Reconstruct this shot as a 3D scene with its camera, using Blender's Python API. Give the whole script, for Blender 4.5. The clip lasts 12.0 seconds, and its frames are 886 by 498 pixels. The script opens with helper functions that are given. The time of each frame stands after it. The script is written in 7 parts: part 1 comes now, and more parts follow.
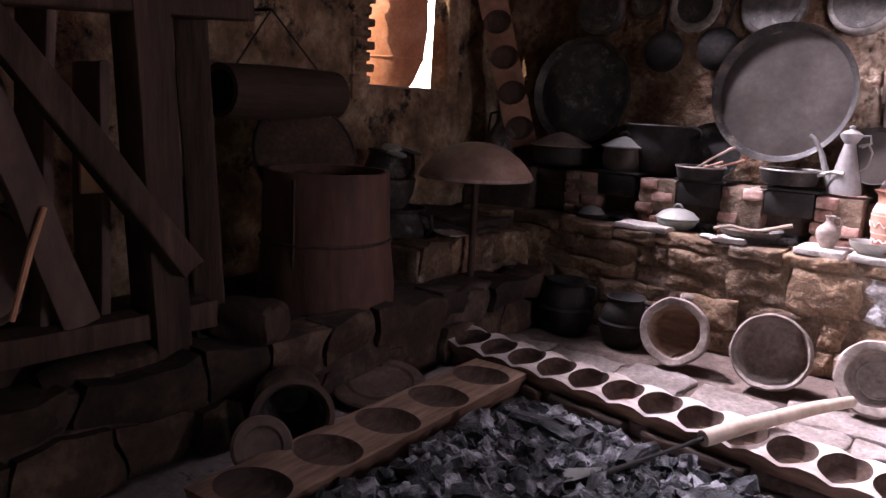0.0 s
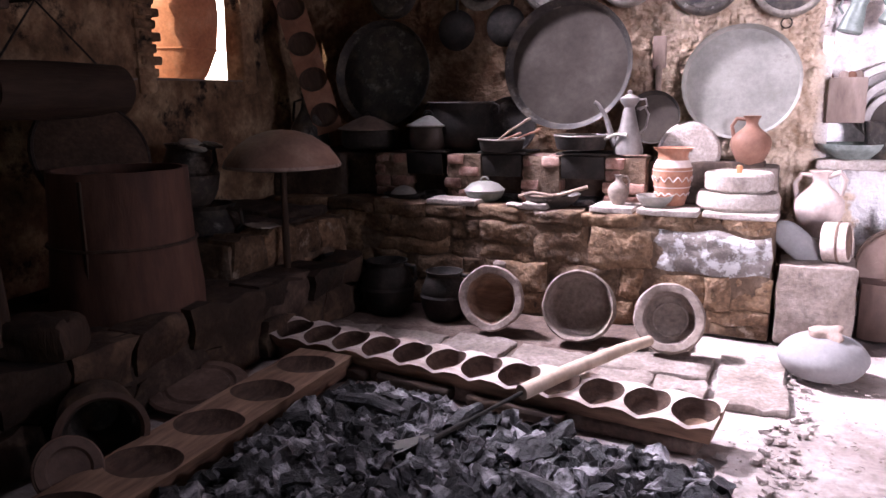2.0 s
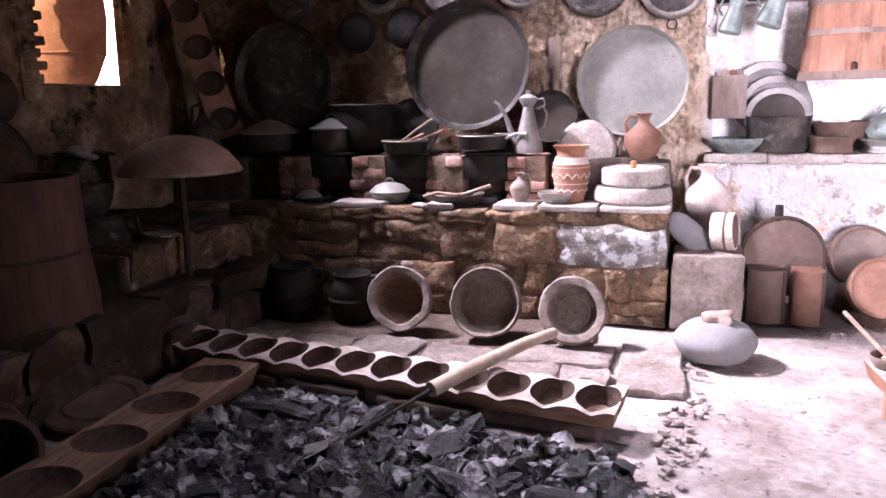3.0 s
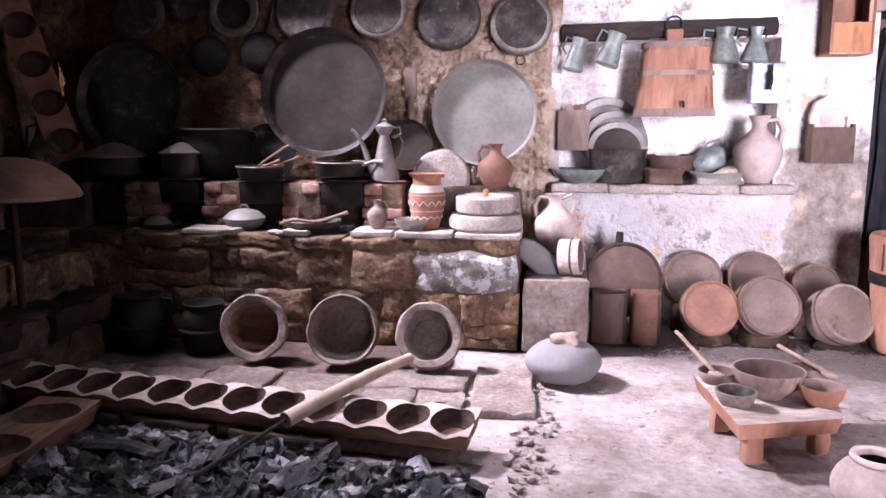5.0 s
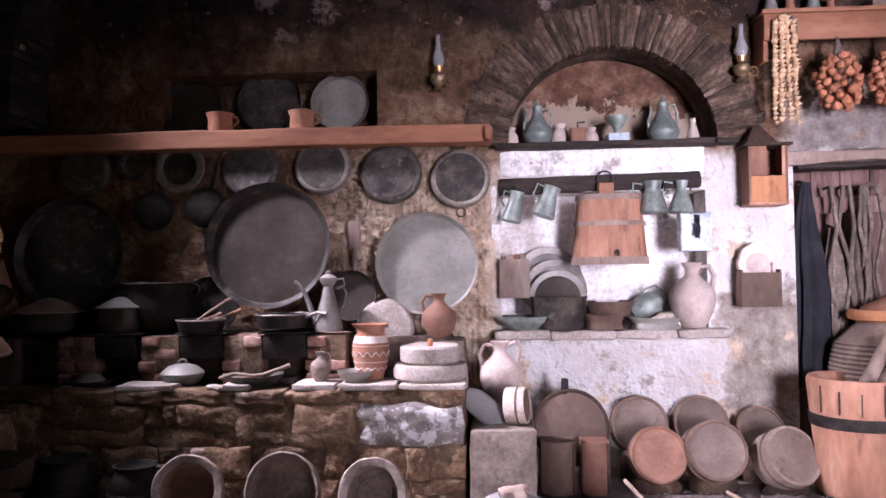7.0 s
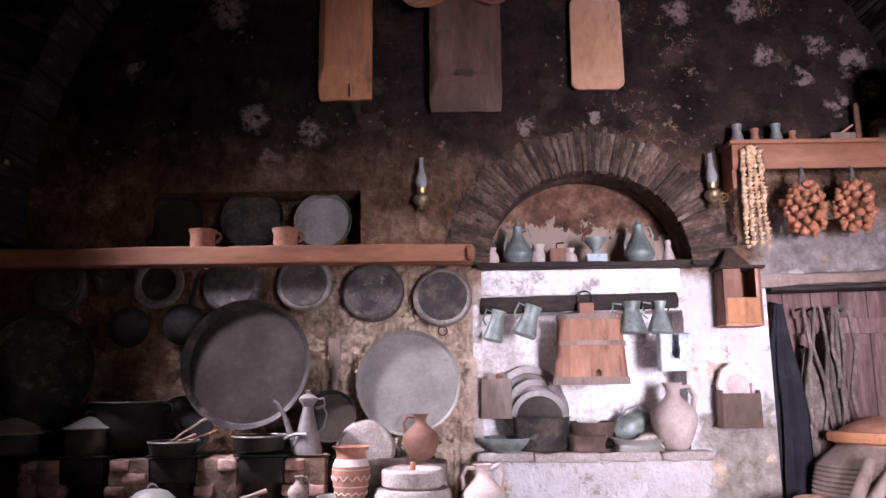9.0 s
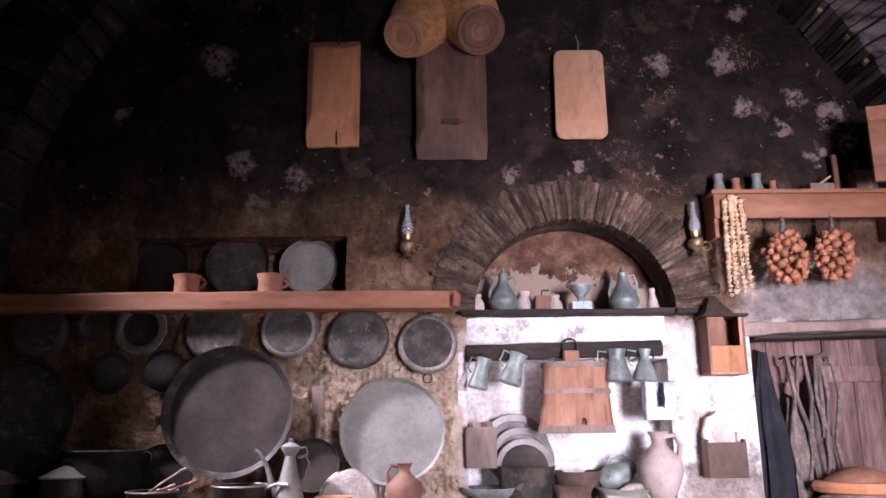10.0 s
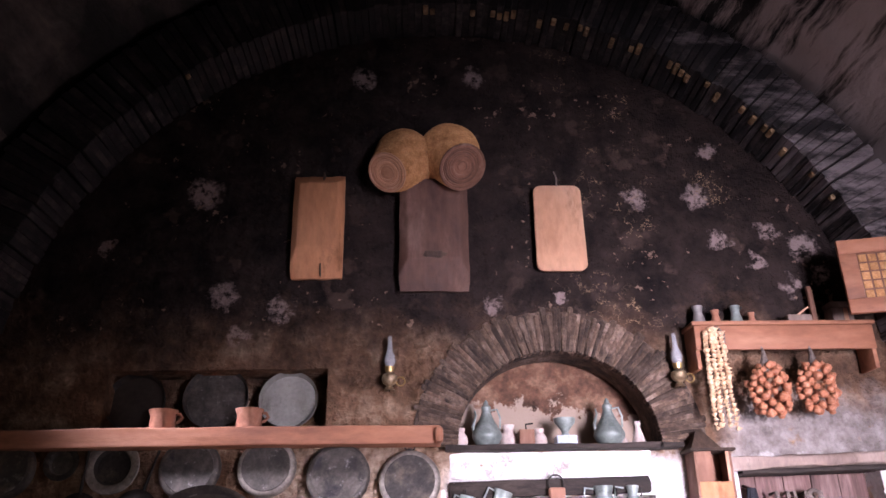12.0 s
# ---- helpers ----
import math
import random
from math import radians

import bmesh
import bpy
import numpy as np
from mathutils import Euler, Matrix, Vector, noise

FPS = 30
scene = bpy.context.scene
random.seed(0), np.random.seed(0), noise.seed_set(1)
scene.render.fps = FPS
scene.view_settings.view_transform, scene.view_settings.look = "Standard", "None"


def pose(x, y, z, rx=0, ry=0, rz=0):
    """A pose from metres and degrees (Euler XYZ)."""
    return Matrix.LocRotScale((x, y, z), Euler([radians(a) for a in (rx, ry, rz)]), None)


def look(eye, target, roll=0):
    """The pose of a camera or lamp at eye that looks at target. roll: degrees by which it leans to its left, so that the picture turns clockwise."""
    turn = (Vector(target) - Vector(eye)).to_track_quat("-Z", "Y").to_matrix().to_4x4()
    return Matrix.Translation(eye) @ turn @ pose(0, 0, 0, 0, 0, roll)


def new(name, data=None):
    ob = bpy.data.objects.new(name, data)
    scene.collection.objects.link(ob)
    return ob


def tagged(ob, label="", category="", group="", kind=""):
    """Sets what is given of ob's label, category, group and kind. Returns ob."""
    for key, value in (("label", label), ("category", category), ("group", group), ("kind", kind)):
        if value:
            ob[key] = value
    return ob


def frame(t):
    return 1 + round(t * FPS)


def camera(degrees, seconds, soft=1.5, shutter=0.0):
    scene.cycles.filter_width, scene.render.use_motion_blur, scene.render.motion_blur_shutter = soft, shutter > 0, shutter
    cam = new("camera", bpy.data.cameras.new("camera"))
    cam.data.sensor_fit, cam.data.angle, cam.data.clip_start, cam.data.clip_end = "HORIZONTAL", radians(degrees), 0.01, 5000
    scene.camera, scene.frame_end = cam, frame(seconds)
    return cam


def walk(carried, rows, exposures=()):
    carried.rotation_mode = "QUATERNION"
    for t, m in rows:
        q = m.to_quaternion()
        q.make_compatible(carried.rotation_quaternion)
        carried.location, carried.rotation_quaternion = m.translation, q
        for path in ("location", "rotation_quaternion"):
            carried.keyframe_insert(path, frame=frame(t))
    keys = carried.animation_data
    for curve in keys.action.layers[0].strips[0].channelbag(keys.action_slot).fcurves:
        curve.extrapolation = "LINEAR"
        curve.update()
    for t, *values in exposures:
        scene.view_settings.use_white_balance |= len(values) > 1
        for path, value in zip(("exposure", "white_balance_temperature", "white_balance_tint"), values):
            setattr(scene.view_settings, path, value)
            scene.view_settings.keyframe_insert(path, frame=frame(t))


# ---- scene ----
cam = camera(59.9, 12.0, soft=1.5)
PATH = [
    (0, (0.202, -0.207, 1.371), (-0.997, 1.349, 0.996), 2.9),
    (0.5, (0.208, -0.181, 1.351), (-0.904, 1.441, 0.988), 2.1),
    (1, (0.217, -0.163, 1.333), (-0.8, 1.52, 0.967), 1.3),
    (1.5, (0.239, -0.162, 1.327), (-0.67, 1.581, 0.953), 0.5),
    (2, (0.268, -0.167, 1.318), (-0.553, 1.616, 0.934), -0.6),
    (2.5, (0.285, -0.172, 1.312), (-0.44, 1.655, 0.938), -1.0),
    (3, (0.304, -0.175, 1.308), (-0.305, 1.692, 0.928), -1.4),
    (3.2, (0.3, -0.192, 1.304), (-0.257, 1.692, 0.928), -0.8),
    (4.8, (0.338, -0.189, 1.315), (0.042, 1.758, 0.969), -0.5),
    (5, (0.339, -0.193, 1.317), (0.076, 1.764, 0.999), 0.0),
    (5.5, (0.343, -0.187, 1.32), (0.122, 1.786, 1.073), 0.3),
    (6, (0.356, -0.184, 1.33), (0.193, 1.803, 1.171), -0.2),
    (6.5, (0.367, -0.193, 1.338), (0.221, 1.801, 1.287), -0.9),
    (7, (0.369, -0.201, 1.336), (0.238, 1.794, 1.396), -0.8),
    (7.2, (0.367, -0.212, 1.334), (0.243, 1.781, 1.436), -0.7),
    (8.8, (0.246, -0.221, 1.387), (0.202, 1.753, 1.706), -0.8),
    (9, (0.239, -0.227, 1.389), (0.21, 1.743, 1.733), -0.6),
    (9.5, (0.243, -0.235, 1.398), (0.245, 1.723, 1.804), -0.7),
    (10, (0.239, -0.241, 1.41), (0.249, 1.707, 1.864), -0.5),
    (10.5, (0.239, -0.247, 1.421), (0.244, 1.687, 1.929), -0.4),
    (11, (0.244, -0.258, 1.443), (0.262, 1.652, 2.038), -0.2),
    (11.5, (0.231, -0.268, 1.457), (0.271, 1.612, 2.139), -0.1),
    (12, (0.234, -0.279, 1.474), (0.293, 1.572, 2.227), -1.0),
]
walk(cam, [(t, look(eye, target, roll)) for t, eye, target, roll in PATH],
     exposures=[(0.0, 0.58), (2.5, 0.5), (5.0, 0.06), (7.0, -0.18), (9.0, -0.15), (10.5, 0.18), (12.0, 0.54)])

# ---- light: a roof light low in the west flank, a doorway in the south wall and a window in the west wall; fill lamps added at a vault opening and an east opening, both unseen ----
world = bpy.data.worlds.new("sky")
scene.world = world
world.use_nodes = True
wn = world.node_tree
sky = wn.nodes.new("ShaderNodeTexSky")
sky.sky_type, sky.sun_disc = "NISHITA", False
sky.sun_elevation, sky.sun_rotation = radians(38), radians(192)
wn.links.new(sky.outputs[0], wn.nodes["Background"].inputs["Color"])
wn.nodes["Background"].inputs["Strength"].default_value = 0.15


def area(name, eye, target, sx, sy, watts, colour, spread=180):
    d = bpy.data.lights.new(name, "AREA")
    d.shape, d.size, d.size_y, d.energy, d.color, d.spread = "RECTANGLE", sx, sy, watts, colour, radians(spread)
    ob = new(name, d)
    ob.matrix_world = look(eye, target)
    return ob


ROOF_EYE, ROOF_AIM = Vector((-2.98, 3.72, 3.86)), Vector((0.55, 3.85, 0.1))
ROOF_DIR = (ROOF_AIM - ROOF_EYE).normalized()
area("roof_light_sky", ROOF_EYE - ROOF_DIR * 0.6, ROOF_AIM, 0.5, 0.5, 96, (0.86, 0.785, 1.0), 48)
# second overhead lamp, added at an unseen vault opening to brighten hearth and lids
HOLE_EYE, HOLE_AIM = Vector((-1.25, 2.3, 5.67)), Vector((0.05, 2.6, 0.0))
HOLE_DIR = (HOLE_AIM - HOLE_EYE).normalized()
area("smoke_hole_sky", HOLE_EYE - HOLE_DIR * 0.7, HOLE_AIM, 0.5, 0.5, 24, (0.86, 0.785, 1.0), 54)
area("doorway_sky", (3.25, -2.75, 1.45), (2.0, 5.0, 1.75), 1.2, 2.1, 108, (0.86, 0.785, 1.0), 47)
# fill lamp added at an unseen east opening to brighten the west side
area("east_window_sky", (4.05, 2.5, 1.75), (-2.0, 3.2, 0.9), 0.7, 0.9, 17, (0.88, 0.80, 1.0), 130)
sun = bpy.data.lights.new("sun", "SUN")
sun.energy, sun.angle, sun.color = 5.0, radians(0.5), (1.0, 0.9, 0.78)
new("sun", sun).matrix_world = look((0, 0, 0), (0.22, 1.0, -0.8))

# ---- materials ----
def material(name, cols, scale=6.0, rough=0.8, metal=0.0, bump=0.3, fine=45.0, stretch=(1, 1, 1), world_space=False, spread=0.25, rnd=0.15, bdist=0.02, spec=0.3, grain=0.3):
    """Two scales of noise mix three colours; fine grain and relief on top; each object a little different."""
    m = bpy.data.materials.new(name)
    m.use_nodes = True
    nt = m.node_tree
    N, L = nt.nodes, nt.links
    b = N["Principled BSDF"]
    b.inputs["Metallic"].default_value = metal
    b.inputs["Specular IOR Level"].default_value = spec
    if world_space:
        src = N.new("ShaderNodeNewGeometry").outputs["Position"]
    else:
        src = N.new("ShaderNodeTexCoord").outputs["Object"]
    mp = N.new("ShaderNodeMapping")
    mp.inputs["Scale"].default_value = stretch
    L.new(src, mp.inputs["Vector"])
    info = N.new("ShaderNodeObjectInfo")
    off = N.new("ShaderNodeVectorMath")
    off.operation = "MULTIPLY_ADD"
    off.inputs[1].default_value = (1, 1, 1)
    L.new(mp.outputs[0], off.inputs[0])
    if not world_space:
        mul = N.new("ShaderNodeMath")
        mul.operation, mul.inputs[1].default_value = "MULTIPLY", 37.0
        L.new(info.outputs["Random"], mul.inputs[0])
        L.new(mul.outputs[0], off.inputs[2])
    else:
        off.inputs[2].default_value = (0, 0, 0)
    vec = off.outputs[0]
    big = N.new("ShaderNodeTexNoise")
    big.inputs["Scale"].default_value, big.inputs["Detail"].default_value, big.inputs["Roughness"].default_value = scale, 6, 0.62
    sml = N.new("ShaderNodeTexNoise")
    sml.inputs["Scale"].default_value, sml.inputs["Detail"].default_value, sml.inputs["Roughness"].default_value = fine, 5, 0.65
    L.new(vec, big.inputs["Vector"]), L.new(vec, sml.inputs["Vector"])
    ramp = N.new("ShaderNodeValToRGB")
    el = ramp.color_ramp.elements
    el[0].position, el[1].position = 0.5 - spread, 0.5 + spread
    el[0].color, el[1].color = (*cols[0], 1), (*cols[-1], 1)
    if len(cols) > 2:
        e = el.new(0.5)
        e.color = (*cols[1], 1)
    L.new(big.outputs["Fac"], ramp.inputs["Fac"])
    hsv = N.new("ShaderNodeHueSaturation")
    val = N.new("ShaderNodeMapRange")
    val.inputs["From Min"].default_value, val.inputs["From Max"].default_value = 0.3, 0.7
    val.inputs["To Min"].default_value, val.inputs["To Max"].default_value = 1 - grain, 1 + grain
    L.new(sml.outputs["Fac"], val.inputs["Value"])
    rv = N.new("ShaderNodeMapRange")
    rv.inputs["To Min"].default_value, rv.inputs["To Max"].default_value = 1 - rnd, 1 + rnd
    L.new(info.outputs["Random"], rv.inputs["Value"])
    mm = N.new("ShaderNodeMath")
    mm.operation = "MULTIPLY"
    L.new(val.outputs[0], mm.inputs[0]), L.new(rv.outputs[0], mm.inputs[1])
    L.new(mm.outputs[0], hsv.inputs["Value"])
    L.new(ramp.outputs[0], hsv.inputs["Color"])
    L.new(hsv.outputs[0], b.inputs["Base Color"])
    rr = N.new("ShaderNodeMapRange")
    rr.inputs["To Min"].default_value, rr.inputs["To Max"].default_value = max(0.05, rough - 0.15), min(1, rough + 0.15)
    L.new(big.outputs["Fac"], rr.inputs["Value"])
    L.new(rr.outputs[0], b.inputs["Roughness"])
    bp = N.new("ShaderNodeBump")
    bp.inputs["Strength"].default_value, bp.inputs["Distance"].default_value = bump, bdist
    ad = N.new("ShaderNodeMath")
    ad.operation = "MULTIPLY_ADD"
    ad.inputs[1].default_value = 0.5
    L.new(sml.outputs["Fac"], ad.inputs[0]), L.new(big.outputs["Fac"], ad.inputs[2])
    L.new(ad.outputs[0], bp.inputs["Height"])
    L.new(bp.outputs[0], b.inputs["Normal"])
    m["hsv"] = hsv.name
    return m


IRON = material("sooty_iron", [(0.010, 0.009, 0.008), (0.025, 0.021, 0.018), (0.060, 0.048, 0.041)], 9, 0.7, 0.3, 0.3)
PANM = material("aged_tinned_copper", [(0.039, 0.034, 0.030), (0.086, 0.075, 0.066), (0.172, 0.150, 0.127)], 9, 0.5, 0.45, 0.12, 40, grain=0.26)
PANB = material("blackened_copper", [(0.020, 0.018, 0.017), (0.045, 0.039, 0.035), (0.130, 0.103, 0.079)], 8, 0.55, 0.4, 0.12, 40, grain=0.26)
PANR = material("worn_pan_rim", [(0.13, 0.11, 0.09), (0.24, 0.21, 0.18), (0.34, 0.31, 0.27)], 14, 0.5, 0.5, 0.25)
TRAY = material("dull_tray_metal", [(0.033, 0.025, 0.021), (0.061, 0.048, 0.039), (0.092, 0.077, 0.065)], 3, 0.5, 0.3, 0.06, 30, spread=0.25, grain=0.15)
TIN = material("pale_tinned_metal", [(0.190, 0.179, 0.153), (0.280, 0.267, 0.239), (0.370, 0.349, 0.310)], 4, 0.5, 0.25, 0.06, 40, grain=0.13)
EWER = material("brown_grey_ewer_metal", [(0.15, 0.13, 0.118), (0.24, 0.215, 0.20), (0.36, 0.335, 0.32)], 8, 0.5, 0.3, 0.1, 40, grain=0.12)
GREENM = material("verdigris_metal", [(0.120, 0.140, 0.126), (0.215, 0.245, 0.222), (0.350, 0.385, 0.355)], 12, 0.5, 0.35, 0.12, grain=0.15)
BRASS = material("brass", [(0.45, 0.28, 0.10), (0.6, 0.42, 0.2)], 20, 0.35, 0.9, 0.1)
OLDBRASS = material("tarnished_brass", [(0.09, 0.06, 0.035), (0.24, 0.17, 0.10), (0.45, 0.36, 0.24)], 14, 0.4, 0.6, 0.15)
TERRA = material("terracotta", [(0.22, 0.09, 0.055), (0.36, 0.16, 0.098), (0.49, 0.27, 0.195)], 8, 0.75, 0, 0.2, grain=0.15)
# lighter copy of TERRA: sunlight on the window jar put into its colour
SUNTERRA = material("pale_orange_terracotta", [(0.360, 0.130, 0.065), (0.540, 0.220, 0.115), (0.640, 0.330, 0.200)], 6, 0.8, 0, 0.15, grain=0.15)
TRAYWOOD = material("dark_carved_tray_wood", [(0.045, 0.022, 0.016), (0.115, 0.058, 0.042), (0.28, 0.18, 0.14)], 2.6, 0.7, 0, 0.3, 22, (1, 1, 0.4), grain=0.2)
PALECLAY = material("pale_clay", [(0.34, 0.26, 0.23), (0.50, 0.40, 0.36), (0.62, 0.53, 0.48)], 5, 0.8, 0, 0.2, grain=0.12)
BEAM = material("red_brown_beam_wood", [(0.120, 0.043, 0.025), (0.265, 0.108, 0.058), (0.360, 0.168, 0.100)], 4, 0.65, 0, 0.3, 26, (0.3, 1, 1), grain=0.14)
DARKWOOD = material("smoked_wood", [(0.02, 0.012, 0.009), (0.05, 0.03, 0.02), (0.09, 0.055, 0.04)], 5, 0.8, 0, 0.5, 40, (1, 1, 0.12))
DARKWOODX = material("smoked_shelf_wood", [(0.010, 0.008, 0.007), (0.026, 0.018, 0.015), (0.07, 0.052, 0.042)], 5, 0.8, 0, 0.5, 40, (0.3, 1, 1))
LIGHTWOOD = material("scrubbed_wood", [(0.230, 0.086, 0.035), (0.414, 0.177, 0.081), (0.552, 0.263, 0.136)], 3.5, 0.7, 0, 0.25, 22, (1, 1, 0.3), grain=0.14)
PALEWOOD = material("bare_pale_wood", [(0.351, 0.163, 0.090), (0.484, 0.260, 0.157), (0.570, 0.344, 0.233)], 3.5, 0.7, 0, 0.2, 22, (1, 1, 0.4), grain=0.12)
BROWNWOOD = material("brown_wood", [(0.086, 0.038, 0.025), (0.190, 0.090, 0.057), (0.333, 0.184, 0.127)], 3.5, 0.7, 0, 0.3, 22, (1, 1, 0.3), grain=0.16)
ORANGEWOOD = material("orange_stave_wood", [(0.168, 0.072, 0.045), (0.336, 0.162, 0.103), (0.470, 0.269, 0.185)], 4.5, 0.7, 0, 0.3, 26, (1, 1, 0.3), grain=0.18)
GREYWOOD = material("weathered_wood", [(0.13, 0.085, 0.068), (0.235, 0.17, 0.14), (0.35, 0.27, 0.23)], 4.5, 0.8, 0, 0.3, 26, (1, 1, 0.35), grain=0.18)
TROUGH = material("dusty_trough_wood", [(0.10, 0.055, 0.035), (0.20, 0.12, 0.08), (0.30, 0.20, 0.14)], 5, 0.8, 0, 0.4, 40, (0.15, 1, 1))
PARCH = material("drum_skin", [(0.09, 0.062, 0.050), (0.15, 0.108, 0.089), (0.22, 0.17, 0.145)], 4, 0.75, 0, 0.1, 60, grain=0.12)
SMOOTH = material("smooth_blue_grey_stone", [(0.185, 0.176, 0.172), (0.215, 0.205, 0.20), (0.25, 0.238, 0.232)], 9, 0.85, 0, 0.12, 50, grain=0.09)
DUSTWOOD = material("dust_pale_wood", [(0.240, 0.175, 0.140), (0.400, 0.325, 0.285), (0.560, 0.485, 0.440)], 7, 0.9, 0, 0.3, 40, (0.3, 1, 1))
STONE = material("grey_stone", [(0.120, 0.090, 0.072), (0.205, 0.162, 0.136), (0.290, 0.240, 0.210)], 7, 0.9, 0, 0.5, 40)
PALESTONE = material("pale_quern_stone", [(0.270, 0.220, 0.190), (0.370, 0.315, 0.280), (0.460, 0.405, 0.370)], 9, 0.9, 0, 0.5, 60)
MASON = material("brown_masonry_stone", [(0.058, 0.033, 0.019), (0.163, 0.099, 0.058), (0.338, 0.234, 0.156)], 7, 0.9, 0, 0.9, 38, rnd=0.45, bdist=0.03, grain=0.45)
MORTAR = material("earth_mortar", [(0.025, 0.016, 0.012), (0.06, 0.04, 0.03), (0.14, 0.10, 0.08)], 7, 0.95, 0, 0.7, 40, world_space=True)
TUBWOOD = material("dark_reddish_wood", [(0.03, 0.014, 0.010), (0.085, 0.042, 0.03), (0.15, 0.085, 0.064)], 4, 0.8, 0, 0.4, 24, (1, 1, 0.25), grain=0.2)
BRICK = material("worn_brick", [(0.15, 0.075, 0.055), (0.29, 0.16, 0.125), (0.46, 0.33, 0.275)], 9, 0.9, 0, 0.5, 50, rnd=0.3)
FLAG = material("hearth_slab", [(0.13, 0.095, 0.078), (0.235, 0.185, 0.16), (0.36, 0.30, 0.265)], 5, 0.9, 0, 0.35, 40)
# the pale third tone is ash and also the highlights of lit facets
COAL = material("charcoal", [(0.004, 0.004, 0.004), (0.012, 0.011, 0.012), (0.420, 0.400, 0.410)], 11, 0.45, 0, 0.9, 60, spread=0.2, spec=0.7, bdist=0.03)
BASKET = material("straw_basketry", [(0.22, 0.095, 0.034), (0.40, 0.195, 0.078), (0.54, 0.30, 0.14)], 14, 0.8, 0, 0.5, 80)
GARLIC = material("garlic_skin", [(0.400, 0.200, 0.100), (0.560, 0.370, 0.220), (0.680, 0.530, 0.370)], 20, 0.6, 0, 0.2)
ONION = material("onion_skin", [(0.200, 0.065, 0.035), (0.360, 0.140, 0.075), (0.500, 0.250, 0.150)], 20, 0.5, 0, 0.2)
CLOTH = material("black_wool", [(0.006, 0.006, 0.009), (0.014, 0.014, 0.018), (0.03, 0.03, 0.035)], 6, 0.95, 0, 0.3, 120)
ROPE = material("leather_and_rope", [(0.06, 0.045, 0.04), (0.13, 0.10, 0.085), (0.26, 0.21, 0.18)], 12, 0.85, 0, 0.4, 80)
SOOTVAULT = material("sooty_vault", [(0.006, 0.005, 0.005), (0.013, 0.011, 0.010), (0.085, 0.065, 0.055)], 1.3, 0.9, 0, 0.6, 14, (1, 0.5, 1.6), True, spread=0.26, bdist=0.05)
LEFTWALL = material("smoked_plaster", [(0.05, 0.031, 0.019), (0.23, 0.14, 0.082), (0.58, 0.43, 0.28)], 4.2, 0.95, 0, 0.9, 24, world_space=True, bdist=0.04)
PJOINT = material("platform_joint_earth", [(0.050, 0.030, 0.020), (0.150, 0.098, 0.065), (0.375, 0.275, 0.206)], 6, 0.95, 0, 0.8, 26, world_space=True, bdist=0.04)
FLOORM = material("trodden_lime_floor", [(0.15, 0.115, 0.098), (0.31, 0.262, 0.24), (0.44, 0.395, 0.375)], 2.6, 0.95, 0, 0.8, 26, world_space=True, grain=0.24, bdist=0.03)


def dirty_floor(m):
    """Grey-brown dirt trodden along the back wall, with a ragged edge."""
    nt = m.node_tree
    N, L = nt.nodes, nt.links
    pos = N.new("ShaderNodeNewGeometry").outputs["Position"]
    sep = N.new("ShaderNodeSeparateXYZ")
    L.new(pos, sep.inputs[0])
    ns = N.new("ShaderNodeTexNoise")
    ns.inputs["Scale"].default_value, ns.inputs["Detail"].default_value, ns.inputs["Roughness"].default_value = 2.4, 7, 0.7
    L.new(pos, ns.inputs["Vector"])
    ad = N.new("ShaderNodeMath")
    ad.operation = "MULTIPLY_ADD"
    ad.inputs[1].default_value = 1.3
    L.new(ns.outputs["Fac"], ad.inputs[0]), L.new(sep.outputs["Y"], ad.inputs[2])
    east = N.new("ShaderNodeMath")
    east.operation = "MULTIPLY_ADD"
    east.inputs[1].default_value = 0.30
    L.new(sep.outputs["X"], east.inputs[0]), L.new(ad.outputs[0], east.inputs[2])
    mr = N.new("ShaderNodeMapRange")
    mr.inputs["From Min"].default_value, mr.inputs["From Max"].default_value = 4.85, 5.35
    L.new(east.outputs[0], mr.inputs["Value"])
    mx = N.new("ShaderNodeMix")
    mx.data_type = "RGBA"
    L.new(mr.outputs[0], mx.inputs[0]), L.new(N[m["hsv"]].outputs[0], mx.inputs[6])
    mx.inputs[7].default_value = (0.15, 0.122, 0.112, 1)
    L.new(mx.outputs[2], N["Principled BSDF"].inputs["Base Color"])


dirty_floor(FLOORM)
PLASTER = material("lime_plaster", [(0.50, 0.44, 0.40), (0.74, 0.71, 0.69), (0.82, 0.80, 0.79)], 3.5, 0.9, 0, 0.4, 30, world_space=True, spread=0.22)
ARCHBACK = material("flaked_brown_plaster", [(0.03, 0.014, 0.009), (0.115, 0.055, 0.033), (0.26, 0.16, 0.105)], 5, 0.95, 0, 0.5, 24, world_space=True, spread=0.2)
# board wood darkened: the shade inside the hollows is put into the colour
SHADEHOLLOW = material("smoke_dark_hollow_wood", [(0.03, 0.017, 0.012), (0.065, 0.038, 0.027), (0.11, 0.07, 0.05)], 5, 0.85, 0, 0.4, 40, (0.2, 1, 1))
DULLRED = material("dull_orange_skin", [(0.13, 0.06, 0.04), (0.22, 0.11, 0.075), (0.30, 0.17, 0.12)], 5, 0.7, 0, 0.1, 50, grain=0.12)
SOOTRIB = material("sooty_rib_brick", [(0.005, 0.004, 0.005), (0.016, 0.013, 0.013), (0.070, 0.053, 0.048)], 5, 0.9, 0, 0.6, 24, rnd=0.5)
OCHREBRICK = material("bare_ochre_brick", [(0.07, 0.04, 0.02), (0.20, 0.125, 0.065), (0.36, 0.25, 0.15)], 12, 0.95, 0, 0.6, 40, rnd=0.4)
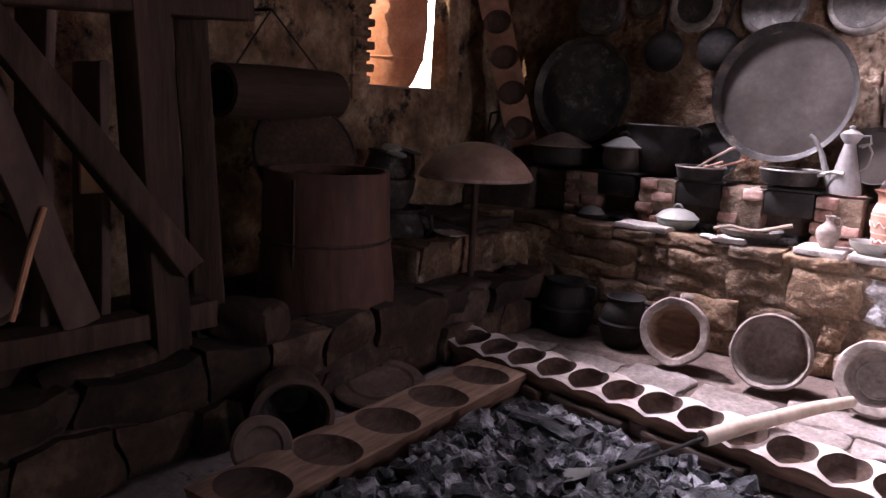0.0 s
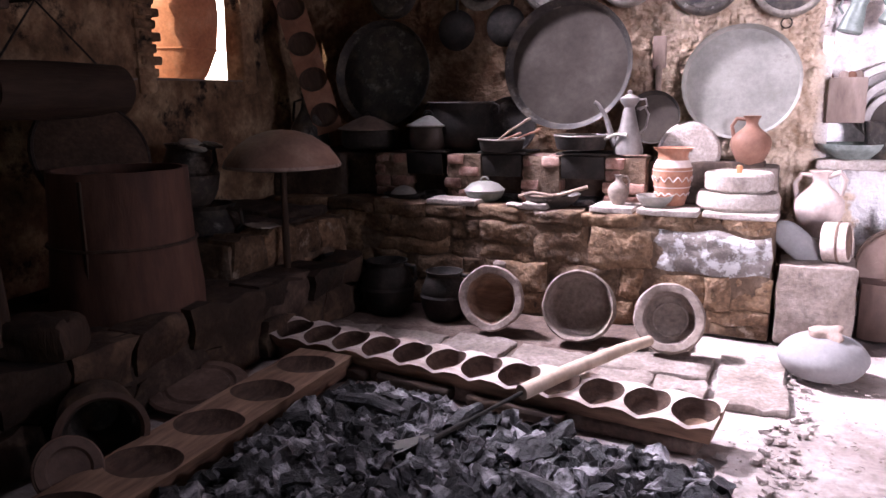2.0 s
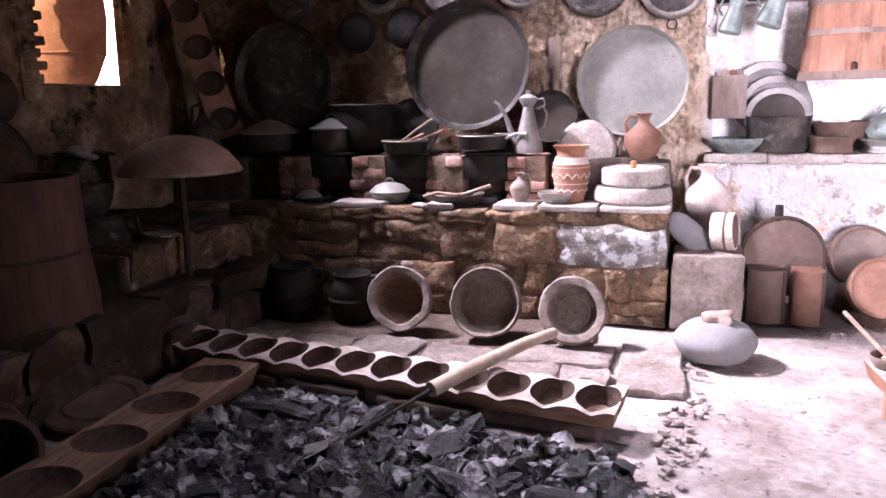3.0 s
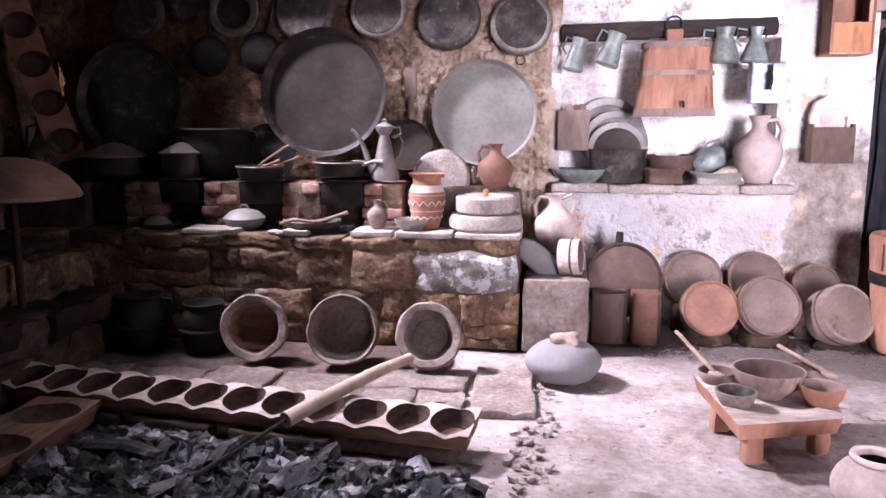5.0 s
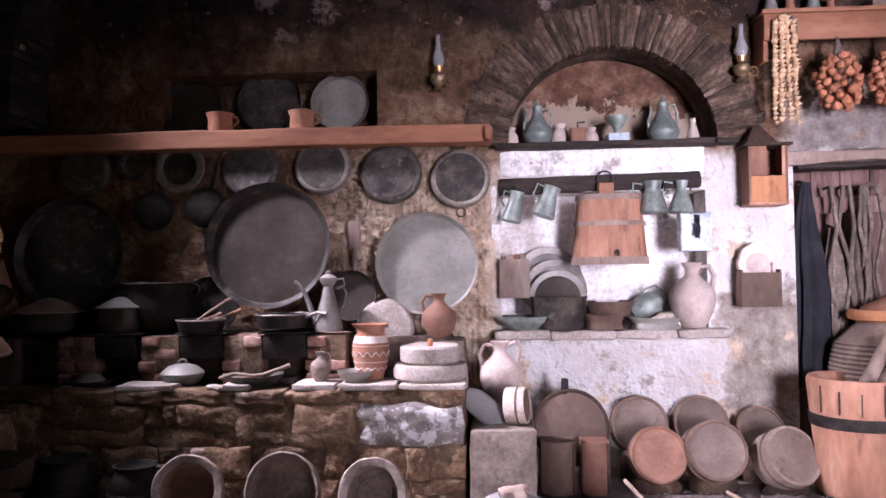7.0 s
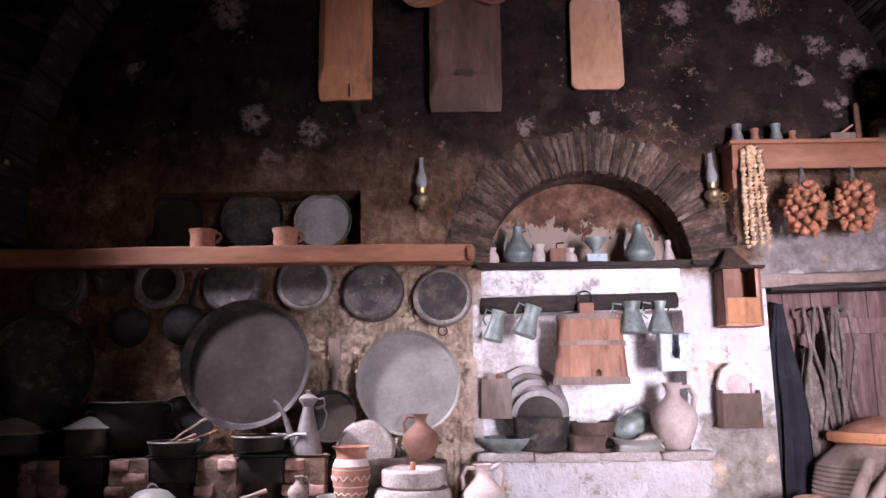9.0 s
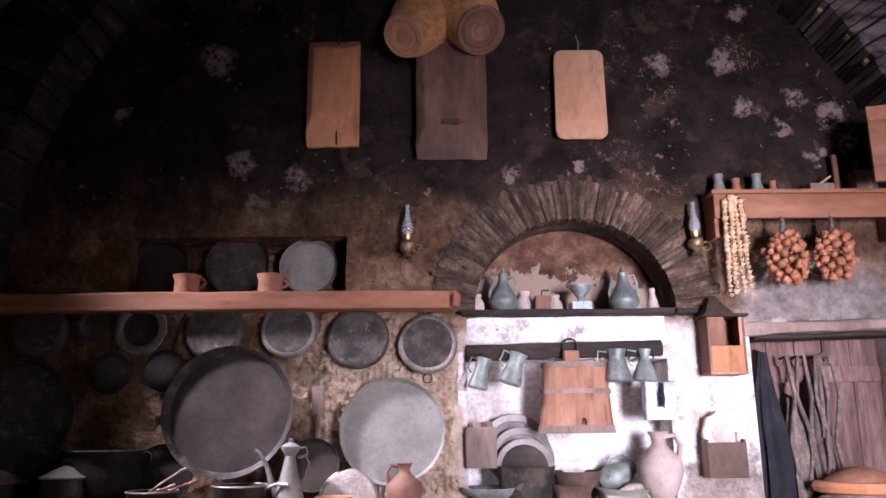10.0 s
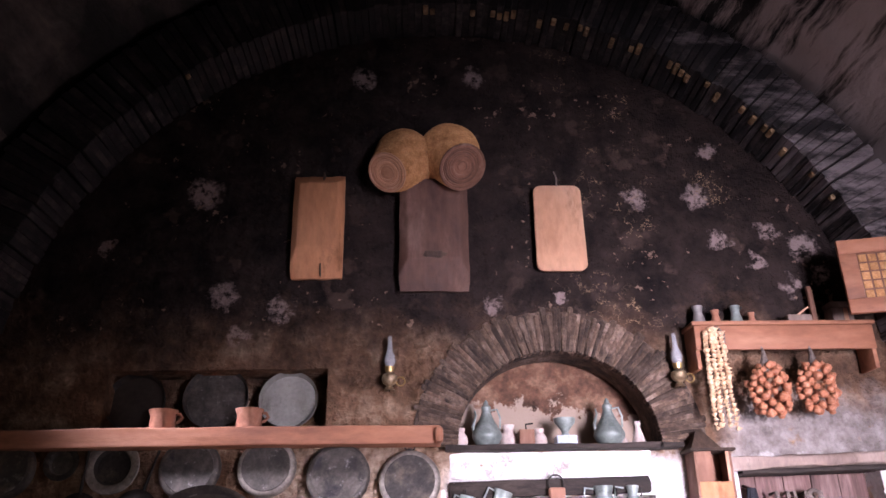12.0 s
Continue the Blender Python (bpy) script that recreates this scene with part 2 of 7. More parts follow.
SOOTSTONE = material("sooty_rubble_stone", [(0.016, 0.010, 0.007), (0.045, 0.027, 0.018), (0.15, 0.10, 0.065)], 5, 0.9, 0, 0.6, 30, rnd=0.5, bdist=0.03)
DUSTIRON = material("dusty_rusted_iron", [(0.17, 0.09, 0.06), (0.28, 0.17, 0.125), (0.38, 0.26, 0.20)], 4, 0.8, 0.1, 0.15, 40, grain=0.12)
UMBER = material("umber_wood", [(0.05, 0.03, 0.024), (0.105, 0.066, 0.052), (0.17, 0.115, 0.092)], 4, 0.75, 0, 0.25, 24, (1, 1, 0.5), grain=0.15)
EARTH = material("hearth_earth", [(0.05, 0.032, 0.025), (0.11, 0.075, 0.06), (0.22, 0.17, 0.145)], 6, 0.95, 0, 0.6, 40, world_space=True)
SPOONWOOD = material("worn_spoon_wood", [(0.16, 0.105, 0.075), (0.28, 0.20, 0.15), (0.40, 0.31, 0.25)], 6, 0.75, 0, 0.25, 26, (1, 1, 0.5), grain=0.2)
SHAFTWOOD = material("pale_handle_wood", [(0.30, 0.21, 0.15), (0.46, 0.35, 0.265), (0.58, 0.47, 0.38)], 4, 0.75, 0, 0.25, 26, (1, 1, 0.4), grain=0.14)
SIEVEW = material("dark_sieve_wood", [(0.055, 0.033, 0.024), (0.12, 0.074, 0.055), (0.21, 0.14, 0.108)], 5, 0.75, 0, 0.25, 30, (1, 1, 0.5), grain=0.2)
TILE = material("pale_hearth_tile", [(0.125, 0.095, 0.078), (0.205, 0.165, 0.142), (0.310, 0.265, 0.240)], 5, 0.9, 0, 0.3, 40)
BLUEP = material("blue_painted_tin", [(0.30, 0.36, 0.42), (0.48, 0.54, 0.60), (0.60, 0.64, 0.68)], 10, 0.5, 0.1, 0.1)
PAPER = material("paper", [(0.5, 0.42, 0.35), (0.62, 0.55, 0.48)], 10, 0.9)
REDDOOR = material("faded_red_door_paint", [(0.060, 0.034, 0.030), (0.145, 0.082, 0.072), (0.280, 0.190, 0.170)], 5, 0.75, 0, 0.35, 40, (1, 1, 0.15))
GLASS = bpy.data.materials.new("lamp_glass")
GLASS.use_nodes = True
gb = GLASS.node_tree.nodes["Principled BSDF"]
gb.inputs["Transmission Weight"].default_value, gb.inputs["Roughness"].default_value, gb.inputs["IOR"].default_value = 0.8, 0.2, 1.45
gb.inputs["Base Color"].default_value = (0.95, 0.95, 0.97, 1)


def add_flakes(m, scale, lo, hi, colour, rough=0.7):
    """Stains or flakes with a ragged edge over a material's colour."""
    nt = m.node_tree
    N, L = nt.nodes, nt.links
    b = N["Principled BSDF"]
    old = b.inputs["Base Color"].links[0].from_socket
    vec = next(n for n in N if n.type == "TEX_NOISE").inputs["Vector"].links[0].from_socket
    ns = N.new("ShaderNodeTexNoise")
    ns.inputs["Scale"].default_value, ns.inputs["Detail"].default_value, ns.inputs["Roughness"].default_value = scale, 7, rough
    sh = N.new("ShaderNodeVectorMath")
    sh.operation, sh.inputs[1].default_value = "ADD", (13.7, 4.1, 8.3)
    L.new(vec, sh.inputs[0]), L.new(sh.outputs[0], ns.inputs["Vector"])
    mr = N.new("ShaderNodeMapRange")
    mr.inputs["From Min"].default_value, mr.inputs["From Max"].default_value = lo, hi
    L.new(ns.outputs["Fac"], mr.inputs["Value"])
    mx = N.new("ShaderNodeMix")
    mx.data_type = "RGBA"
    L.new(mr.outputs[0], mx.inputs[0]), L.new(old, mx.inputs[6])
    mx.inputs[7].default_value = (*colour, 1)
    L.new(mx.outputs[2], b.inputs["Base Color"])
    return m


PAINTSTONE = add_flakes(material("stone_with_old_whitewash", [(0.09, 0.075, 0.065), (0.17, 0.145, 0.13), (0.28, 0.25, 0.235)], 6, 0.9, 0, 0.8, 30), 9, 0.50, 0.56, (0.48, 0.47, 0.46))
add_flakes(MASON, 4.5, 0.60, 0.70, (0.40, 0.33, 0.27))
add_flakes(MASON, 6, 0.62, 0.70, (0.025, 0.018, 0.014))
add_flakes(PANB, 8, 0.56, 0.70, (0.20, 0.185, 0.17))
add_flakes(PANM, 7, 0.56, 0.68, (0.035, 0.032, 0.035))
add_flakes(PANM, 16, 0.60, 0.70, (0.30, 0.28, 0.26))
add_flakes(TRAY, 5, 0.58, 0.72, (0.06, 0.05, 0.042))
add_flakes(TIN, 6, 0.60, 0.74, (0.16, 0.145, 0.13))
add_flakes(STONE, 5, 0.58, 0.70, (0.09, 0.072, 0.06))
add_flakes(PALESTONE, 5, 0.60, 0.78, (0.25, 0.205, 0.18))
add_flakes(TILE, 6, 0.58, 0.70, (0.12, 0.09, 0.075))
add_flakes(GREYWOOD, 6, 0.58, 0.72, (0.07, 0.05, 0.04))
add_flakes(ORANGEWOOD, 5, 0.58, 0.72, (0.10, 0.045, 0.03))
add_flakes(LIGHTWOOD, 5, 0.54, 0.68, (0.18, 0.078, 0.036))
add_flakes(PALEWOOD, 5, 0.55, 0.70, (0.27, 0.135, 0.08))
add_flakes(BROWNWOOD, 4, 0.58, 0.72, (0.30, 0.20, 0.155))
add_flakes(PALECLAY, 4, 0.62, 0.80, (0.34, 0.25, 0.21))
add_flakes(TERRA, 6, 0.60, 0.74, (0.14, 0.06, 0.04))
add_flakes(GREENM, 10, 0.58, 0.70, (0.06, 0.065, 0.06))
add_flakes(PARCH, 5, 0.60, 0.74, (0.06, 0.042, 0.035))
add_flakes(BEAM, 5, 0.60, 0.74, (0.10, 0.04, 0.025))
add_flakes(PLASTER, 4, 0.60, 0.68, (0.30, 0.25, 0.225))
add_flakes(FLOORM, 13, 0.61, 0.66, (0.13, 0.10, 0.086))
add_flakes(FLOORM, 3.2, 0.57, 0.66, (0.20, 0.16, 0.14))


def low_plaster(m, z, colour):
    """Pale plaster left in the lower part of the arched recess, with a ragged flaked edge."""
    nt = m.node_tree
    N, L = nt.nodes, nt.links
    b = N["Principled BSDF"]
    old = b.inputs["Base Color"].links[0].from_socket
    pos = N.new("ShaderNodeNewGeometry").outputs["Position"]
    sep, ns, ad, mr, mx = (N.new("ShaderNode" + k) for k in ("SeparateXYZ", "TexNoise", "Math", "MapRange", "Mix"))
    ns.inputs["Scale"].default_value, ns.inputs["Detail"].default_value, ns.inputs["Roughness"].default_value = 7, 6, 0.65
    L.new(pos, sep.inputs[0]), L.new(pos, ns.inputs["Vector"])
    ad.operation, ad.inputs[1].default_value = "MULTIPLY_ADD", 0.75
    L.new(ns.outputs["Fac"], ad.inputs[0]), L.new(sep.outputs["Z"], ad.inputs[2])
    mr.inputs["From Min"].default_value, mr.inputs["From Max"].default_value = z + 0.40, z + 0.36
    L.new(ad.outputs[0], mr.inputs["Value"])
    mx.data_type = "RGBA"
    L.new(mr.outputs[0], mx.inputs[0]), L.new(old, mx.inputs[6])
    mx.inputs[7].default_value = (*colour, 1)
    L.new(mx.outputs[2], b.inputs["Base Color"])


low_plaster(ARCHBACK, 2.50, (0.30, 0.225, 0.175))
ARCHM = material("sooty_arch_brick", [(0.025, 0.015, 0.011), (0.098, 0.062, 0.043), (0.221, 0.162, 0.128)], 9, 0.95, 0, 0.8, 40, (1, 1, 0.8), rnd=0.5, bdist=0.03, grain=0.4)
add_flakes(ARCHM, 3.0, 0.50, 0.64, (0.022, 0.015, 0.012))
add_flakes(LEFTWALL, 3.2, 0.56, 0.64, (0.015, 0.010, 0.008))


def vary_islands(m, amount):
    """Shift a material's colours from piece to piece of a joined mesh."""
    nt = m.node_tree
    ramp = next(n for n in nt.nodes if n.type == "VALTORGB")
    old = ramp.inputs["Fac"].links[0].from_socket
    geo, mul = nt.nodes.new("ShaderNodeNewGeometry"), nt.nodes.new("ShaderNodeMath")
    mul.operation = "MULTIPLY_ADD"
    mul.inputs[1].default_value = amount
    sub_ = nt.nodes.new("ShaderNodeMath")
    sub_.operation = "SUBTRACT"
    sub_.inputs[1].default_value = amount * 0.5
    nt.links.new(geo.outputs["Random Per Island"], mul.inputs[0])
    nt.links.new(old, mul.inputs[2])
    nt.links.new(mul.outputs[0], sub_.inputs[0])
    nt.links.new(sub_.outputs[0], ramp.inputs["Fac"])


vary_islands(COAL, 0.34)
cr = next(n for n in COAL.node_tree.nodes if n.type == "VALTORGB").color_ramp.elements
cr[0].position, cr[1].position, cr[2].position = 0.36, 0.54, 0.72


def vault_bare_lit(m, lo=0.90, hi=1.02, colour=(0.36, 0.295, 0.28)):
    """Bare purple-grey stone courses where the east flank has shed its soot. Their paleness also stands in for light
    falling there.
    """
    nt = m.node_tree
    N, L = nt.nodes, nt.links
    b, hsv = N["Principled BSDF"], N[m["hsv"]]
    sep = N.new("ShaderNodeSeparateXYZ")
    L.new(N.new("ShaderNodeNewGeometry").outputs["Position"], sep.inputs[0])
    wave = N.new("ShaderNodeTexNoise")
    wave.inputs["Scale"].default_value, wave.inputs["Detail"].default_value, wave.inputs["Roughness"].default_value = 1.0, 6, 0.7
    mp = N.new("ShaderNodeMapping")
    mp.inputs["Scale"].default_value = (2.4, 0.7, 8.0)
    L.new(N.new("ShaderNodeNewGeometry").outputs["Position"], mp.inputs["Vector"])
    L.new(mp.outputs[0], wave.inputs["Vector"])
    ad = N.new("ShaderNodeMath")
    ad.operation = "MULTIPLY_ADD"
    ad.inputs[1].default_value = 0.16
    L.new(sep.outputs["X"], ad.inputs[0]), L.new(wave.outputs["Fac"], ad.inputs[2])
    mr = N.new("ShaderNodeMapRange")
    mr.inputs["From Min"].default_value, mr.inputs["From Max"].default_value = lo, hi
    L.new(ad.outputs[0], mr.inputs["Value"])
    mx = N.new("ShaderNodeMix")
    mx.data_type = "RGBA"
    L.new(mr.outputs[0], mx.inputs[0]), L.new(hsv.outputs[0], mx.inputs[6])
    mx.inputs[7].default_value = (*colour, 1)
    L.new(mx.outputs[2], b.inputs["Base Color"])


vault_bare_lit(SOOTVAULT)
vault_bare_lit(SOOTRIB, 0.94, 1.12, (0.17, 0.14, 0.14))


def back_wall_material():
    """Brown rough plaster below, soot above, lime wash round the sink recess; each stain has a ragged edge of its own."""
    m = material("smoked_back_wall", [(0.065, 0.033, 0.019), (0.19, 0.108, 0.066), (0.44, 0.31, 0.215)], 4.5, 0.95, 0, 1.0, 20, world_space=True, bdist=0.11, spec=0.06)
    nt = m.node_tree
    N, L = nt.nodes, nt.links
    b = N["Principled BSDF"]
    hsv = N[m["hsv"]]
    pos = N.new("ShaderNodeNewGeometry").outputs["Position"]
    sep = N.new("ShaderNodeSeparateXYZ")
    L.new(pos, sep.inputs[0])

    def noise_node(scale, detail=6, rough=0.65):
        n = N.new("ShaderNodeTexNoise")
        n.inputs["Scale"].default_value, n.inputs["Detail"].default_value, n.inputs["Roughness"].default_value = scale, detail, rough
        L.new(pos, n.inputs["Vector"])
        return n.outputs["Fac"]

    def math_node(op, a, c, d=None):
        n = N.new("ShaderNodeMath")
        n.operation = op
        for i, v in enumerate((a, c, d)):
            if v is None:
                continue
            if isinstance(v, (int, float)):
                n.inputs[i].default_value = v
            else:
                L.new(v, n.inputs[i])
        return n.outputs[0]

    def ramp01(v, lo, hi):
        n = N.new("ShaderNodeMapRange")
        n.inputs["From Min"].default_value, n.inputs["From Max"].default_value = lo, hi
        L.new(v, n.inputs["Value"])
        return n.outputs[0]

    def mix(f, a, c):
        n = N.new("ShaderNodeMix")
        n.data_type = "RGBA"
        L.new(f, n.inputs[0])
        for i, v in ((6, a), (7, c)):
            if isinstance(v, tuple):
                n.inputs[i].default_value = (*v, 1)
            else:
                L.new(v, n.inputs[i])
        return n.outputs[2]

    n1, n2, n3 = noise_node(2.2), noise_node(3.4), noise_node(9)
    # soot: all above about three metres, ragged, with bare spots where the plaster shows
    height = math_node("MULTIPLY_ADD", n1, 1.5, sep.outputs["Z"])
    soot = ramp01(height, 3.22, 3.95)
    bare = ramp01(math_node("MULTIPLY_ADD", n3, 0.22, noise_node(2.6, 3, 0.5)), 0.735, 0.80)
    rightish = ramp01(sep.outputs["X"], -2.5, 2.5)
    bare = math_node("MULTIPLY", bare, math_node("MULTIPLY_ADD", rightish, 0.7, 0.3))
    spots = ramp01(math_node("MULTIPLY_ADD", n3, 0.3, noise_node(4.3, 2, 0.5)), 0.80, 0.86)
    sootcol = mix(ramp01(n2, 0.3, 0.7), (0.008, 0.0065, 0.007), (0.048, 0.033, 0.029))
    patch = None
    flecks = noise_node(13, 5, 0.7)
    specks = ramp01(math_node("MULTIPLY_ADD", noise_node(2.4, 2, 0.5), 0.6, noise_node(15, 3, 0.6)), 0.985, 1.04)
    for px, pz, pr in ((-1.38, 4.08, 0.17), (-2.07, 3.65, 0.09), (-1.16, 3.27, 0.14), (-0.75, 3.17, 0.12), (-1.06, 2.97, 0.11), (-0.23, 5.1, 0.14), (1.88, 4.04, 0.12), (2.36, 4.05, 0.14),
                       (2.48, 3.69, 0.12), (2.75, 3.49, 0.09), (2.86, 3.76, 0.11), (3.11, 3.62, 0.14), (2.95, 3.33, 0.12), (3.2, 3.42, 0.1), (0.76, 3.17, 0.11), (1.24, 3.21, 0.06), (2.49, 4.44, 0.09), (0.68, 5.12, 0.12)):
        dx, dz = math_node("SUBTRACT", sep.outputs["X"], px), math_node("SUBTRACT", sep.outputs["Z"], pz)
        dd = math_node("SQRT", math_node("ADD", math_node("MULTIPLY", dx, dx), math_node("MULTIPLY", dz, dz)), 0)
        dd = math_node("MULTIPLY_ADD", n3, 0.26, math_node("MULTIPLY_ADD", n2, 0.2, math_node("ADD", dd, -0.23)))
        one = ramp01(dd, pr * 0.80, pr * 0.44)
        patch = one if patch is None else math_node("MAXIMUM", patch, one)
    sootcol = mix(math_node("MULTIPLY", math_node("MAXIMUM", bare, spots), 0.4), sootcol, (0.13, 0.085, 0.065))
    sootcol = mix(math_node("MULTIPLY", patch, ramp01(flecks, 0.40, 0.52)), sootcol, mix(n3, (0.20, 0.14, 0.125), (0.40, 0.31, 0.29)))
    sootcol = mix(math_node("MULTIPLY", specks, 0.9), sootcol, (0.24, 0.16, 0.12))
    vein = math_node("ABSOLUTE", math_node("SUBTRACT", noise_node(3.6, 5, 0.72), 0.5), 0)
    vein = math_node("MULTIPLY", math_node("MULTIPLY", ramp01(vein, 0.014, 0.004), ramp01(noise_node(1.7, 2, 0.5), 0.53, 0.6)), ramp01(math_node("ADD", sep.outputs["X"], n1), 1.6, 2.2))
    sootcol = mix(math_node("MULTIPLY", vein, ramp01(flecks, 0.45, 0.6)), sootcol, (0.34, 0.23, 0.14))
    # bare knobbly lime plaster beside the recess
    knobbly = math_node("MULTIPLY", ramp01(math_node("ADD", sep.outputs["X"], math_node("MULTIPLY_ADD", n1, 1.2, -0.6)), -0.95, -0.35), ramp01(math_node("MULTIPLY_ADD", n2, 0.5, sep.outputs["Z"]), 2.45, 2.2))
    lower = mix(knobbly, hsv.outputs[0], mix(ramp01(n3, 0.32, 0.62), (0.34, 0.225, 0.145), (0.78, 0.62, 0.48)))
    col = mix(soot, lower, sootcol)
    # lime wash round the recess
    edge = math_node("MULTIPLY_ADD", n2, 0.5, -0.25)
    x1 = ramp01(math_node("ADD", sep.outputs["X"], math_node("MULTIPLY", edge, 0.35)), 0.34, 0.44)
    z1 = ramp01(math_node("ADD", math_node("MULTIPLY_ADD", sep.outputs["X"], -0.08, sep.outputs["Z"]), edge), 2.02, 1.86)
    white = math_node("MULTIPLY", x1, z1)
    flake = ramp01(math_node("MULTIPLY_ADD", n3, 0.25, noise_node(3.0, 4, 0.6)), 0.76, 0.70)
    white = math_node("MULTIPLY", white, flake)
    lime = mix(ramp01(n1, 0.35, 0.65), (0.66, 0.60, 0.57), (0.83, 0.81, 0.80))
    lime = mix(ramp01(math_node("MULTIPLY_ADD", n3, 0.5, noise_node(5.5, 5, 0.7)), 0.84, 0.93), lime, (0.42, 0.35, 0.30))
    weather = math_node("MULTIPLY", ramp01(math_node("MULTIPLY_ADD", n3, 0.35, math_node("MULTIPLY_ADD", n1, 0.9, sep.outputs["X"])), 2.44, 2.54), ramp01(math_node("MULTIPLY_ADD", n2, 0.8, sep.outputs["Z"]), 1.62, 1.54))
    lime = mix(weather, lime, mix(ramp01(n3, 0.3, 0.7), (0.19, 0.15, 0.12), (0.55, 0.48, 0.43)))
    col = mix(white, col, lime)
    # pale grey lime band over the door lintel
    zb = math_node("MULTIPLY", ramp01(math_node("ADD", sep.outputs["Z"], edge), 2.02, 2.1), ramp01(math_node("ADD", sep.outputs["Z"], edge), 2.6, 2.35))
    band = math_node("MULTIPLY", zb, ramp01(sep.outputs["X"], 2.2, 2.45))
    col = mix(math_node("MULTIPLY", band, flake), col, mix(ramp01(math_node("MULTIPLY_ADD", n3, 0.5, math_node("MULTIPLY", n1, 0.5)), 0.38, 0.62), (0.12, 0.095, 0.085), (0.42, 0.37, 0.345)))
    L.new(col, b.inputs["Base Color"])
    return m


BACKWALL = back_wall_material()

# ---- building helpers ----
rng = random.Random(7)


def finish(name, bm, mat, smooth=True):
    me = bpy.data.meshes.new(name)
    bmesh.ops.recalc_face_normals(bm, faces=bm.faces)
    bm.to_mesh(me)
    bm.free()
    if smooth:
        me.polygons.foreach_set("use_smooth", [True] * len(me.polygons))
        me.set_sharp_from_angle(angle=radians(38))
    me.materials.append(mat)
    return me


def part(name, bm, mat, parent, label="", smooth=True):
    ob = new(name, finish(name, bm, mat, smooth))
    ob.parent = parent
    return tagged(ob, label)


def thing(name, label, category, m=Matrix(), group="", kind=""):
    ob = new(name)
    ob.empty_display_size = 0.05
    ob.matrix_world = m
    return tagged(ob, label, category, group, kind)


def solo(name, bm, mat, label, category, m=Matrix(), group="", kind="", smooth=True):
    ob = new(name, finish(name, bm, mat, smooth))
    ob.matrix_world = m
    return tagged(ob, label, category, group, kind)



def lathe(profile, seg=32, wob=0.0, seed=0):
    bm = bmesh.new()
    rings = []
    for r, z in profile:
        if r < 1e-5:
            rings.append([bm.verts.new((0, 0, z))])
        else:
            ring = []
            for i in range(seg):
                a = 2 * math.pi * i / seg
                k = 1 + wob * noise.noise((math.cos(a) * 1.7 + seed, math.sin(a) * 1.7, z * 6))
                ring.append(bm.verts.new((r * k * math.cos(a), r * k * math.sin(a), z + wob * r * 0.5 * noise.noise((math.cos(a) * 2 + 5, math.sin(a) * 2 + seed, 3)))))
            rings.append(ring)
    for a, b in zip(rings, rings[1:]):
        for i in range(seg):
            j = (i + 1) % seg
            if len(a) == 1 and len(b) == 1:
                continue
            if len(a) == 1:
                bm.faces.new((a[0], b[i], b[j]))
            elif len(b) == 1:
                bm.faces.new((a[i], a[j], b[0]))
            else:
                bm.faces.new((a[i], a[j], b[j], b[i]))
    return bm


def curve(prof, n=4):
    """A profile rounded through its points."""
    out = []
    for i in range(len(prof) - 1):
        p0, p1, p2, p3 = prof[max(i - 1, 0)], prof[i], prof[i + 1], prof[min(i + 2, len(prof) - 1)]
        for k in range(n):
            t = k / n
            out.append(tuple(max(0, 0.5 * (2 * b + (c - a) * t + (2 * a - 5 * b + 4 * c - d) * t * t + (3 * b - a - 3 * c + d) * t ** 3)) if j == 0 else
                             0.5 * (2 * b + (c - a) * t + (2 * a - 5 * b + 4 * c - d) * t * t + (3 * b - a - 3 * c + d) * t ** 3)
                             for j, (a, b, c, d) in enumerate(zip(p0, p1, p2, p3))))
    return out + [prof[-1]]


def box(sx, sy, sz, bevel=0.006, m=Matrix(), wob=0.0, cuts=0, seed=0, seg=2):
    """A box with its base at z = 0, centred in x and y."""
    bm = bmesh.new()
    bmesh.ops.create_cube(bm, size=1, matrix=Matrix.Translation((0, 0, sz / 2)) @ Matrix.Diagonal((sx, sy, sz, 1)))
    if bevel:
        bmesh.ops.bevel(bm, geom=list(bm.edges), offset=min(bevel, 0.45 * min(sx, sy, sz)), segments=seg, affect="EDGES", profile=0.5)
    if cuts:
        bmesh.ops.subdivide_edges(bm, edges=[e for e in bm.edges if e.calc_length() > 0.3 * min(sx, sy, sz)], cuts=cuts, use_grid_fill=True)
    if wob:
        for v in bm.verts:
            v.co += wob * noise.noise_vector(v.co * (2.2 / max(0.12, min(sx, sz, 0.5))) + Vector((seed * 3.1, seed, 0)))
    bm.transform(m)
    return bm


def tube(pts, radii, seg=10, cap=True):
    bm = bmesh.new()
    pts = [Vector(p) for p in pts]
    if isinstance(radii, (int, float)):
        radii = [radii] * len(pts)
    rings = []
    ref = None
    for i, p in enumerate(pts):
        d = (pts[min(i + 1, len(pts) - 1)] - pts[max(i - 1, 0)]).normalized()
        if ref is None:
            ref = d.orthogonal().normalized()
        u = (ref - d * ref.dot(d)).normalized()
        ref = u
        w = d.cross(u)
        rings.append([bm.verts.new(p + radii[i] * (math.cos(a) * u + math.sin(a) * w)) for a in (2 * math.pi * k / seg for k in range(seg))])
    for a, b in zip(rings, rings[1:]):
        for i in range(seg):
            bm.faces.new((a[i], a[(i + 1) % seg], b[(i + 1) % seg], b[i]))
    if cap:
        bm.faces.new(rings[0][::-1]), bm.faces.new(rings[-1])
    return bm


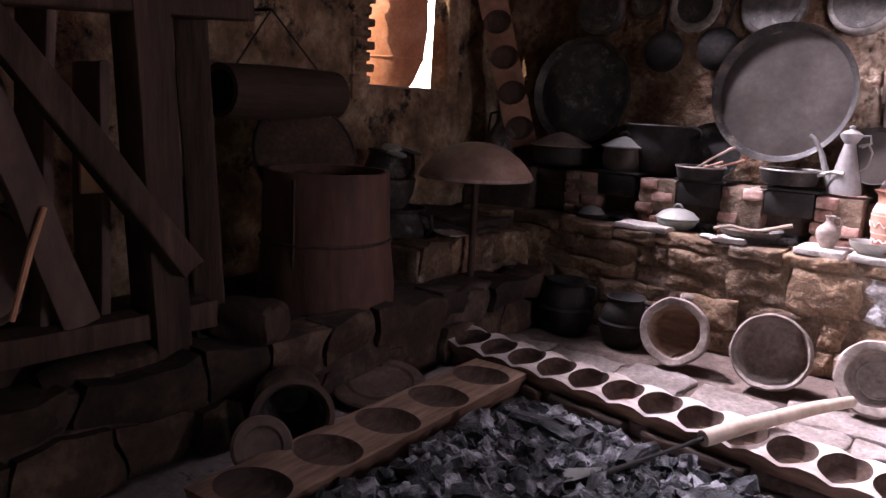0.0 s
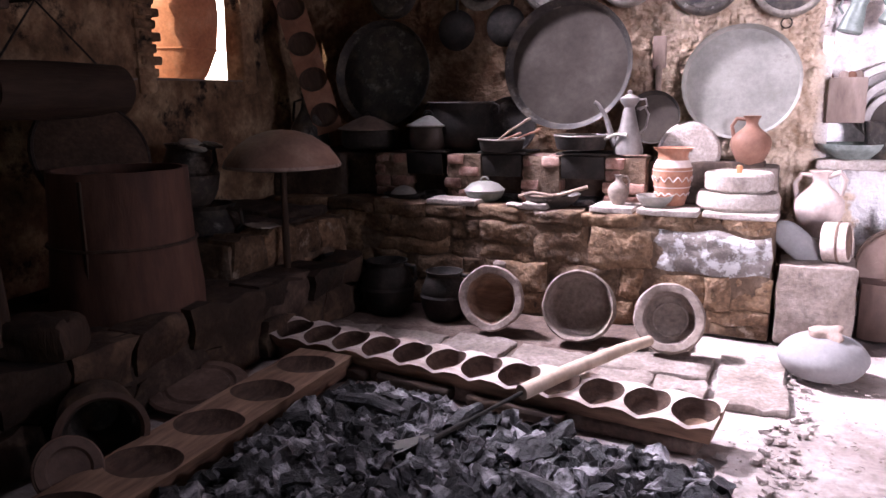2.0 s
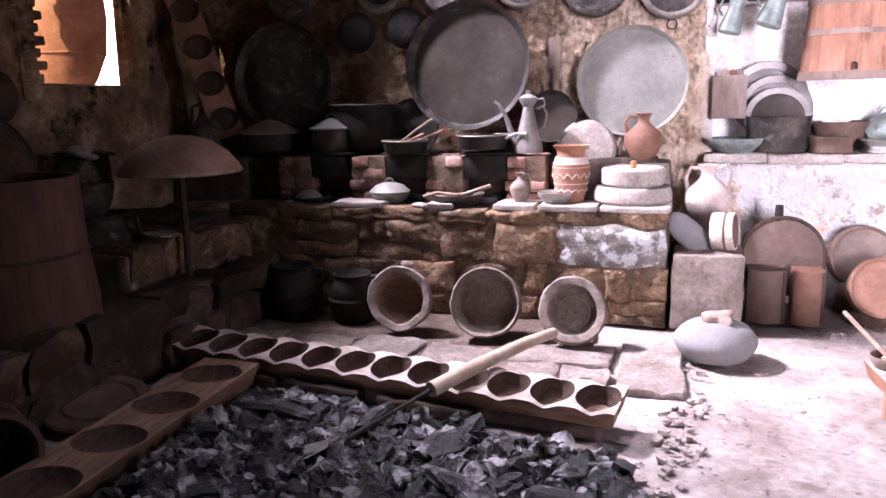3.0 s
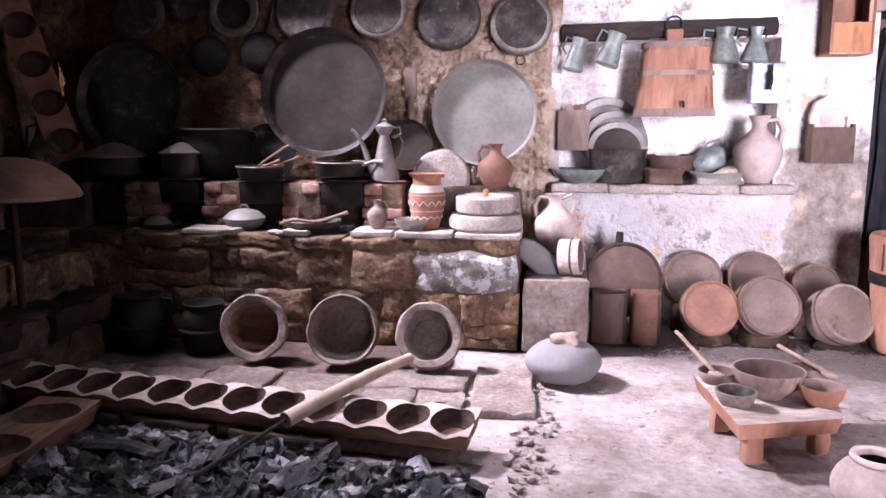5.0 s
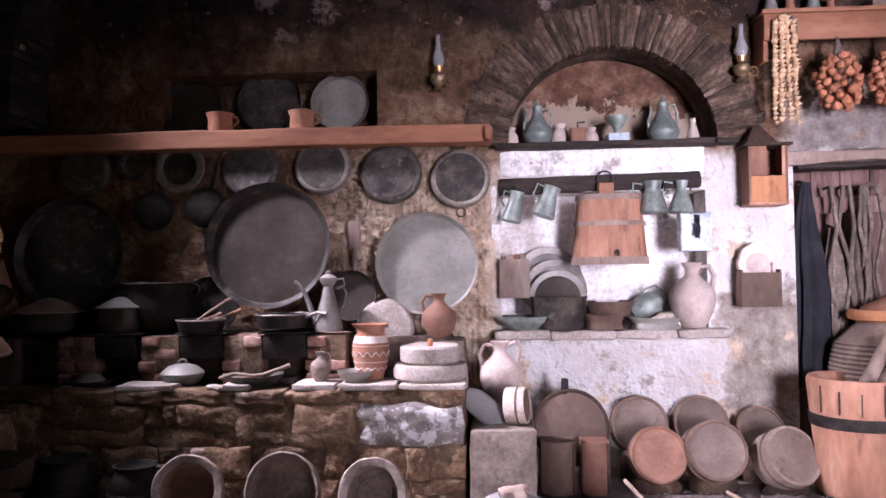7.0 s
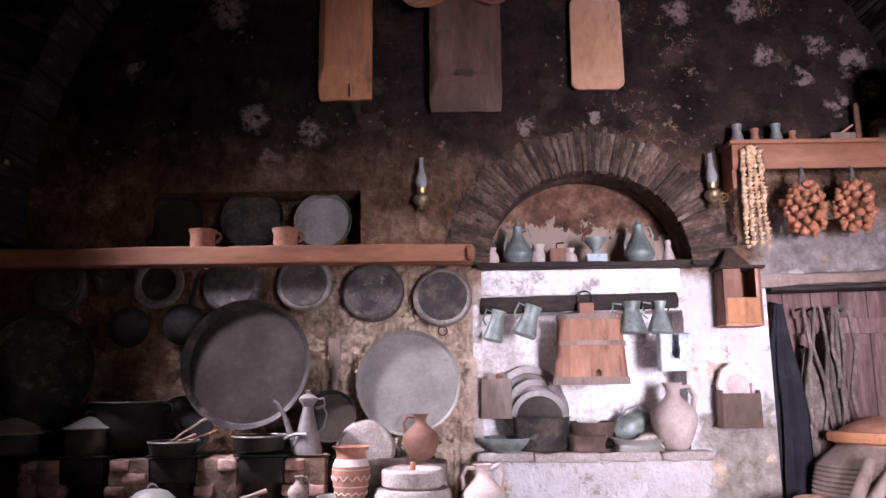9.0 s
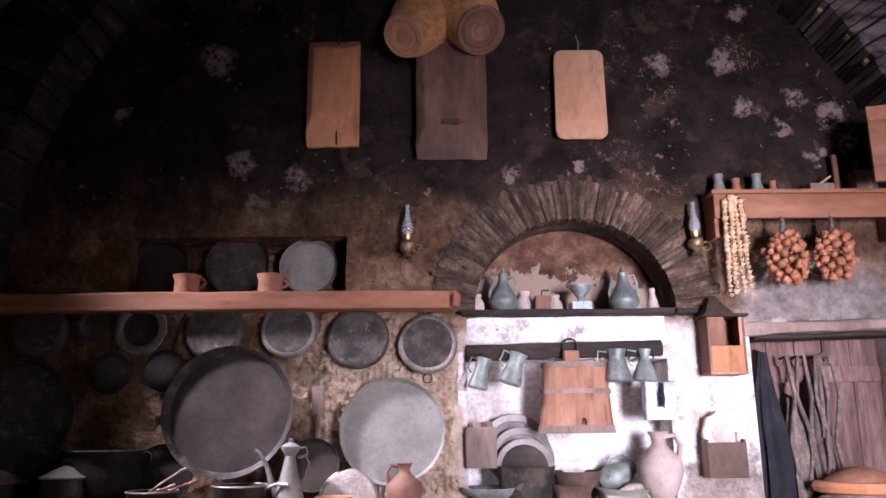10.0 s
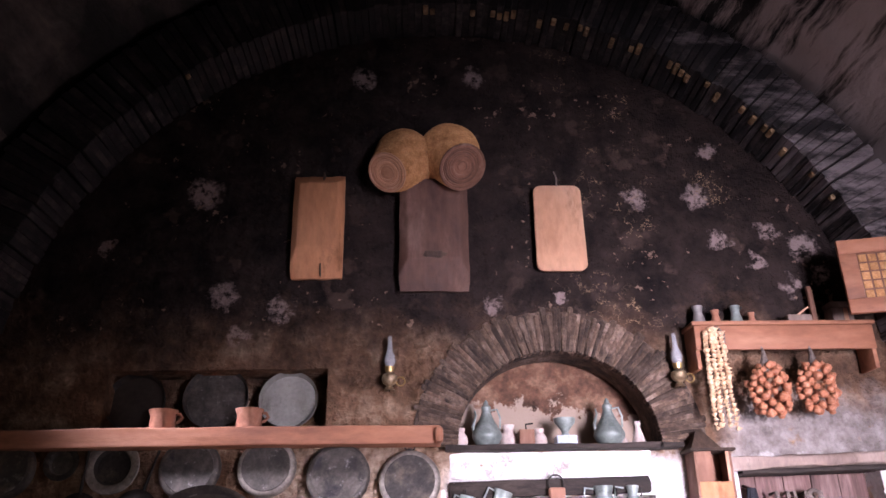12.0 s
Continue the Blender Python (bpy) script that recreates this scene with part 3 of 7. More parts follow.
def arc(c, r, a0, a1, n=12, plane="xz", squash=1.0):
    out = []
    for i in range(n + 1):
        a = radians(a0 + (a1 - a0) * i / n)
        p, q = r * math.cos(a), r * squash * math.sin(a)
        out.append(Vector(c) + (Vector((p, 0, q)) if plane == "xz" else Vector((p, q, 0)) if plane == "xy" else Vector((0, p, q))))
    return out


def rock(sx, sy, sz, seed, sub=2, rough=0.22):
    bm = bmesh.new()
    bmesh.ops.create_icosphere(bm, subdivisions=sub, radius=1)
    for v in bm.verts:
        p = v.co.copy()
        k = 1 + rough * noise.noise(p * 1.3 + Vector((seed * 7.3, seed * 1.7, 0)))
        p = Vector([math.copysign(abs(c) ** 0.75, c) for c in p]) * k
        v.co = Vector((p.x * sx / 2, p.y * sy / 2, p.z * sz / 2))
    return bm


def stone_block(w, d, h, seed, n=4):
    """A rough squared stone, its face towards -y at y = 0, base at z = 0, centred in x."""
    bm = bmesh.new()
    grid = []
    for j in range(n + 1):
        row = []
        for i in range(n + 1):
            u, v = i / n * 2 - 1, j / n * 2 - 1
            edge = max(abs(u), abs(v))
            bulge = 0.018 * (1 - edge ** 4)
            x, z = u * w / 2, (v + 1) * h / 2
            if edge == 1:
                x *= 0.985 - 0.03 * abs(u * v)
                z = h / 2 + (z - h / 2) * (0.985 - 0.05 * abs(u * v))
            nz = noise.noise((x * 5 + seed * 9.1, z * 5, seed))
            row.append(bm.verts.new((x + 0.015 * noise.noise((z * 6, seed, x * 6)), -bulge - 0.022 * nz, z + 0.015 * noise.noise((x * 6, seed * 2.0, z * 6)))))
        grid.append(row)
    for j in range(n):
        for i in range(n):
            bm.faces.new((grid[j][i], grid[j][i + 1], grid[j + 1][i + 1], grid[j + 1][i]))
    rim = grid[0] + [r[-1] for r in grid[1:]] + grid[-1][-2::-1] + [r[0] for r in grid[-2:0:-1]]
    back = [bm.verts.new((v.co.x * 0.97, d, v.co.z)) for v in rim]
    for i in range(len(rim)):
        k = (i + 1) % len(rim)
        bm.faces.new((rim[i], rim[k], back[k], back[i]))
    bm.faces.new(back)
    return bm


def sheet(name, nx, ny, fn, mat, skip=None, label="", category="", kind="structure"):
    """A relief surface: fn(u, v) gives its point; skip(u, v) leaves holes."""
    vs = [fn(i / nx, j / ny) for j in range(ny + 1) for i in range(nx + 1)]
    fs = [(j * (nx + 1) + i, j * (nx + 1) + i + 1, (j + 1) * (nx + 1) + i + 1, (j + 1) * (nx + 1) + i)
          for j in range(ny) for i in range(nx) if not (skip and skip((i + 0.5) / nx, (j + 0.5) / ny))]
    me = bpy.data.meshes.new(name)
    me.from_pydata(vs, [], fs)
    me.polygons.foreach_set("use_smooth", [True] * len(me.polygons))
    me.materials.append(mat)
    ob = new(name, me)
    return tagged(ob, label, category, "", kind)


# ---- the room ----
X0, X1, Y0, YW = -3.3, 4.14, -2.6, 5.0
AX, AZ, RIB_R, VAULT_R = 0.42, 2.35, 3.17, 3.72
N2 = noise.noise


def fbm(x, y, z, s):
    return N2((x * s, y * s, z * s)) + 0.5 * N2((x * s * 2.3, y * s * 2.3 + 7, z * s * 2.3)) + 0.25 * N2((x * s * 5.1 + 3, y * s * 5.1, z * s * 5.1))


# floor: one uneven lime floor
sheet("floor", 260, 280, lambda u, v: (X0 - 0.3 + u * (X1 - X0 + 0.9), Y0 - 0.2 + v * 8.6, 0.012 * fbm(u * 8.3, v * 8.6, 0, 1.6) + 0.004 * fbm(u * 8.3, v * 8.6, 4, 7) - 0.016),
      FLOORM, label="uneven trodden lime floor with grey dust and worn patches", category="floor")

# back wall, with its recesses, the arched recess and the door's opening
POTN, SINK, DOOR = (-1.92, -0.41, 2.31, 2.73), (0.42, 1.78, 0.94, 1.86), (2.35, 3.32, -0.1, 2.03)
ARC_C, ARC_R, ARC_Z = 1.17, 0.70, 2.19
xs = sorted(set([round(X0 - 0.3 + 0.023 * i, 4) for i in range(0, 340)] + [round(-0.80 + 0.0115 * i, 4) for i in range(107)] + [POTN[0], POTN[1], SINK[0], SINK[1], DOOR[0], DOOR[1]]))
zs = sorted(set([round(-0.1 + 0.023 * i, 4) for i in range(274)] + [round(1.0 + 0.0115 * i, 4) for i in range(100)] + [POTN[2], POTN[3], SINK[2], SINK[3], DOOR[3], ARC_Z]))


def open_at(x, z):
    for a, b, c, d in (POTN, SINK, DOOR):
        if a < x < b and c < z < d:
            return True
    return z > ARC_Z and (x - ARC_C) ** 2 + ((z - ARC_Z) / 0.93) ** 2 < ARC_R ** 2


def near_edge(x, z):
    return min(max(abs(x - (a + b) / 2) - (b - a) / 2, abs(z - (c + d) / 2) - (d - c) / 2) for a, b, c, d in (POTN, SINK, DOOR))


def nodule(x, z, cell=0.042):
    """Height of the pebbly lumps of the bare plaster."""
    best = 0.0
    for di in (-1, 0, 1):
        for dj in (-1, 0, 1):
            ci, cj = math.floor(x / cell) + di, math.floor(z / cell) + dj
            h = N2((ci * 3.17 + 0.3, cj * 5.31 + 0.7, 1.9))
            k = N2((ci * 4.73 + 0.1, cj * 2.89 + 0.4, 7.3))
            d = math.hypot(x - (ci + 0.5 + 0.6 * h) * cell, z - (cj + 0.5 + 0.6 * k) * cell) / (cell * (0.55 + 0.3 * h))
            best = max(best, (1 - d * d) * (0.022 + 0.016 * k))
    return best


wv = []
for z in zs:
    for x in xs:
        rough = 1.0 if x < 0.4 else 0.6
        if -0.75 < x < 0.42 and z < 2.1:
            rough = 1.9
        relief = rough * (0.02 * fbm(x, 0, z, 2.2) + 0.013 * fbm(x, 3, z, 11))
        if -0.8 < x < 0.42 and z < 2.15:
            relief += (0.02 * abs(N2((x * 11, 2, z * 11))) + nodule(x, z)) * min(1, (x + 0.8) * 4) * min(1.0, (0.46 - x) * 5)
        wv.append((x, YW - relief * min(1, max(0.0, near_edge(x, z)) * 12 + 0.15), z))
nxw = len(xs)
wf = [(j * nxw + i, j * nxw + i + 1, (j + 1) * nxw + i + 1, (j + 1) * nxw + i) for j in range(len(zs) - 1) for i in range(nxw - 1)
      if not open_at((xs[i] + xs[i + 1]) / 2, (zs[j] + zs[j + 1]) / 2)]
me = bpy.data.meshes.new("wall_north")
me.from_pydata(wv, [], wf)
me.polygons.foreach_set("use_smooth", [True] * len(me.polygons))
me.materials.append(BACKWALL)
wall_north = tagged(new("wall_north", me), "rough smoke-blackened plaster wall with lime wash round recesses", "wall", "", "structure")


def recess(name, x0, x1, z0, z1, depth, mat, label):
    """The lining of a recess: back, sides, base and top as real slabs."""
    e = thing(name, label, "recess", kind="structure")
    t, y0 = 0.06, YW + 0.004
    part("back", box(x1 - x0 + 2 * t, t, z1 - z0 + 2 * t, 0, pose((x0 + x1) / 2, YW + depth + t / 2, z0 - t), 0.012, 8), mat, e)
    for n, x in (("jamb", x0 - t / 2), ("jamb", x1 + t / 2)):
        part(n, box(t, depth, z1 - z0, 0, pose(x, y0 + depth / 2, z0)), mat, e)
    part("base", box(x1 - x0 + 2 * t, depth, t, 0, pose((x0 + x1) / 2, y0 + depth / 2, z0 - t)), mat, e)
    part("head", box(x1 - x0 + 2 * t, depth, t, 0, pose((x0 + x1) / 2, y0 + depth / 2, z1)), mat, e)
    return e


recess("wall_recess_1", *POTN, 0.3, BACKWALL, "sooty rectangular wall recess above the beam")
recess("wall_recess_2", *SINK, 0.3, PLASTER, "white lime-washed recess with flaking plaster")
recess("wall_recess_3", ARC_C - 0.72, ARC_C + 0.72, ARC_Z - 0.02, ARC_Z + 0.68, 0.33, ARCHBACK, "sooty arched recess with flaking brown plaster").location.y += 0.05
recess("wall_recess_4", *DOOR, 0.32, BACKWALL, "deep dark door opening")

b = stone_block(0.50, 0.1, 0.30, 3, 12)
b.transform(pose(-0.13, YW - 0.004, 2.325))
part("lintel_stone", b, BACKWALL, wall_north)

# arch of thin bricks over the recess
arch = thing("brick_arch", "sooty arch of thin bricks round the recess", "arch", kind="structure")
for i in range(84):
    a = math.pi * (i + 0.5 + 0.25 * rng.uniform(-1, 1)) / 84
    ln = 0.25 + 0.09 * rng.random()
    b = box(rng.uniform(0.024, 0.033), 0.10, ln, 0.008, Matrix(), 0.006, 2, i, 1)
    for v in b.verts:
        v.co.x *= 1 + 0.42 * v.co.z / ln
    b.transform(Matrix.Translation((ARC_C + 0.69 * math.cos(a), YW + 0.028 - 0.012 * rng.random(), ARC_Z + 0.645 * math.sin(a))) @ Matrix.Rotation(math.pi / 2 - a, 4, "Y"))
    part("brick", b, ARCHM, arch, smooth=False)

bm = bmesh.new()
rows_ = [[bm.verts.new((ARC_C + r_ * math.cos(math.pi * i / 48), YW - 0.014 + 0.004 * N2((i * 0.9, r_ * 9, 0)), ARC_Z + 0.935 * r_ * math.sin(math.pi * i / 48))) for i in range(49)] for r_ in (0.695, 0.76, 0.9, 1.0)]
rows_.insert(0, [bm.verts.new((v.co.x, YW + 0.33, v.co.z)) for v in rows_[0]])
for a_, b_ in zip(rows_, rows_[1:]):
    for i in range(48):
        bm.faces.new((a_[i], a_[i + 1], b_[i + 1], b_[i]))
part("arch_bed", bm, ARCHM, arch)

# large rib of the vault against the wall
rib = thing("vault_rib", "sooty brick rib where the vault meets the wall", "rib", kind="structure")
for i in range(186):
    a = math.pi * (i + 0.5) / 186
    b = box(0.0515 + 0.004 * rng.random(), 0.42, 0.46, 0.007, Matrix(), 0.004, 1, i, 1)
    for v in b.verts:
        v.co.x *= 1 + 0.14 * v.co.z / 0.46
    worn = rng.random() < (0.4 if 28 < i < 96 else 0.03)
    b.transform(Matrix.Translation((AX + (RIB_R + 0.03 * rng.random()) * math.cos(a), 4.80 - 0.022 * rng.random(), AZ + (RIB_R + 0.03 * rng.random()) * math.sin(a))) @ Matrix.Rotation(math.pi / 2 - a + rng.uniform(-0.02, 0.02), 4, "Y"))
    part("brick", b, SOOTRIB, rib, smooth=False)
    if worn:
        b = box(0.04, rng.uniform(0.05, 0.12), 0.035, 0.008, Matrix.Translation((AX + (RIB_R - 0.008) * math.cos(a), 4.62 + 0.1 * rng.random(), AZ + (RIB_R - 0.008) * math.sin(a))) @ Matrix.Rotation(math.pi / 2 - a, 4, "Y"), seg=1)
        part("brick_end", b, OCHREBRICK, rib, "bare ochre brick end", smooth=False)

# vault of rough courses, with a roof light in its west flank
HOLE_A = math.atan2(HOLE_EYE.z - AZ, HOLE_EYE.x - AX)
ROOF_A = math.atan2(ROOF_EYE.z - AZ, ROOF_EYE.x - AX)


def vault_pt(u, v):
    a = math.pi * u
    y = Y0 - 0.2 + v * 7.9
    course = 0.08 * (0.5 if (math.floor(u * 46) % 2) else 1) * N2((math.floor(u * 46) * 3.1, math.floor(y * 3.2), 0))
    r = VAULT_R + course + 0.02 * fbm(u * 12, y, 0, 1.5)
    return (AX + r * math.cos(a), y, AZ + r * math.sin(a))


def vault_hole(u, v):
    a, y = math.pi * u, Y0 - 0.2 + v * 7.9
    roof = abs((a - ROOF_A) * VAULT_R) < 0.45 and abs(y - ROOF_EYE.y) < 0.45
    return roof or (abs((a - HOLE_A) * VAULT_R) < 0.3 and abs(y - HOLE_EYE.y) < 0.3)


sheet("ceiling", 190, 120, vault_pt, SOOTVAULT, vault_hole, "soot-black barrel vault of rough stone courses", "ceiling")
# unseen shaft, added to cut the roof light's beam on the west side
shaft = thing("roof_light_shaft", "soot-black shaft added to narrow the roof light", "shaft", look(ROOF_EYE, ROOF_AIM), kind="structure")
for x, y, sx, sy in ((-0.5, 0, 0.1, 1.1), (0.5, 0, 0.1, 1.1), (0, -0.5, 0.9, 0.1), (0, 0.5, 0.9, 0.1)):
    part("side", box(sx, sy, 0.85, 0, pose(x, y, -0.1)), SOOTVAULT, shaft)

# unseen shaft added round the overhead fill lamp
fill_shaft = thing("smoke_hole_shaft", "soot-black shaft added round the vault fill light", "shaft", look(HOLE_EYE, HOLE_AIM), kind="structure")
for x, y, sx, sy in ((-0.34, 0, 0.1, 0.78), (0.34, 0, 0.1, 0.78), (0, -0.34, 0.58, 0.1), (0, 0.34, 0.58, 0.1)):
    part("side", box(sx, sy, 0.95, 0, pose(x, y, -0.2)), SOOTVAULT, fill_shaft)

# west wall with the window
WINY, WINZ = (3.42, 4.28), (1.46, 2.75)


def west_pt(u, v):
    y, z = Y0 + u * (YW + 0.1 - Y0), -0.1 + v * 2.75
    k = 0.3 if WINY[0] - 0.2 < y < WINY[1] + 0.2 and WINZ[0] - 0.2 < z < WINZ[1] + 0.2 else 1
    return (X0 + k * (0.035 * fbm(3, y, z, 2.0) + 0.012 * fbm(1, y, z, 9)), y, z)


sheet("wall_west", 220, 80, west_pt, LEFTWALL, lambda u, v: WINY[0] < Y0 + u * (YW + 0.1 - Y0) < WINY[1] and WINZ[0] < -0.1 + v * 2.75 < WINZ[1],
      "dark smoked plaster wall with patches of bare stone", "wall")
win = thing("window_1", "deep unglazed window opening in the smoked wall", "window", kind="structure")
for y, z, sy, sz in ((WINY[0] - 0.05, WINZ[0] - 0.1, 0.14, 1.45), (WINY[1] + 0.05, WINZ[0] - 0.1, 0.14, 1.45)):
    part("jamb", box(0.16, sy, sz, 0.02, pose(X0 - 0.06, y, z), 0.02, 4), LEFTWALL, win)
part("sill", box(0.85, WINY[1] - WINY[0] + 0.9, 0.1, 0.012, pose(X0 - 0.43, sum(WINY) / 2, WINZ[0] - 0.1), 0.012, 3), STONE, win)
for k in range(18):
    part("brick", box(0.2, 0.16, 0.05, 0.01, pose(X0 - 0.07, WINY[0] - 0.05 + (0.035 if k % 2 else 0.0) + rng.uniform(-.006, .006), WINZ[0] + 0.004 + 0.07 * k), 0.006, 2, k), LEFTWALL, win)
# east wall with an opening added for the fill lamp; south wall with the doorway
sheet("wall_east", 90, 40, lambda u, v: (X1 - 0.03 * fbm(1, u * 8, v * 3, 2), Y0 + u * 7.7, -0.1 + v * 2.75), LEFTWALL,
      lambda u, v: 2.1 < Y0 + u * 7.7 < 2.9 and 1.2 < -0.1 + v * 2.75 < 2.25, "smoked plaster wall with an opening added for fill light", "wall")
sheet("wall_south", 60, 60, lambda u, v: (X0 - 0.2 + u * 7.9, Y0 + 0.03 * fbm(u * 8, 1, v * 6, 2), -0.1 + v * 6.4), LEFTWALL,
      lambda u, v: 2.5 < X0 - 0.2 + u * 7.9 < 3.9 and -0.1 + v * 6.4 < 2.6, "smoked plaster wall with the entrance doorway", "wall")

# glowing panel added far outside the window in place of bright daylight
GLOW = bpy.data.materials.new("sunlit_outside")
GLOW.use_nodes = True
gn = GLOW.node_tree
ge = gn.nodes.new("ShaderNodeEmission")
ge.inputs["Color"].default_value, ge.inputs["Strength"].default_value = (1.0, 0.90, 0.82, 1), 7.0
gn.links.new(ge.outputs[0], gn.nodes["Material Output"].inputs["Surface"])
solo("backdrop", box(0.1, 9.0, 7.0, 0.0), GLOW, "glowing panel added for the daylight outside the window", "backdrop", pose(-8.0, 8.0, -1.0), kind="structure")

# ---- platform with the cooking hearths along the back wall ----
PZ, PF = 0.66, 4.22
platform = thing("cooking_platform", "rough stone cooking platform built against the sooty wall", "platform", kind="structure")
part("core", box(2.98, 0.75, PZ - 0.02, 0.02, pose(-1.30, PF + 0.002 + 0.375, 0), 0.012, 40), PJOINT, platform, "smeared earth mortar")
seed = 0
for (z0, z1), cut, first in (((0.0, 0.16), 0.34, None), ((0.16, 0.33), 0.28, None), ((0.33, 0.575), 0.42, 0.64), ((0.575, 0.66), 0.3, None)):
    x = 0.19
    while x > -2.75:
        w = first or cut * rng.uniform(0.4, 1.5)
        seed += 1
        h = z1 - z0
        pieces = [(z0, h)] if first or rng.random() < 0.7 or h < 0.12 else [(z0, h * 0.45), (z0 + h * 0.45, h * 0.55)]
        for zz, hh in pieces:
            b = stone_block(w + 0.004, 0.2, hh + 0.004, seed, 14)
            b.transform(pose(x - w / 2, PF + 0.014 * rng.uniform(-1, 1), zz + 0.002, 0, rng.uniform(-4, 4), 0))
            for v in b.verts:
                q = noise.noise_vector(Vector((v.co.x * 3.1, 0.3, v.co.z * 4.0))) + 0.5 * noise.noise_vector(Vector((v.co.x * 8, 2.3, v.co.z * 9)))
                k = min(1.0, max(0.0, (0.66 - v.co.z) / 0.1), max(0.0, v.co.z / 0.08))
                v.co.x += 0.03 * q.x * min(1.0, max(0.0, (0.19 - v.co.x) / 0.1))
                v.co.z += 0.035 * q.z * k
                v.co.y += 0.012 * q.y + 0.008 * N2((v.co.x * 24, 1, v.co.z * 24)) + 0.006 * N2((v.co.x * 55, 4, v.co.z * 55))
            part("stone", b, PAINTSTONE if first else MASON, platform, "pale stone with flaking white paint" if first else "")
            seed += 1
        first = None
        x -= w
# pale slabs along its edge
for x0, x1, dy in ((-0.18, 0.20, 0.32), (-0.54, -0.20, 0.3), (-0.81, -0.56, 0.28), (-1.22, -1.07, 0.16), (-1.86, -1.52, 0.2)):
    part("edge_slab", box(x1 - x0, dy, 0.036, 0.008, pose((x0 + x1) / 2, PF - 0.02 + dy / 2, PZ, 0, 0, rng.uniform(-2, 2)), 0.009, 3, x0), PALESTONE, platform)

# brick piers carrying the black iron grates, and the rear ledge
ledge = thing("rear_ledge", "sooty brick ledge behind the cooking fires", "ledge", kind="structure")
part("ledge_body", box(3.3, 0.36, 0.28, 0.02, pose(-1.55, YW - 0.17, PZ - 0.01), 0.02, 6), MORTAR, ledge)
for px in (-2.27, -1.73, -1.20, -0.67):
    pier = thing("brick_pier", "worn red brick pier between two cooking fires", "pier", pose(px, 4.66, PZ), "brick piers")
    z = 0.0
    for row in range(4):
        h = 0.076
        split = 0.5 if row % 2 else 0.38
        for k in (0, 1):
            w = 0.25 * (split if k == 0 else 1 - split) - 0.008
            x = -0.125 + (0 if k == 0 else 0.25 * split) + w / 2
            part("brick", box(w, 0.3, h - 0.01, 0.012, pose(x + rng.uniform(-.006, .006), rng.uniform(-.012, .012), z, 0, 0, rng.uniform(-4, 4)), 0.009, 3, seed=row + px), BRICK, pier)
        z += h
    part("mortar", box(0.238, 0.292, z - 0.01, 0.004, pose(0, 0.0, 0)), PJOINT, pier)
for gx, gw in ((-2.02, 0.26), (-1.465, 0.27), (-0.935, 0.27)):
    g = thing("iron_grate", "black iron plate over a cooking fire", "grate", pose(gx, 4.66, PZ), "iron grates")
    part("plate", box(gw + 0.06, 0.32, 0.014, 0.004, pose(0, 0, 0.305)), IRON, g)
    part("front_plate", box(gw, 0.012, 0.14, 0.003, pose(0, -0.135, 0.16, 6)), IRON, g)
    part("ash", rock(gw * 0.8, 0.2, 0.08, gx), COAL, g)

# low bench of rubble along the west wall
bench = thing("rubble_bench", "low dark rubble bench along the smoked wall", "bench", kind="structure")
part("core", box(1.12, 3.9, 0.36, 0.03, pose(-2.76, 1.7, 0), 0.04, 8), MORTAR, bench)
part("corner_core", box(0.75, 0.9, 0.62, 0.03, pose(-3.0, 4.25, 0), 0.04, 6), MORTAR, bench)
for z0, z1 in ((0.0, 0.2), (0.2, 0.39)):
    y = 0.0
    while y < 3.75:
        w = rng.uniform(0.25, 0.5)
        seed += 1
        b = stone_block(w - 0.012, 0.2, z1 - z0 - 0.01, seed)
        b.transform(pose(-2.17 + rng.uniform(-0.03, 0.03), y + w / 2, z0, 0, 0, 90))
        for v in b.verts:
            q = noise.noise_vector(Vector((9.1, v.co.y * 3.1, v.co.z * 4.0))) + 0.6 * noise.noise_vector(Vector((2.3, v.co.y * 8, v.co.z * 9)))
            v.co.x += 0.04 * q.x
            v.co.y += 0.06 * q.y
            v.co.z += 0.05 * q.z * min(1.0, v.co.z / 0.08)
        part("stone", b, SOOTSTONE, bench)
        y += w
for k in range(16):
    b = rock(rng.uniform(0.2, 0.4), rng.uniform(0.2, 0.35), rng.uniform(0.08, 0.16), k + 50)
    b.transform(pose(rng.uniform(-3.1, -2.25), rng.uniform(0.2, 3.4), 0.37))
    part("stone", b, SOOTSTONE, bench)
part("return_core", box(0.5, 1.25, 0.55, 0.02, pose(-2.72, 3.66, 0), 0.012, 12), PJOINT, bench, "smeared earth mortar")
for z0, z1 in ((0.0, 0.19), (0.19, 0.36), (0.36, 0.57)):
    y = 3.05
    while y < 4.2:
        w = rng.uniform(0.16, 0.38)
        seed += 1
        b = stone_block(w + 0.004, 0.2, z1 - z0 + 0.004, seed, 12)
        b.transform(pose(-2.475 + rng.uniform(-0.015, 0.015), y + w / 2, z0, 0, 0, 90))
        for v in b.verts:
            q = noise.noise_vector(Vector((4.1, v.co.y * 3.4, v.co.z * 4.0))) + 0.5 * noise.noise_vector(Vector((2.3, v.co.y * 9, v.co.z * 9)))
            v.co.x += 0.02 * q.x + 0.008 * N2((v.co.y * 24, 1, v.co.z * 24))
            v.co.y += 0.045 * q.y
            v.co.z += 0.05 * q.z * min(1.0, v.co.z / 0.08)
        part("stone", b, MASON, bench)
        y += w

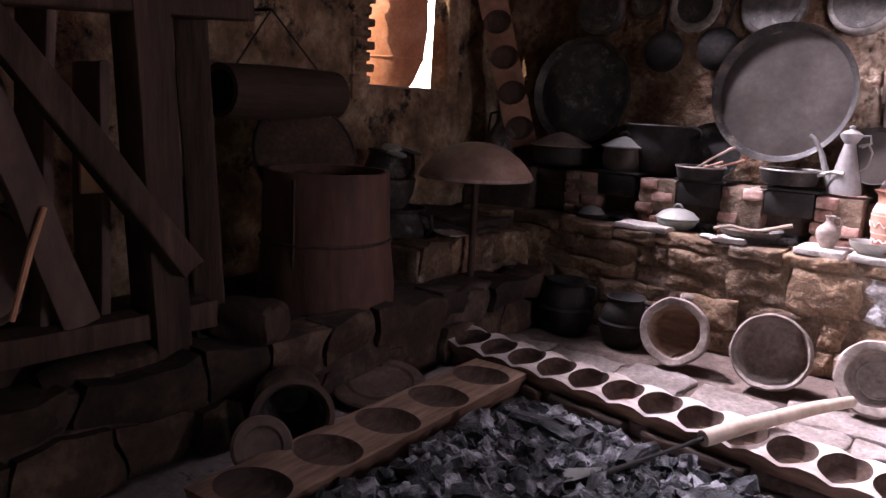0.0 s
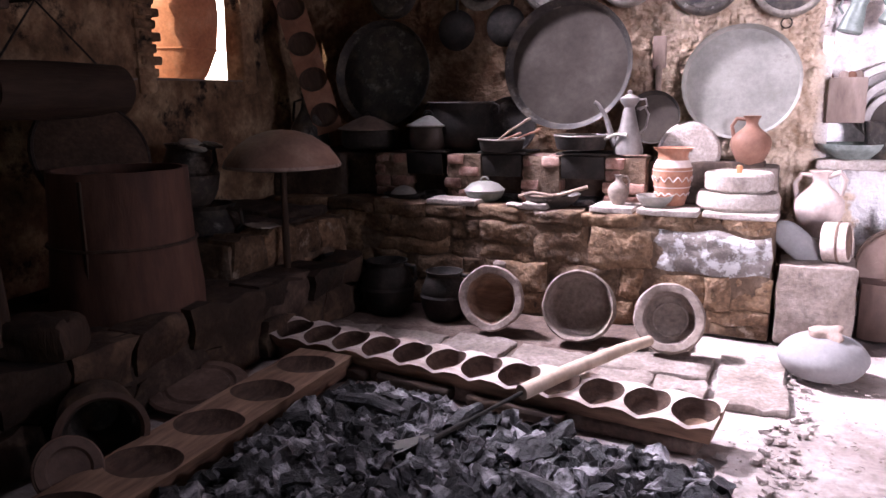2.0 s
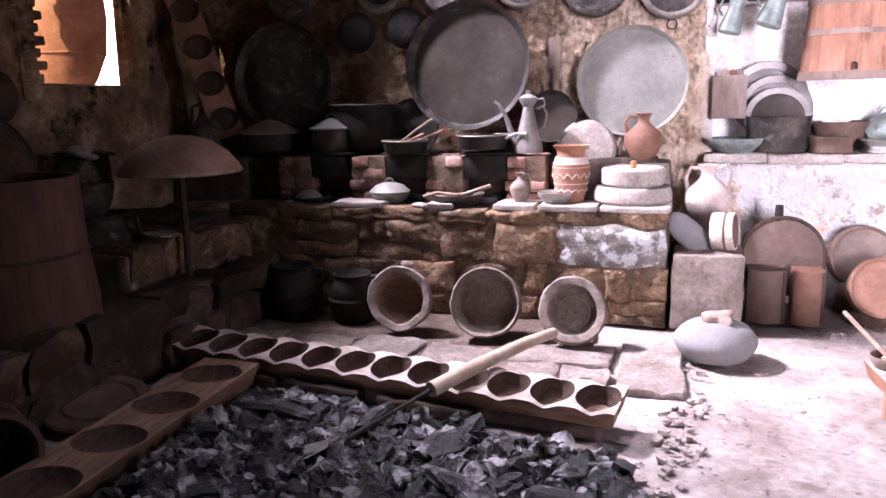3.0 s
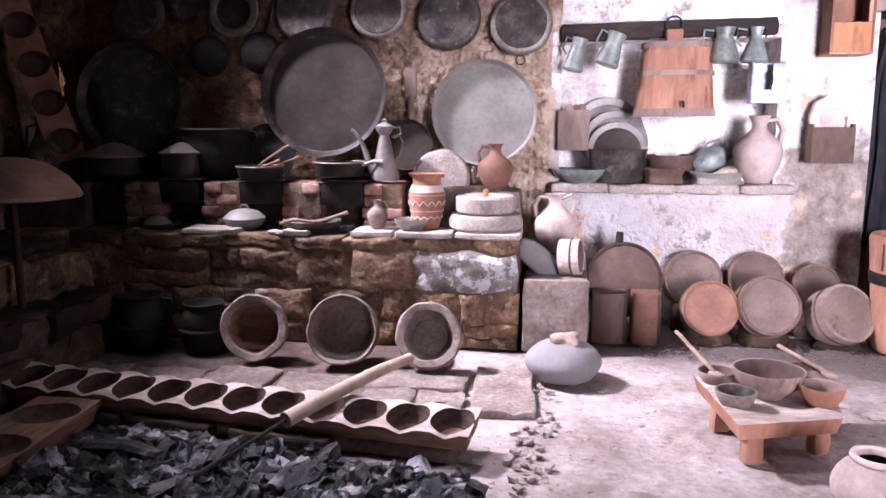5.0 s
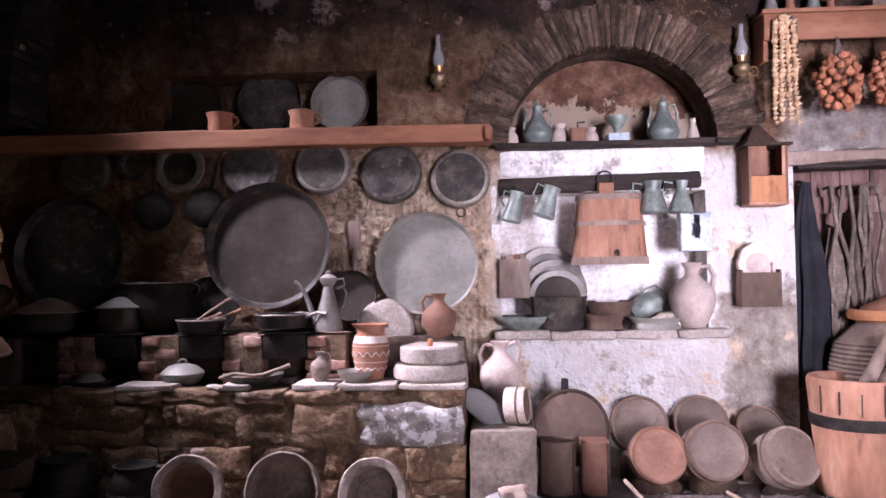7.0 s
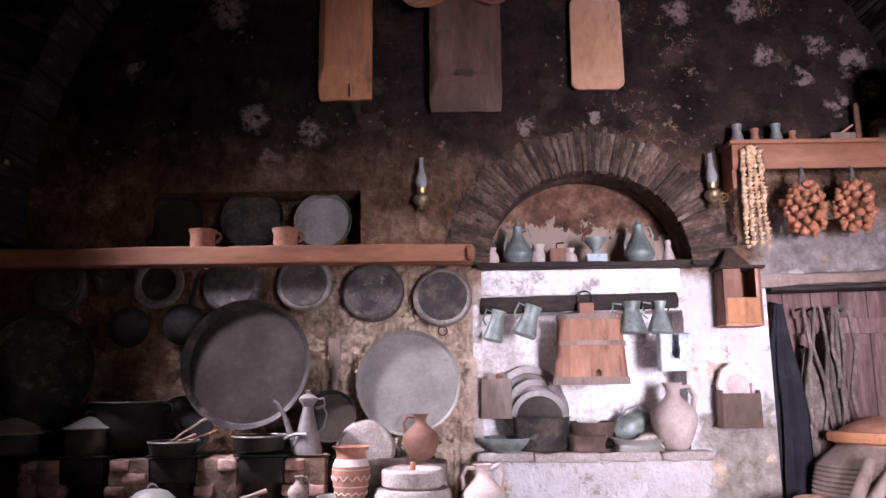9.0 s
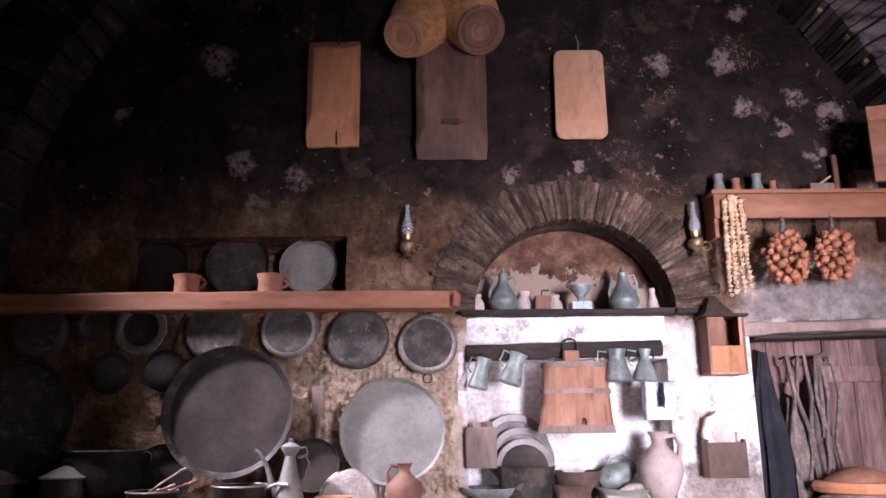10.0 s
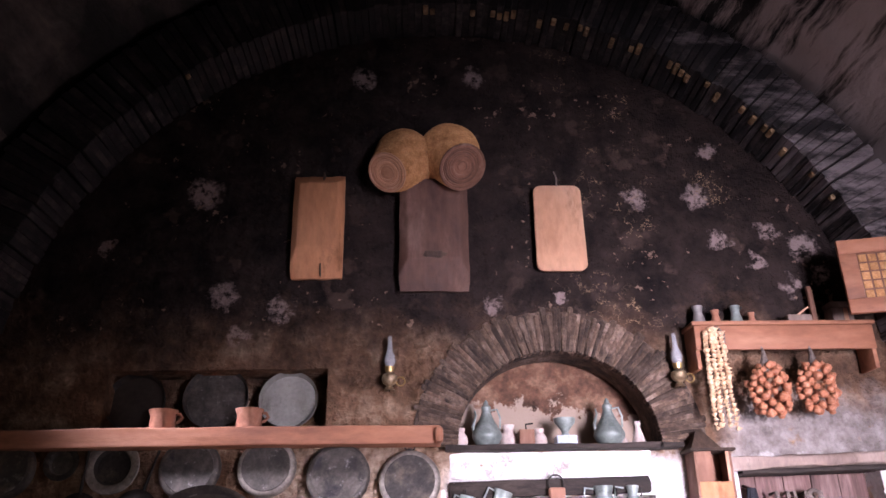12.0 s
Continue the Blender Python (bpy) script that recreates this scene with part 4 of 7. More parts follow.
# hearth slabs behind the fire, set in trodden earth
solo("hearth_earth", box(2.1, 1.0, 0.022, 0.01, Matrix(), 0.012, 14), EARTH, "dark trodden earth round the hearth slabs", "earth", pose(-1.22, 3.72, -0.018), kind="structure")
for x0, x1, y0, y1 in ((-2.2, -1.86, 3.25, 3.62), (-1.84, -1.43, 3.24, 3.60), (-1.41, -1.04, 3.30, 3.66), (-1.0, -0.63, 3.24, 3.60), (-0.60, -0.04, 3.44, 3.74), (-0.98, -0.56, 3.0, 3.22), (-0.53, -0.27, 3.04, 3.42), (-0.26, -0.03, 2.98, 3.42), (0.0, 0.30, 3.16, 3.86)):
    solo("hearth_slab", box(x1 - x0, y1 - y0, 0.04, 0.014, Matrix(), 0.022, 5, x0 * 1.7), TILE, "worn pale stone slab set in the hearth floor", "slab",
         pose((x0 + x1) / 2, (y0 + y1) / 2, -0.016, 0, 0, rng.uniform(-3, 3)), "hearth slabs", "structure")

# charcoal in the open hearth
verts, faces = [], []
r2 = random.Random(3)
chunks = []
for s in range(14):
    b = bmesh.new()
    bmesh.ops.create_cube(b, size=1)
    bmesh.ops.subdivide_edges(b, edges=list(b.edges), cuts=2, use_grid_fill=True)
    for v in b.verts:
        v.co = v.co * 0.82 + 0.18 * v.co.normalized() * 0.6
        v.co += 0.30 * noise.noise_vector(v.co * 1.5 + Vector((s * 5.7, 0, s))) + 0.13 * noise.noise_vector(v.co * 4.5 + Vector((s, 3, 0)))
    b.verts.index_update()
    chunks.append(([v.co.copy() for v in b.verts], [[v.index for v in f.verts] for f in b.faces]))
    b.free()


def in_hearth(x, y):
    far = 2.95 - 0.148 * (x + 1.75)
    return -1.52 + 0.05 * N2((y * 4, 0, 0)) < x < 0.28 - 0.35 * max(0, y - 1.9) + 0.1 * N2((y * 3, 5, 0)) and 1.0 < y < far - 0.22 + 0.05 * N2((x * 5, 1, 0))


count = 0
while count < 4200:
    x, y = r2.uniform(-1.6, 0.4), r2.uniform(1.0, 2.85)
    if not in_hearth(x, y):
        continue
    big = r2.random() ** 3
    s = 0.02 + 0.06 * big
    hz = 0.05 + 0.035 * N2((x * 2.2, y * 2.2, 4))
    m = Matrix.Translation((x, y, max(0.012, r2.uniform(0.0, hz)) + 0.02 * big)) @ Euler((r2.uniform(-.8, .8), r2.uniform(-.8, .8), r2.uniform(0, 6.3))).to_matrix().to_4x4() @ Matrix.Diagonal((s * r2.uniform(0.9, 1.7), s * r2.uniform(0.7, 1.1), s * r2.uniform(0.6, 1.1), 1))
    cv, cf = chunks[count % 14]
    o = len(verts)
    verts += [m @ v for v in cv]
    faces += [[i + o for i in f] for f in cf]
    count += 1
for x, y, a, ln, r in ((-1.25, 2.42, -12, 0.34, 0.04), (-0.35, 1.98, -35, 0.4, 0.045), (0.02, 1.95, -30, 0.36, 0.05), (-0.55, 2.32, 70, 0.2, 0.03), (-0.85, 2.45, 80, 0.2, 0.035), (-0.2, 1.75, -20, 0.4, 0.05)):
    b = tube([(-ln / 2, 0, 0.07), (0, 0.01, 0.09), (ln / 2, 0, 0.08)], [r * 0.8, r, r * 0.85], 9)
    for v in b.verts:
        v.co += 0.02 * noise.noise_vector(v.co * 14 + Vector((x, y, 0)))
    b.transform(pose(x, y, 0.0, 0, 0, a))
    b.verts.index_update()
    o = len(verts)
    verts += [v.co.copy() for v in b.verts]
    faces += [[v.index + o for v in f.verts] for f in b.faces]
    b.free()
me = bpy.data.meshes.new("charcoal")
me.from_pydata(verts, [], faces)
me.materials.append(COAL)
tagged(new("charcoal", me), "bed of broken charcoal with pale ash and painted highlights", "charcoal", "", "stuff")
solo("ash_bed", rock(1.95, 1.9, 0.06, 2, 4, 0.1), COAL, "bed of dark ash under the charcoal", "ash", pose(-0.70, 1.72, -0.005, 0, 0, -6), kind="stuff")


# ---- long trough board with thirteen hollows, and a shorter one ----
def hollow_board(L, W, H, holes, r, depth, res=0.0075, scallop=0.0):
    """A thick board with round hollows: its body, and one mesh for each hollow."""
    nx, ny = int(L / res), int(W / res)
    bm = bmesh.new()
    top = []
    for j in range(ny + 1):
        row = []
        for i in range(nx + 1):
            x, y = (i / nx - 0.5) * L, (j / ny - 0.5) * W
            z = H
            for hx, hr in holes:
                d = math.hypot(x - hx, y * 0.85) / hr
                if abs(d - 1) * hr < 0.76 * res:
                    x, y, d = hx + (x - hx) / d, y / d, 1
                if d < 1:
                    z = H - depth * min(1, (1 - d ** 6) * 1.1)
            if scallop:
                k = min(abs(x - hx) for hx, _ in holes)
                z -= scallop * max(0, 1 - k / 0.06) * (abs(y) / (W / 2)) ** 4
            z += 0.004 * N2((x * 9, y * 9, 2))
            v = bm.verts.new((x, y, z))
            row.append(v)
        top.append(row)
    cups = [[] for _ in holes]
    for j in range(ny):
        for i in range(nx):
            q = (top[j][i], top[j][i + 1], top[j + 1][i + 1], top[j + 1][i])
            mid = sum((v.co for v in q), Vector()) / 4
            ks = [k for k, (hx, hr) in enumerate(holes) if math.hypot(mid.x - hx, mid.y * 0.85) < hr]
            if ks:
                cups[ks[0]].append([v.co.copy() for v in q])
            else:
                bm.faces.new(q)
    rim = top[0] + [rw[-1] for rw in top[1:]] + top[-1][-2::-1] + [rw[0] for rw in top[-2:0:-1]]
    low = [bm.verts.new((v.co.x * 0.985, v.co.y * 0.8, 0)) for v in rim]
    for i in range(len(rim)):
        k = (i + 1) % len(rim)
        f = bm.faces.new((rim[i], rim[k], low[k], low[i]))
        f.material_index = 1
    f = bm.faces.new(low)
    f.material_index = 1
    out = []
    for quads in cups:
        c = bmesh.new()
        for q in quads:
            c.faces.new([c.verts.new(p) for p in q])
        bmesh.ops.remove_doubles(c, verts=c.verts, dist=0.0005)
        out.append(c)
    return bm, out


def board_thing(name, label, m, top, *args, **kw):
    t = thing(name, label, "dough board", m)
    body, cups = hollow_board(*args, **kw)
    o = part("body", body, top, t, "dusty top, brown sides")
    o.data.materials.append(TROUGH)
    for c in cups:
        part("hollow", c, SHADEHOLLOW, t)
    return t


a, b2 = Vector((-2.36, 3.09, 0.0)), Vector((0.08, 2.725, 0.0))
L = (b2 - a).length
pitch = (L - 0.02) / 13
kerb = thing("hearth_kerb", "low bank of dark earth and stone round fire", "kerb", pose((a.x + b2.x) / 2, (a.y + b2.y) / 2, -0.01, 0, 0, math.degrees(math.atan2(b2.y - a.y, b2.x - a.x))), kind="structure")
part("bank", box(L * 0.95, 0.19, 0.078, 0.02, Matrix(), 0.012, 16), EARTH, kerb)
for x_, w_ in ((-0.62, 0.5), (-0.1, 0.42), (0.42, 0.46)):
    part("edge_stone", box(w_, 0.07, 0.055, 0.015, pose(x_, -0.11, 0.006), 0.014, 4, x_), SOOTSTONE, kerb)
board_thing("hollowed_trough", "long dusty wooden dough board with thirteen round hollows",
            pose((a.x + b2.x) / 2, (a.y + b2.y) / 2, 0.07, 8, 0, math.degrees(math.atan2(b2.y - a.y, b2.x - a.x))), DUSTWOOD,
            L, 0.236, 0.08, [(-L / 2 + 0.02 + pitch * (i + 0.5), 0.089) for i in range(13)], 0.1, 0.08, scallop=0.02)
board_thing("hollowed_board", "shorter wooden dough board with five wide hollows", pose(-1.72, 2.0, 0.006, 0, 0, 93), TROUGH,
            1.75, 0.305, 0.1, [(-0.72 + 0.35 * i, 0.12) for i in range(5)], 0.12, 0.06)

# ---- hearth shovel ----
sh = thing("hearth_shovel", "hearth shovel with pale wooden handle resting on trough", "shovel", pose(0, 0, 0))
h0, h1, tip = Vector((-0.285, 3.28, 0.225)), Vector((-0.66, 2.58, 0.17)), Vector((-0.86, 2.16, 0.11))
mid = (h0 + h1) / 2 + Vector((0, 0, 0.012))
part("handle", tube([h0, h0.lerp(mid, .5) + Vector((0, 0, .006)), mid, mid.lerp(h1, .5) + Vector((0, 0, .004)), h1], [0.024, 0.028, 0.030, 0.032, 0.033], 12), SHAFTWOOD, sh)
part("rod", tube([h1, h1.lerp(tip, 0.3), h1.lerp(tip, 0.6), tip], [0.009, 0.007, 0.007, 0.012], 8), IRON, sh)
blade = bmesh.new()
for s, w, lift in ((0.0, 0.012, 0.012), (0.05, 0.035, 0.004), (0.12, 0.055, 0.0), (0.2, 0.05, 0.0)):
    for y in (-w, 0, w):
        blade.verts.new((-s, y, lift + (0.015 if y else 0)))
blade.verts.ensure_lookup_table()
for i in range(3):
    for j in range(2):
        blade.faces.new([blade.verts[k] for k in (i * 3 + j, i * 3 + j + 1, i * 3 + j + 4, i * 3 + j + 3)])
bmesh.ops.solidify(blade, geom=list(blade.faces), thickness=0.004)
blade.transform(Matrix.Translation(tip) @ pose(0, 0, -0.005, 0, -15, 27))
part("blade", blade, TIN, sh)


# ---- hanging pans, trays and beam on the back wall ----
def ring(r, t, seg=20, m=Matrix()):
    b = tube([(r * math.cos(2 * math.pi * i / seg), r * math.sin(2 * math.pi * i / seg), 0) for i in range(seg)] + [(r, 0, 0)], t, 6, False)
    b.transform(m)
    return b


def tilted(b):
    b.transform(pose(0, 0, 0, 90))
    return b



beam = thing("pan_beam", "long red-brown wooden beam with pan hooks", "beam", pose(-1.45, 4.86, 2.18))
part("timber", box(3.62, 0.16, 0.122, 0.01, Matrix(), 0.008, 12), BEAM, beam)
part("end_knob", box(0.05, 0.09, 0.10, 0.03, pose(1.80, -0.11, 0.0)), BEAM, beam, "rounded wooden end block")


def base_pan(x, z, r, mat, rimmat, label, ring_up=0.0, seed=0):
    p = thing("hanging_pan", label, "pan", pose(x, 4.925, z, 84, 0, 0) @ pose(0, 0, 0, 0, 0, seed * 40), "pans hanging on the beam")
    d = 0.05
    part("base", lathe([(0, d), (r * 0.5, d - 0.004), (r * 0.80, d), (r * 0.82, d - 0.004)], 40, 0.01, seed), mat, p)
    part("side", lathe([(r * 0.82, d - 0.004), (r * 0.9, d - 0.006), (r * 0.965, d * 0.7), (r, d * 0.3), (r, 0), (r * 0.96, -0.004), (0, -0.004)], 40, 0.01, seed), rimmat, p)
    if ring_up:
        q = Matrix.Rotation(-radians(seed * 40), 4, "Z")
        part("hanging_ring", ring(0.035, 0.0045, 18, q @ pose(0, r + ring_up, 0.02, 15)), IRON, p, "twisted iron ring")
        part("lug", box(0.03, 0.03, 0.012, 0.003, q @ pose(0, r - 0.002, 0.012)), IRON, p)
    return p


base_pan(0.158, 1.957, 0.200, PANB, PANR, "round blackened pan hung with its pale-rimmed base outward", 0.03, 1)
base_pan(-0.307, 2.001, 0.208, PANM, PANM, "round dull purple-grey copper pan hung base outward", 0.03, 2)
base_pan(-0.771, 2.058, 0.192, PANM, PANR, "round mottled silvery pan hung base outward", 0, 3)
base_pan(-1.267, 2.055, 0.200, PANM, PANM, "round dark grey pan hung base outward", 0, 4)
base_pan(-2.44, 2.06, 0.185, PANB, PANB, "round soot-dark pan hung base outward", 0, 5)
part_ring = thing("wall_ring", "small iron ring on the plaster wall", "ring", pose(0.155, 4.95, 1.735, 90))
part("loop", ring(0.03, 0.004), IRON, part_ring)
part("staple", box(0.012, 0.012, 0.04, 0.003, pose(0, 0.03, -0.03)), IRON, part_ring)


def open_pan(x, z, r, label, dark=PANB, rim=PANR, deep=0.06):
    p = thing("open_pan", label, "pan", pose(x, 4.99, z, 86, 0, 0), "pans hanging on the beam")
    part("bowl", lathe([(0, 0.004), (r * 0.6, 0.008), (r * 0.68, deep * 0.8)], 36), dark, p)
    part("rim", lathe([(r * 0.67, deep * 0.8), (r * 0.78, deep), (r * 0.97, deep * 0.95), (r, deep * 0.85), (r * 0.97, deep * 0.7), (r * 0.72, 0.0), (0, -0.004)], 36, 0.01), rim, p)
    return p


open_pan(-1.777, 2.077, 0.178, "round pan with wide pale rim and dark hollow")
open_pan(-2.117, 2.108, 0.115, "small dark strainer dish hung on the beam", PANM, PANB, 0.04)


def skimmer(x, z, r, top, lean):
    p = thing("skimmer", "dark long-handled skimmer hanging on the wall", "skimmer", pose(x, 4.95, z), "skimmers")
    part("bowl", tilted(lathe([(0, 0.032), (r * 0.5, 0.03), (r * 0.85, 0.018), (r, 0.0), (r * 0.97, -0.004), (0, -0.004)], 28)), IRON, p)
    part("handle", tube([(lean * 0.35, -0.015, r * 0.9), (lean * 0.7, -0.02, (r + top) / 2), (lean, -0.015, top)], [0.012, 0.008, 0.01], 8), IRON, p)


skimmer(-1.965, 1.785, 0.14, 0.42, 0.03)
skimmer(-1.60, 1.80, 0.14, 0.42, 0.13)


def big_tray(x, y, z, r, mat, label, lean=8, rimw=0.10, seed=0):
    t = thing("round_tray", label, "tray", pose(x, y, z, 90 - lean, 0, 0), "large round trays")
    part("plate", lathe([(0, 0.008), (r * 0.5, 0.006 + 0.003 * (seed % 2)), (r * (1 - rimw), 0.008)], 64, 0.004, seed), mat, t)
    part("rim", lathe([(r * (1 - rimw), 0.008), (r * (1 - rimw * 0.6), 0.018), (r * 0.985, 0.06), (r, 0.066), (r * 1.0, 0.058), (r * (1 - rimw * 0.5), 0.008), (r * 0.88, -0.004), (0, -0.004)], 64, 0.004, seed), PANB if mat is TRAY else mat, t)
    return t


big_tray(-0.07, 4.88, 1.392, 0.338, TIN, "large pale tinned round tray leaning on the wall", 6, 0.06, 1)
big_tray(-1.118, 4.83, 1.522, 0.420, TRAY, "very large dull brown-grey round tray leaning on wall", 7, 0.10, 2)
big_tray(-2.49, 4.86, 1.49, 0.38, PANB, "large soot-dark round tray leaning in the corner", 7, 0.10, 3)
big_tray(-1.52, 4.86, 1.13, 0.19, PANB, "small soot-black round tray leaning on wall", 7, 0.10, 4)
cd = thing("cauldron", "large soot-black cauldron standing behind the pots", "cauldron", pose(-1.867, 4.80, 0.945))
part("body", lathe([(0, 0)] + curve([(0.13, 0.0), (0.20, 0.06), (0.225, 0.16), (0.215, 0.27), (0.225, 0.33), (0.235, 0.345)], 4), 44, 0.015, 3), IRON, cd)
part("rim", ring(0.232, 0.008, 44, pose(0, 0, 0.345)), PANB, cd)
part("inside", lathe([(0.225, 0.34), (0.20, 0.2), (0, 0.08)], 36), IRON, cd)
for sx in (-1, 1):
    part("ear", ring(0.035, 0.007, 16, pose(sx * 0.245, 0, 0.30, 90)), IRON, cd)
big_tray(-0.56, 4.80, 1.18, 0.165, TRAY, "small grey disc leaning behind the tall ewer", 12, 0.1, 5)
# trays in the upper recess
for x, r, m, lb in ((-1.75, 0.205, TRAY, "dark round tray standing in the wall recess"), (-1.195, 0.225, PANM, "round tray with bright rim in the wall recess"), (-0.69, 0.205, TIN, "pale stained round tray in the wall recess")):
    big_tray(x, 5.16, 2.33 + r * 0.98, r, m, lb, 10, 0.08, int(x * 10))
for x in (-1.464, -0.90):
    p = thing("terracotta_cup", "small terracotta cooking cup standing on the beam", "cup", pose(x, 4.87, 2.303), "terracotta cups on the beam")
    part("body", lathe([(0, 0), (0.078, 0), (0.084, 0.03), (0.08, 0.085), (0.092, 0.115), (0.095, 0.125), (0.086, 0.122), (0.072, 0.085), (0.075, 0.02), (0, 0.012)], 28, 0.02, x), TERRA, p)
    part("handle", tube([(0.08, 0, 0.1), (0.11, 0, 0.1), (0.125, 0, 0.075), (0.1, 0, 0.045), (0.08, 0, 0.04)], 0.011, 8), TERRA, p)
ladle = thing("wooden_paddle", "pale wooden paddle hanging against the plaster wall", "paddle", pose(-0.565, 4.93, 1.42))
part("blade", box(0.085, 0.02, 0.2, 0.03, pose(0, 0, 0.07)), GREYWOOD, ladle)
part("handle", tube([(0, 0, -0.2), (0, 0, -0.05), (0, 0, 0.09)], [0.016, 0.018, 0.022], 8), GREYWOOD, ladle)


# ---- dough boards and baskets high on the wall ----
def dough_tray(x, z, w, h, mat, label, low=0.55, high=0.75, seed=0):
    """A carved wooden tray hung upright, its flat back and sloping ends to the room."""
    t = thing("wooden_tray", label, "wooden tray", pose(x, 4.93, z), "wooden trays high on the wall")
    nx, nz = 40, 76
    bm = bmesh.new()
    g = []
    for j in range(nz + 1):
        row = []
        for i in range(nx + 1):
            u, v = i / nx * 2 - 1, j / nz * 2 - 1
            end = (-v - low) / (1 - low) if v < 0 else (v - high) / (1 - high)
            fall = max(0.0, 0.095 * end, 0.05 * (abs(u) - 0.74) / 0.26)
            px = u * w / 2 * (1 + 0.02 * N2((v * 2.2, seed, 0)) - 0.05 * max(0.0, abs(v) - 0.86) * 3)
            pz = v * h / 2 + 0.007 * N2((u * 2.0, 4, seed)) * abs(v)
            row.append(bm.verts.new((px, -0.085 + fall + 0.004 * N2((u * 4, v * 5, seed)) + 0.002 * N2((u * 22, v * 3, seed)), pz)))
        g.append(row)
    for j in range(nz):
        for i in range(nx):
            bm.faces.new((g[j][i], g[j][i + 1], g[j + 1][i + 1], g[j + 1][i]))
    rim = g[0] + [r[-1] for r in g[1:]] + g[-1][-2::-1] + [r[0] for r in g[-2:0:-1]]
    back = [bm.verts.new((v.co.x * 0.98, 0.05, v.co.z * 0.99)) for v in rim]
    for i in range(len(rim)):
        bm.faces.new((rim[i], rim[(i + 1) % len(rim)], back[(i + 1) % len(rim)], back[i]))
    bm.faces.new(back)
    part("body", bm, mat, t)
    return t


t = dough_tray(-0.515, 3.783, 0.375, 0.82, LIGHTWOOD, "honey-coloured carved wooden dough tray with a split edge", 0.46, 0.76, 1)
part("split", box(0.012, 0.05, 0.10, 0.004, pose(0.03, -0.02, 0.325)), DARKWOOD, t, "dark crack")
part("split", box(0.010, 0.05, 0.09, 0.004, pose(0.03, -0.02, -0.40)), DARKWOOD, t, "dark crack")
t = dough_tray(0.335, 3.72, 0.505, 0.90, TRAYWOOD, "large dark brown carved wooden dough tray", 0.5, 0.9, 5)
b = rock(0.16, 0.02, 0.05, 4, 3, 0.7)
b.transform(pose(0.0, -0.088, -0.20))
part("knot", b, DARKWOOD, t, "dark charred knot")
t = thing("cutting_board", "pale round-cornered wooden board hung from a cord", "board", pose(1.267, 4.94, 3.758))
bm = bmesh.new()
pts = []
w, h, cr = 0.187, 0.345, 0.06
for cx, cz, a0 in ((w - cr, h - cr, 0), (-w + cr, h - cr, 90), (-w + cr, -h + cr, 180), (w - cr, -h + cr, 270)):
    for k in range(7):
        a = radians(a0 + 15 * k)
        pts.append((cx * (1.0 if cz < 0 else 0.95) + cr * math.cos(a), cz + cr * math.sin(a)))
lo, mid_, hi = ([bm.verts.new((x * s, y, z * s)) for x, z in pts] for y, s in ((0.02, 0.98), (-0.02, 1.0), (-0.028, 0.97)))
bm.faces.new(lo), bm.faces.new(hi)
for a_, b_ in ((lo, mid_), (mid_, hi)):
    for i in range(len(pts)):
        bm.faces.new((a_[i], a_[(i + 1) % len(pts)], b_[(i + 1) % len(pts)], b_[i]))
part("slab", bm, PALEWOOD, t)
part("cord", tube([(0, -0.02, h - 0.02), (0.006, -0.02, h + 0.06), (-0.004, 0.02, h + 0.14)], 0.006, 6), ROPE, t)


def basket(x, y, z, r, ln, yaw, pitch, label, base, taper):
    """A coiled straw basket, its coiled base towards the room."""
    b = thing("straw_basket", label, "basket", pose(x, y, z) @ pose(0, 0, 0, 90 + pitch, 0, 0) @ pose(0, 0, 0, 0, yaw, 0), "coiled straw baskets")
    prof = []
    n = 18
    for i in range(n + 1):
        s = i / n
        rr = r * (1.0 - (1 - taper) * s ** 2.2) * (0.9 + 0.1 * math.sin(math.pi * min(1, s * 1.5 + 0.2)))
        prof += [(rr, s * ln), (rr + 0.005, s * ln + ln / n * 0.5)]
    part("side", lathe([(0, 0)] + prof, 40, 0.02, x), BASKET, b)
    rb = prof[-1][0]
    for k in range(11):
        rk = rb * (1 - k / 11.3)
        part("coil", ring(rk, rb / 21, 30, pose(rng.uniform(-.003, .003), rng.uniform(-.003, .003), ln + 0.014 - 0.002 * k + 0.003 * (k % 2))), base, b)
    part("base_core", lathe([(rb, ln + 0.01), (0, ln + 0.004)], 30), base, b)
    return b


basket(0.146, 4.923, 4.345, 0.238, 0.36, -24, 47, "honey-coloured coiled straw basket hung base outward", PALEWOOD, 0.66)
basket(0.434, 4.929, 4.395, 0.238, 0.36, 17, 46, "larger coiled straw basket with a darker base", BROWNWOOD, 0.78)


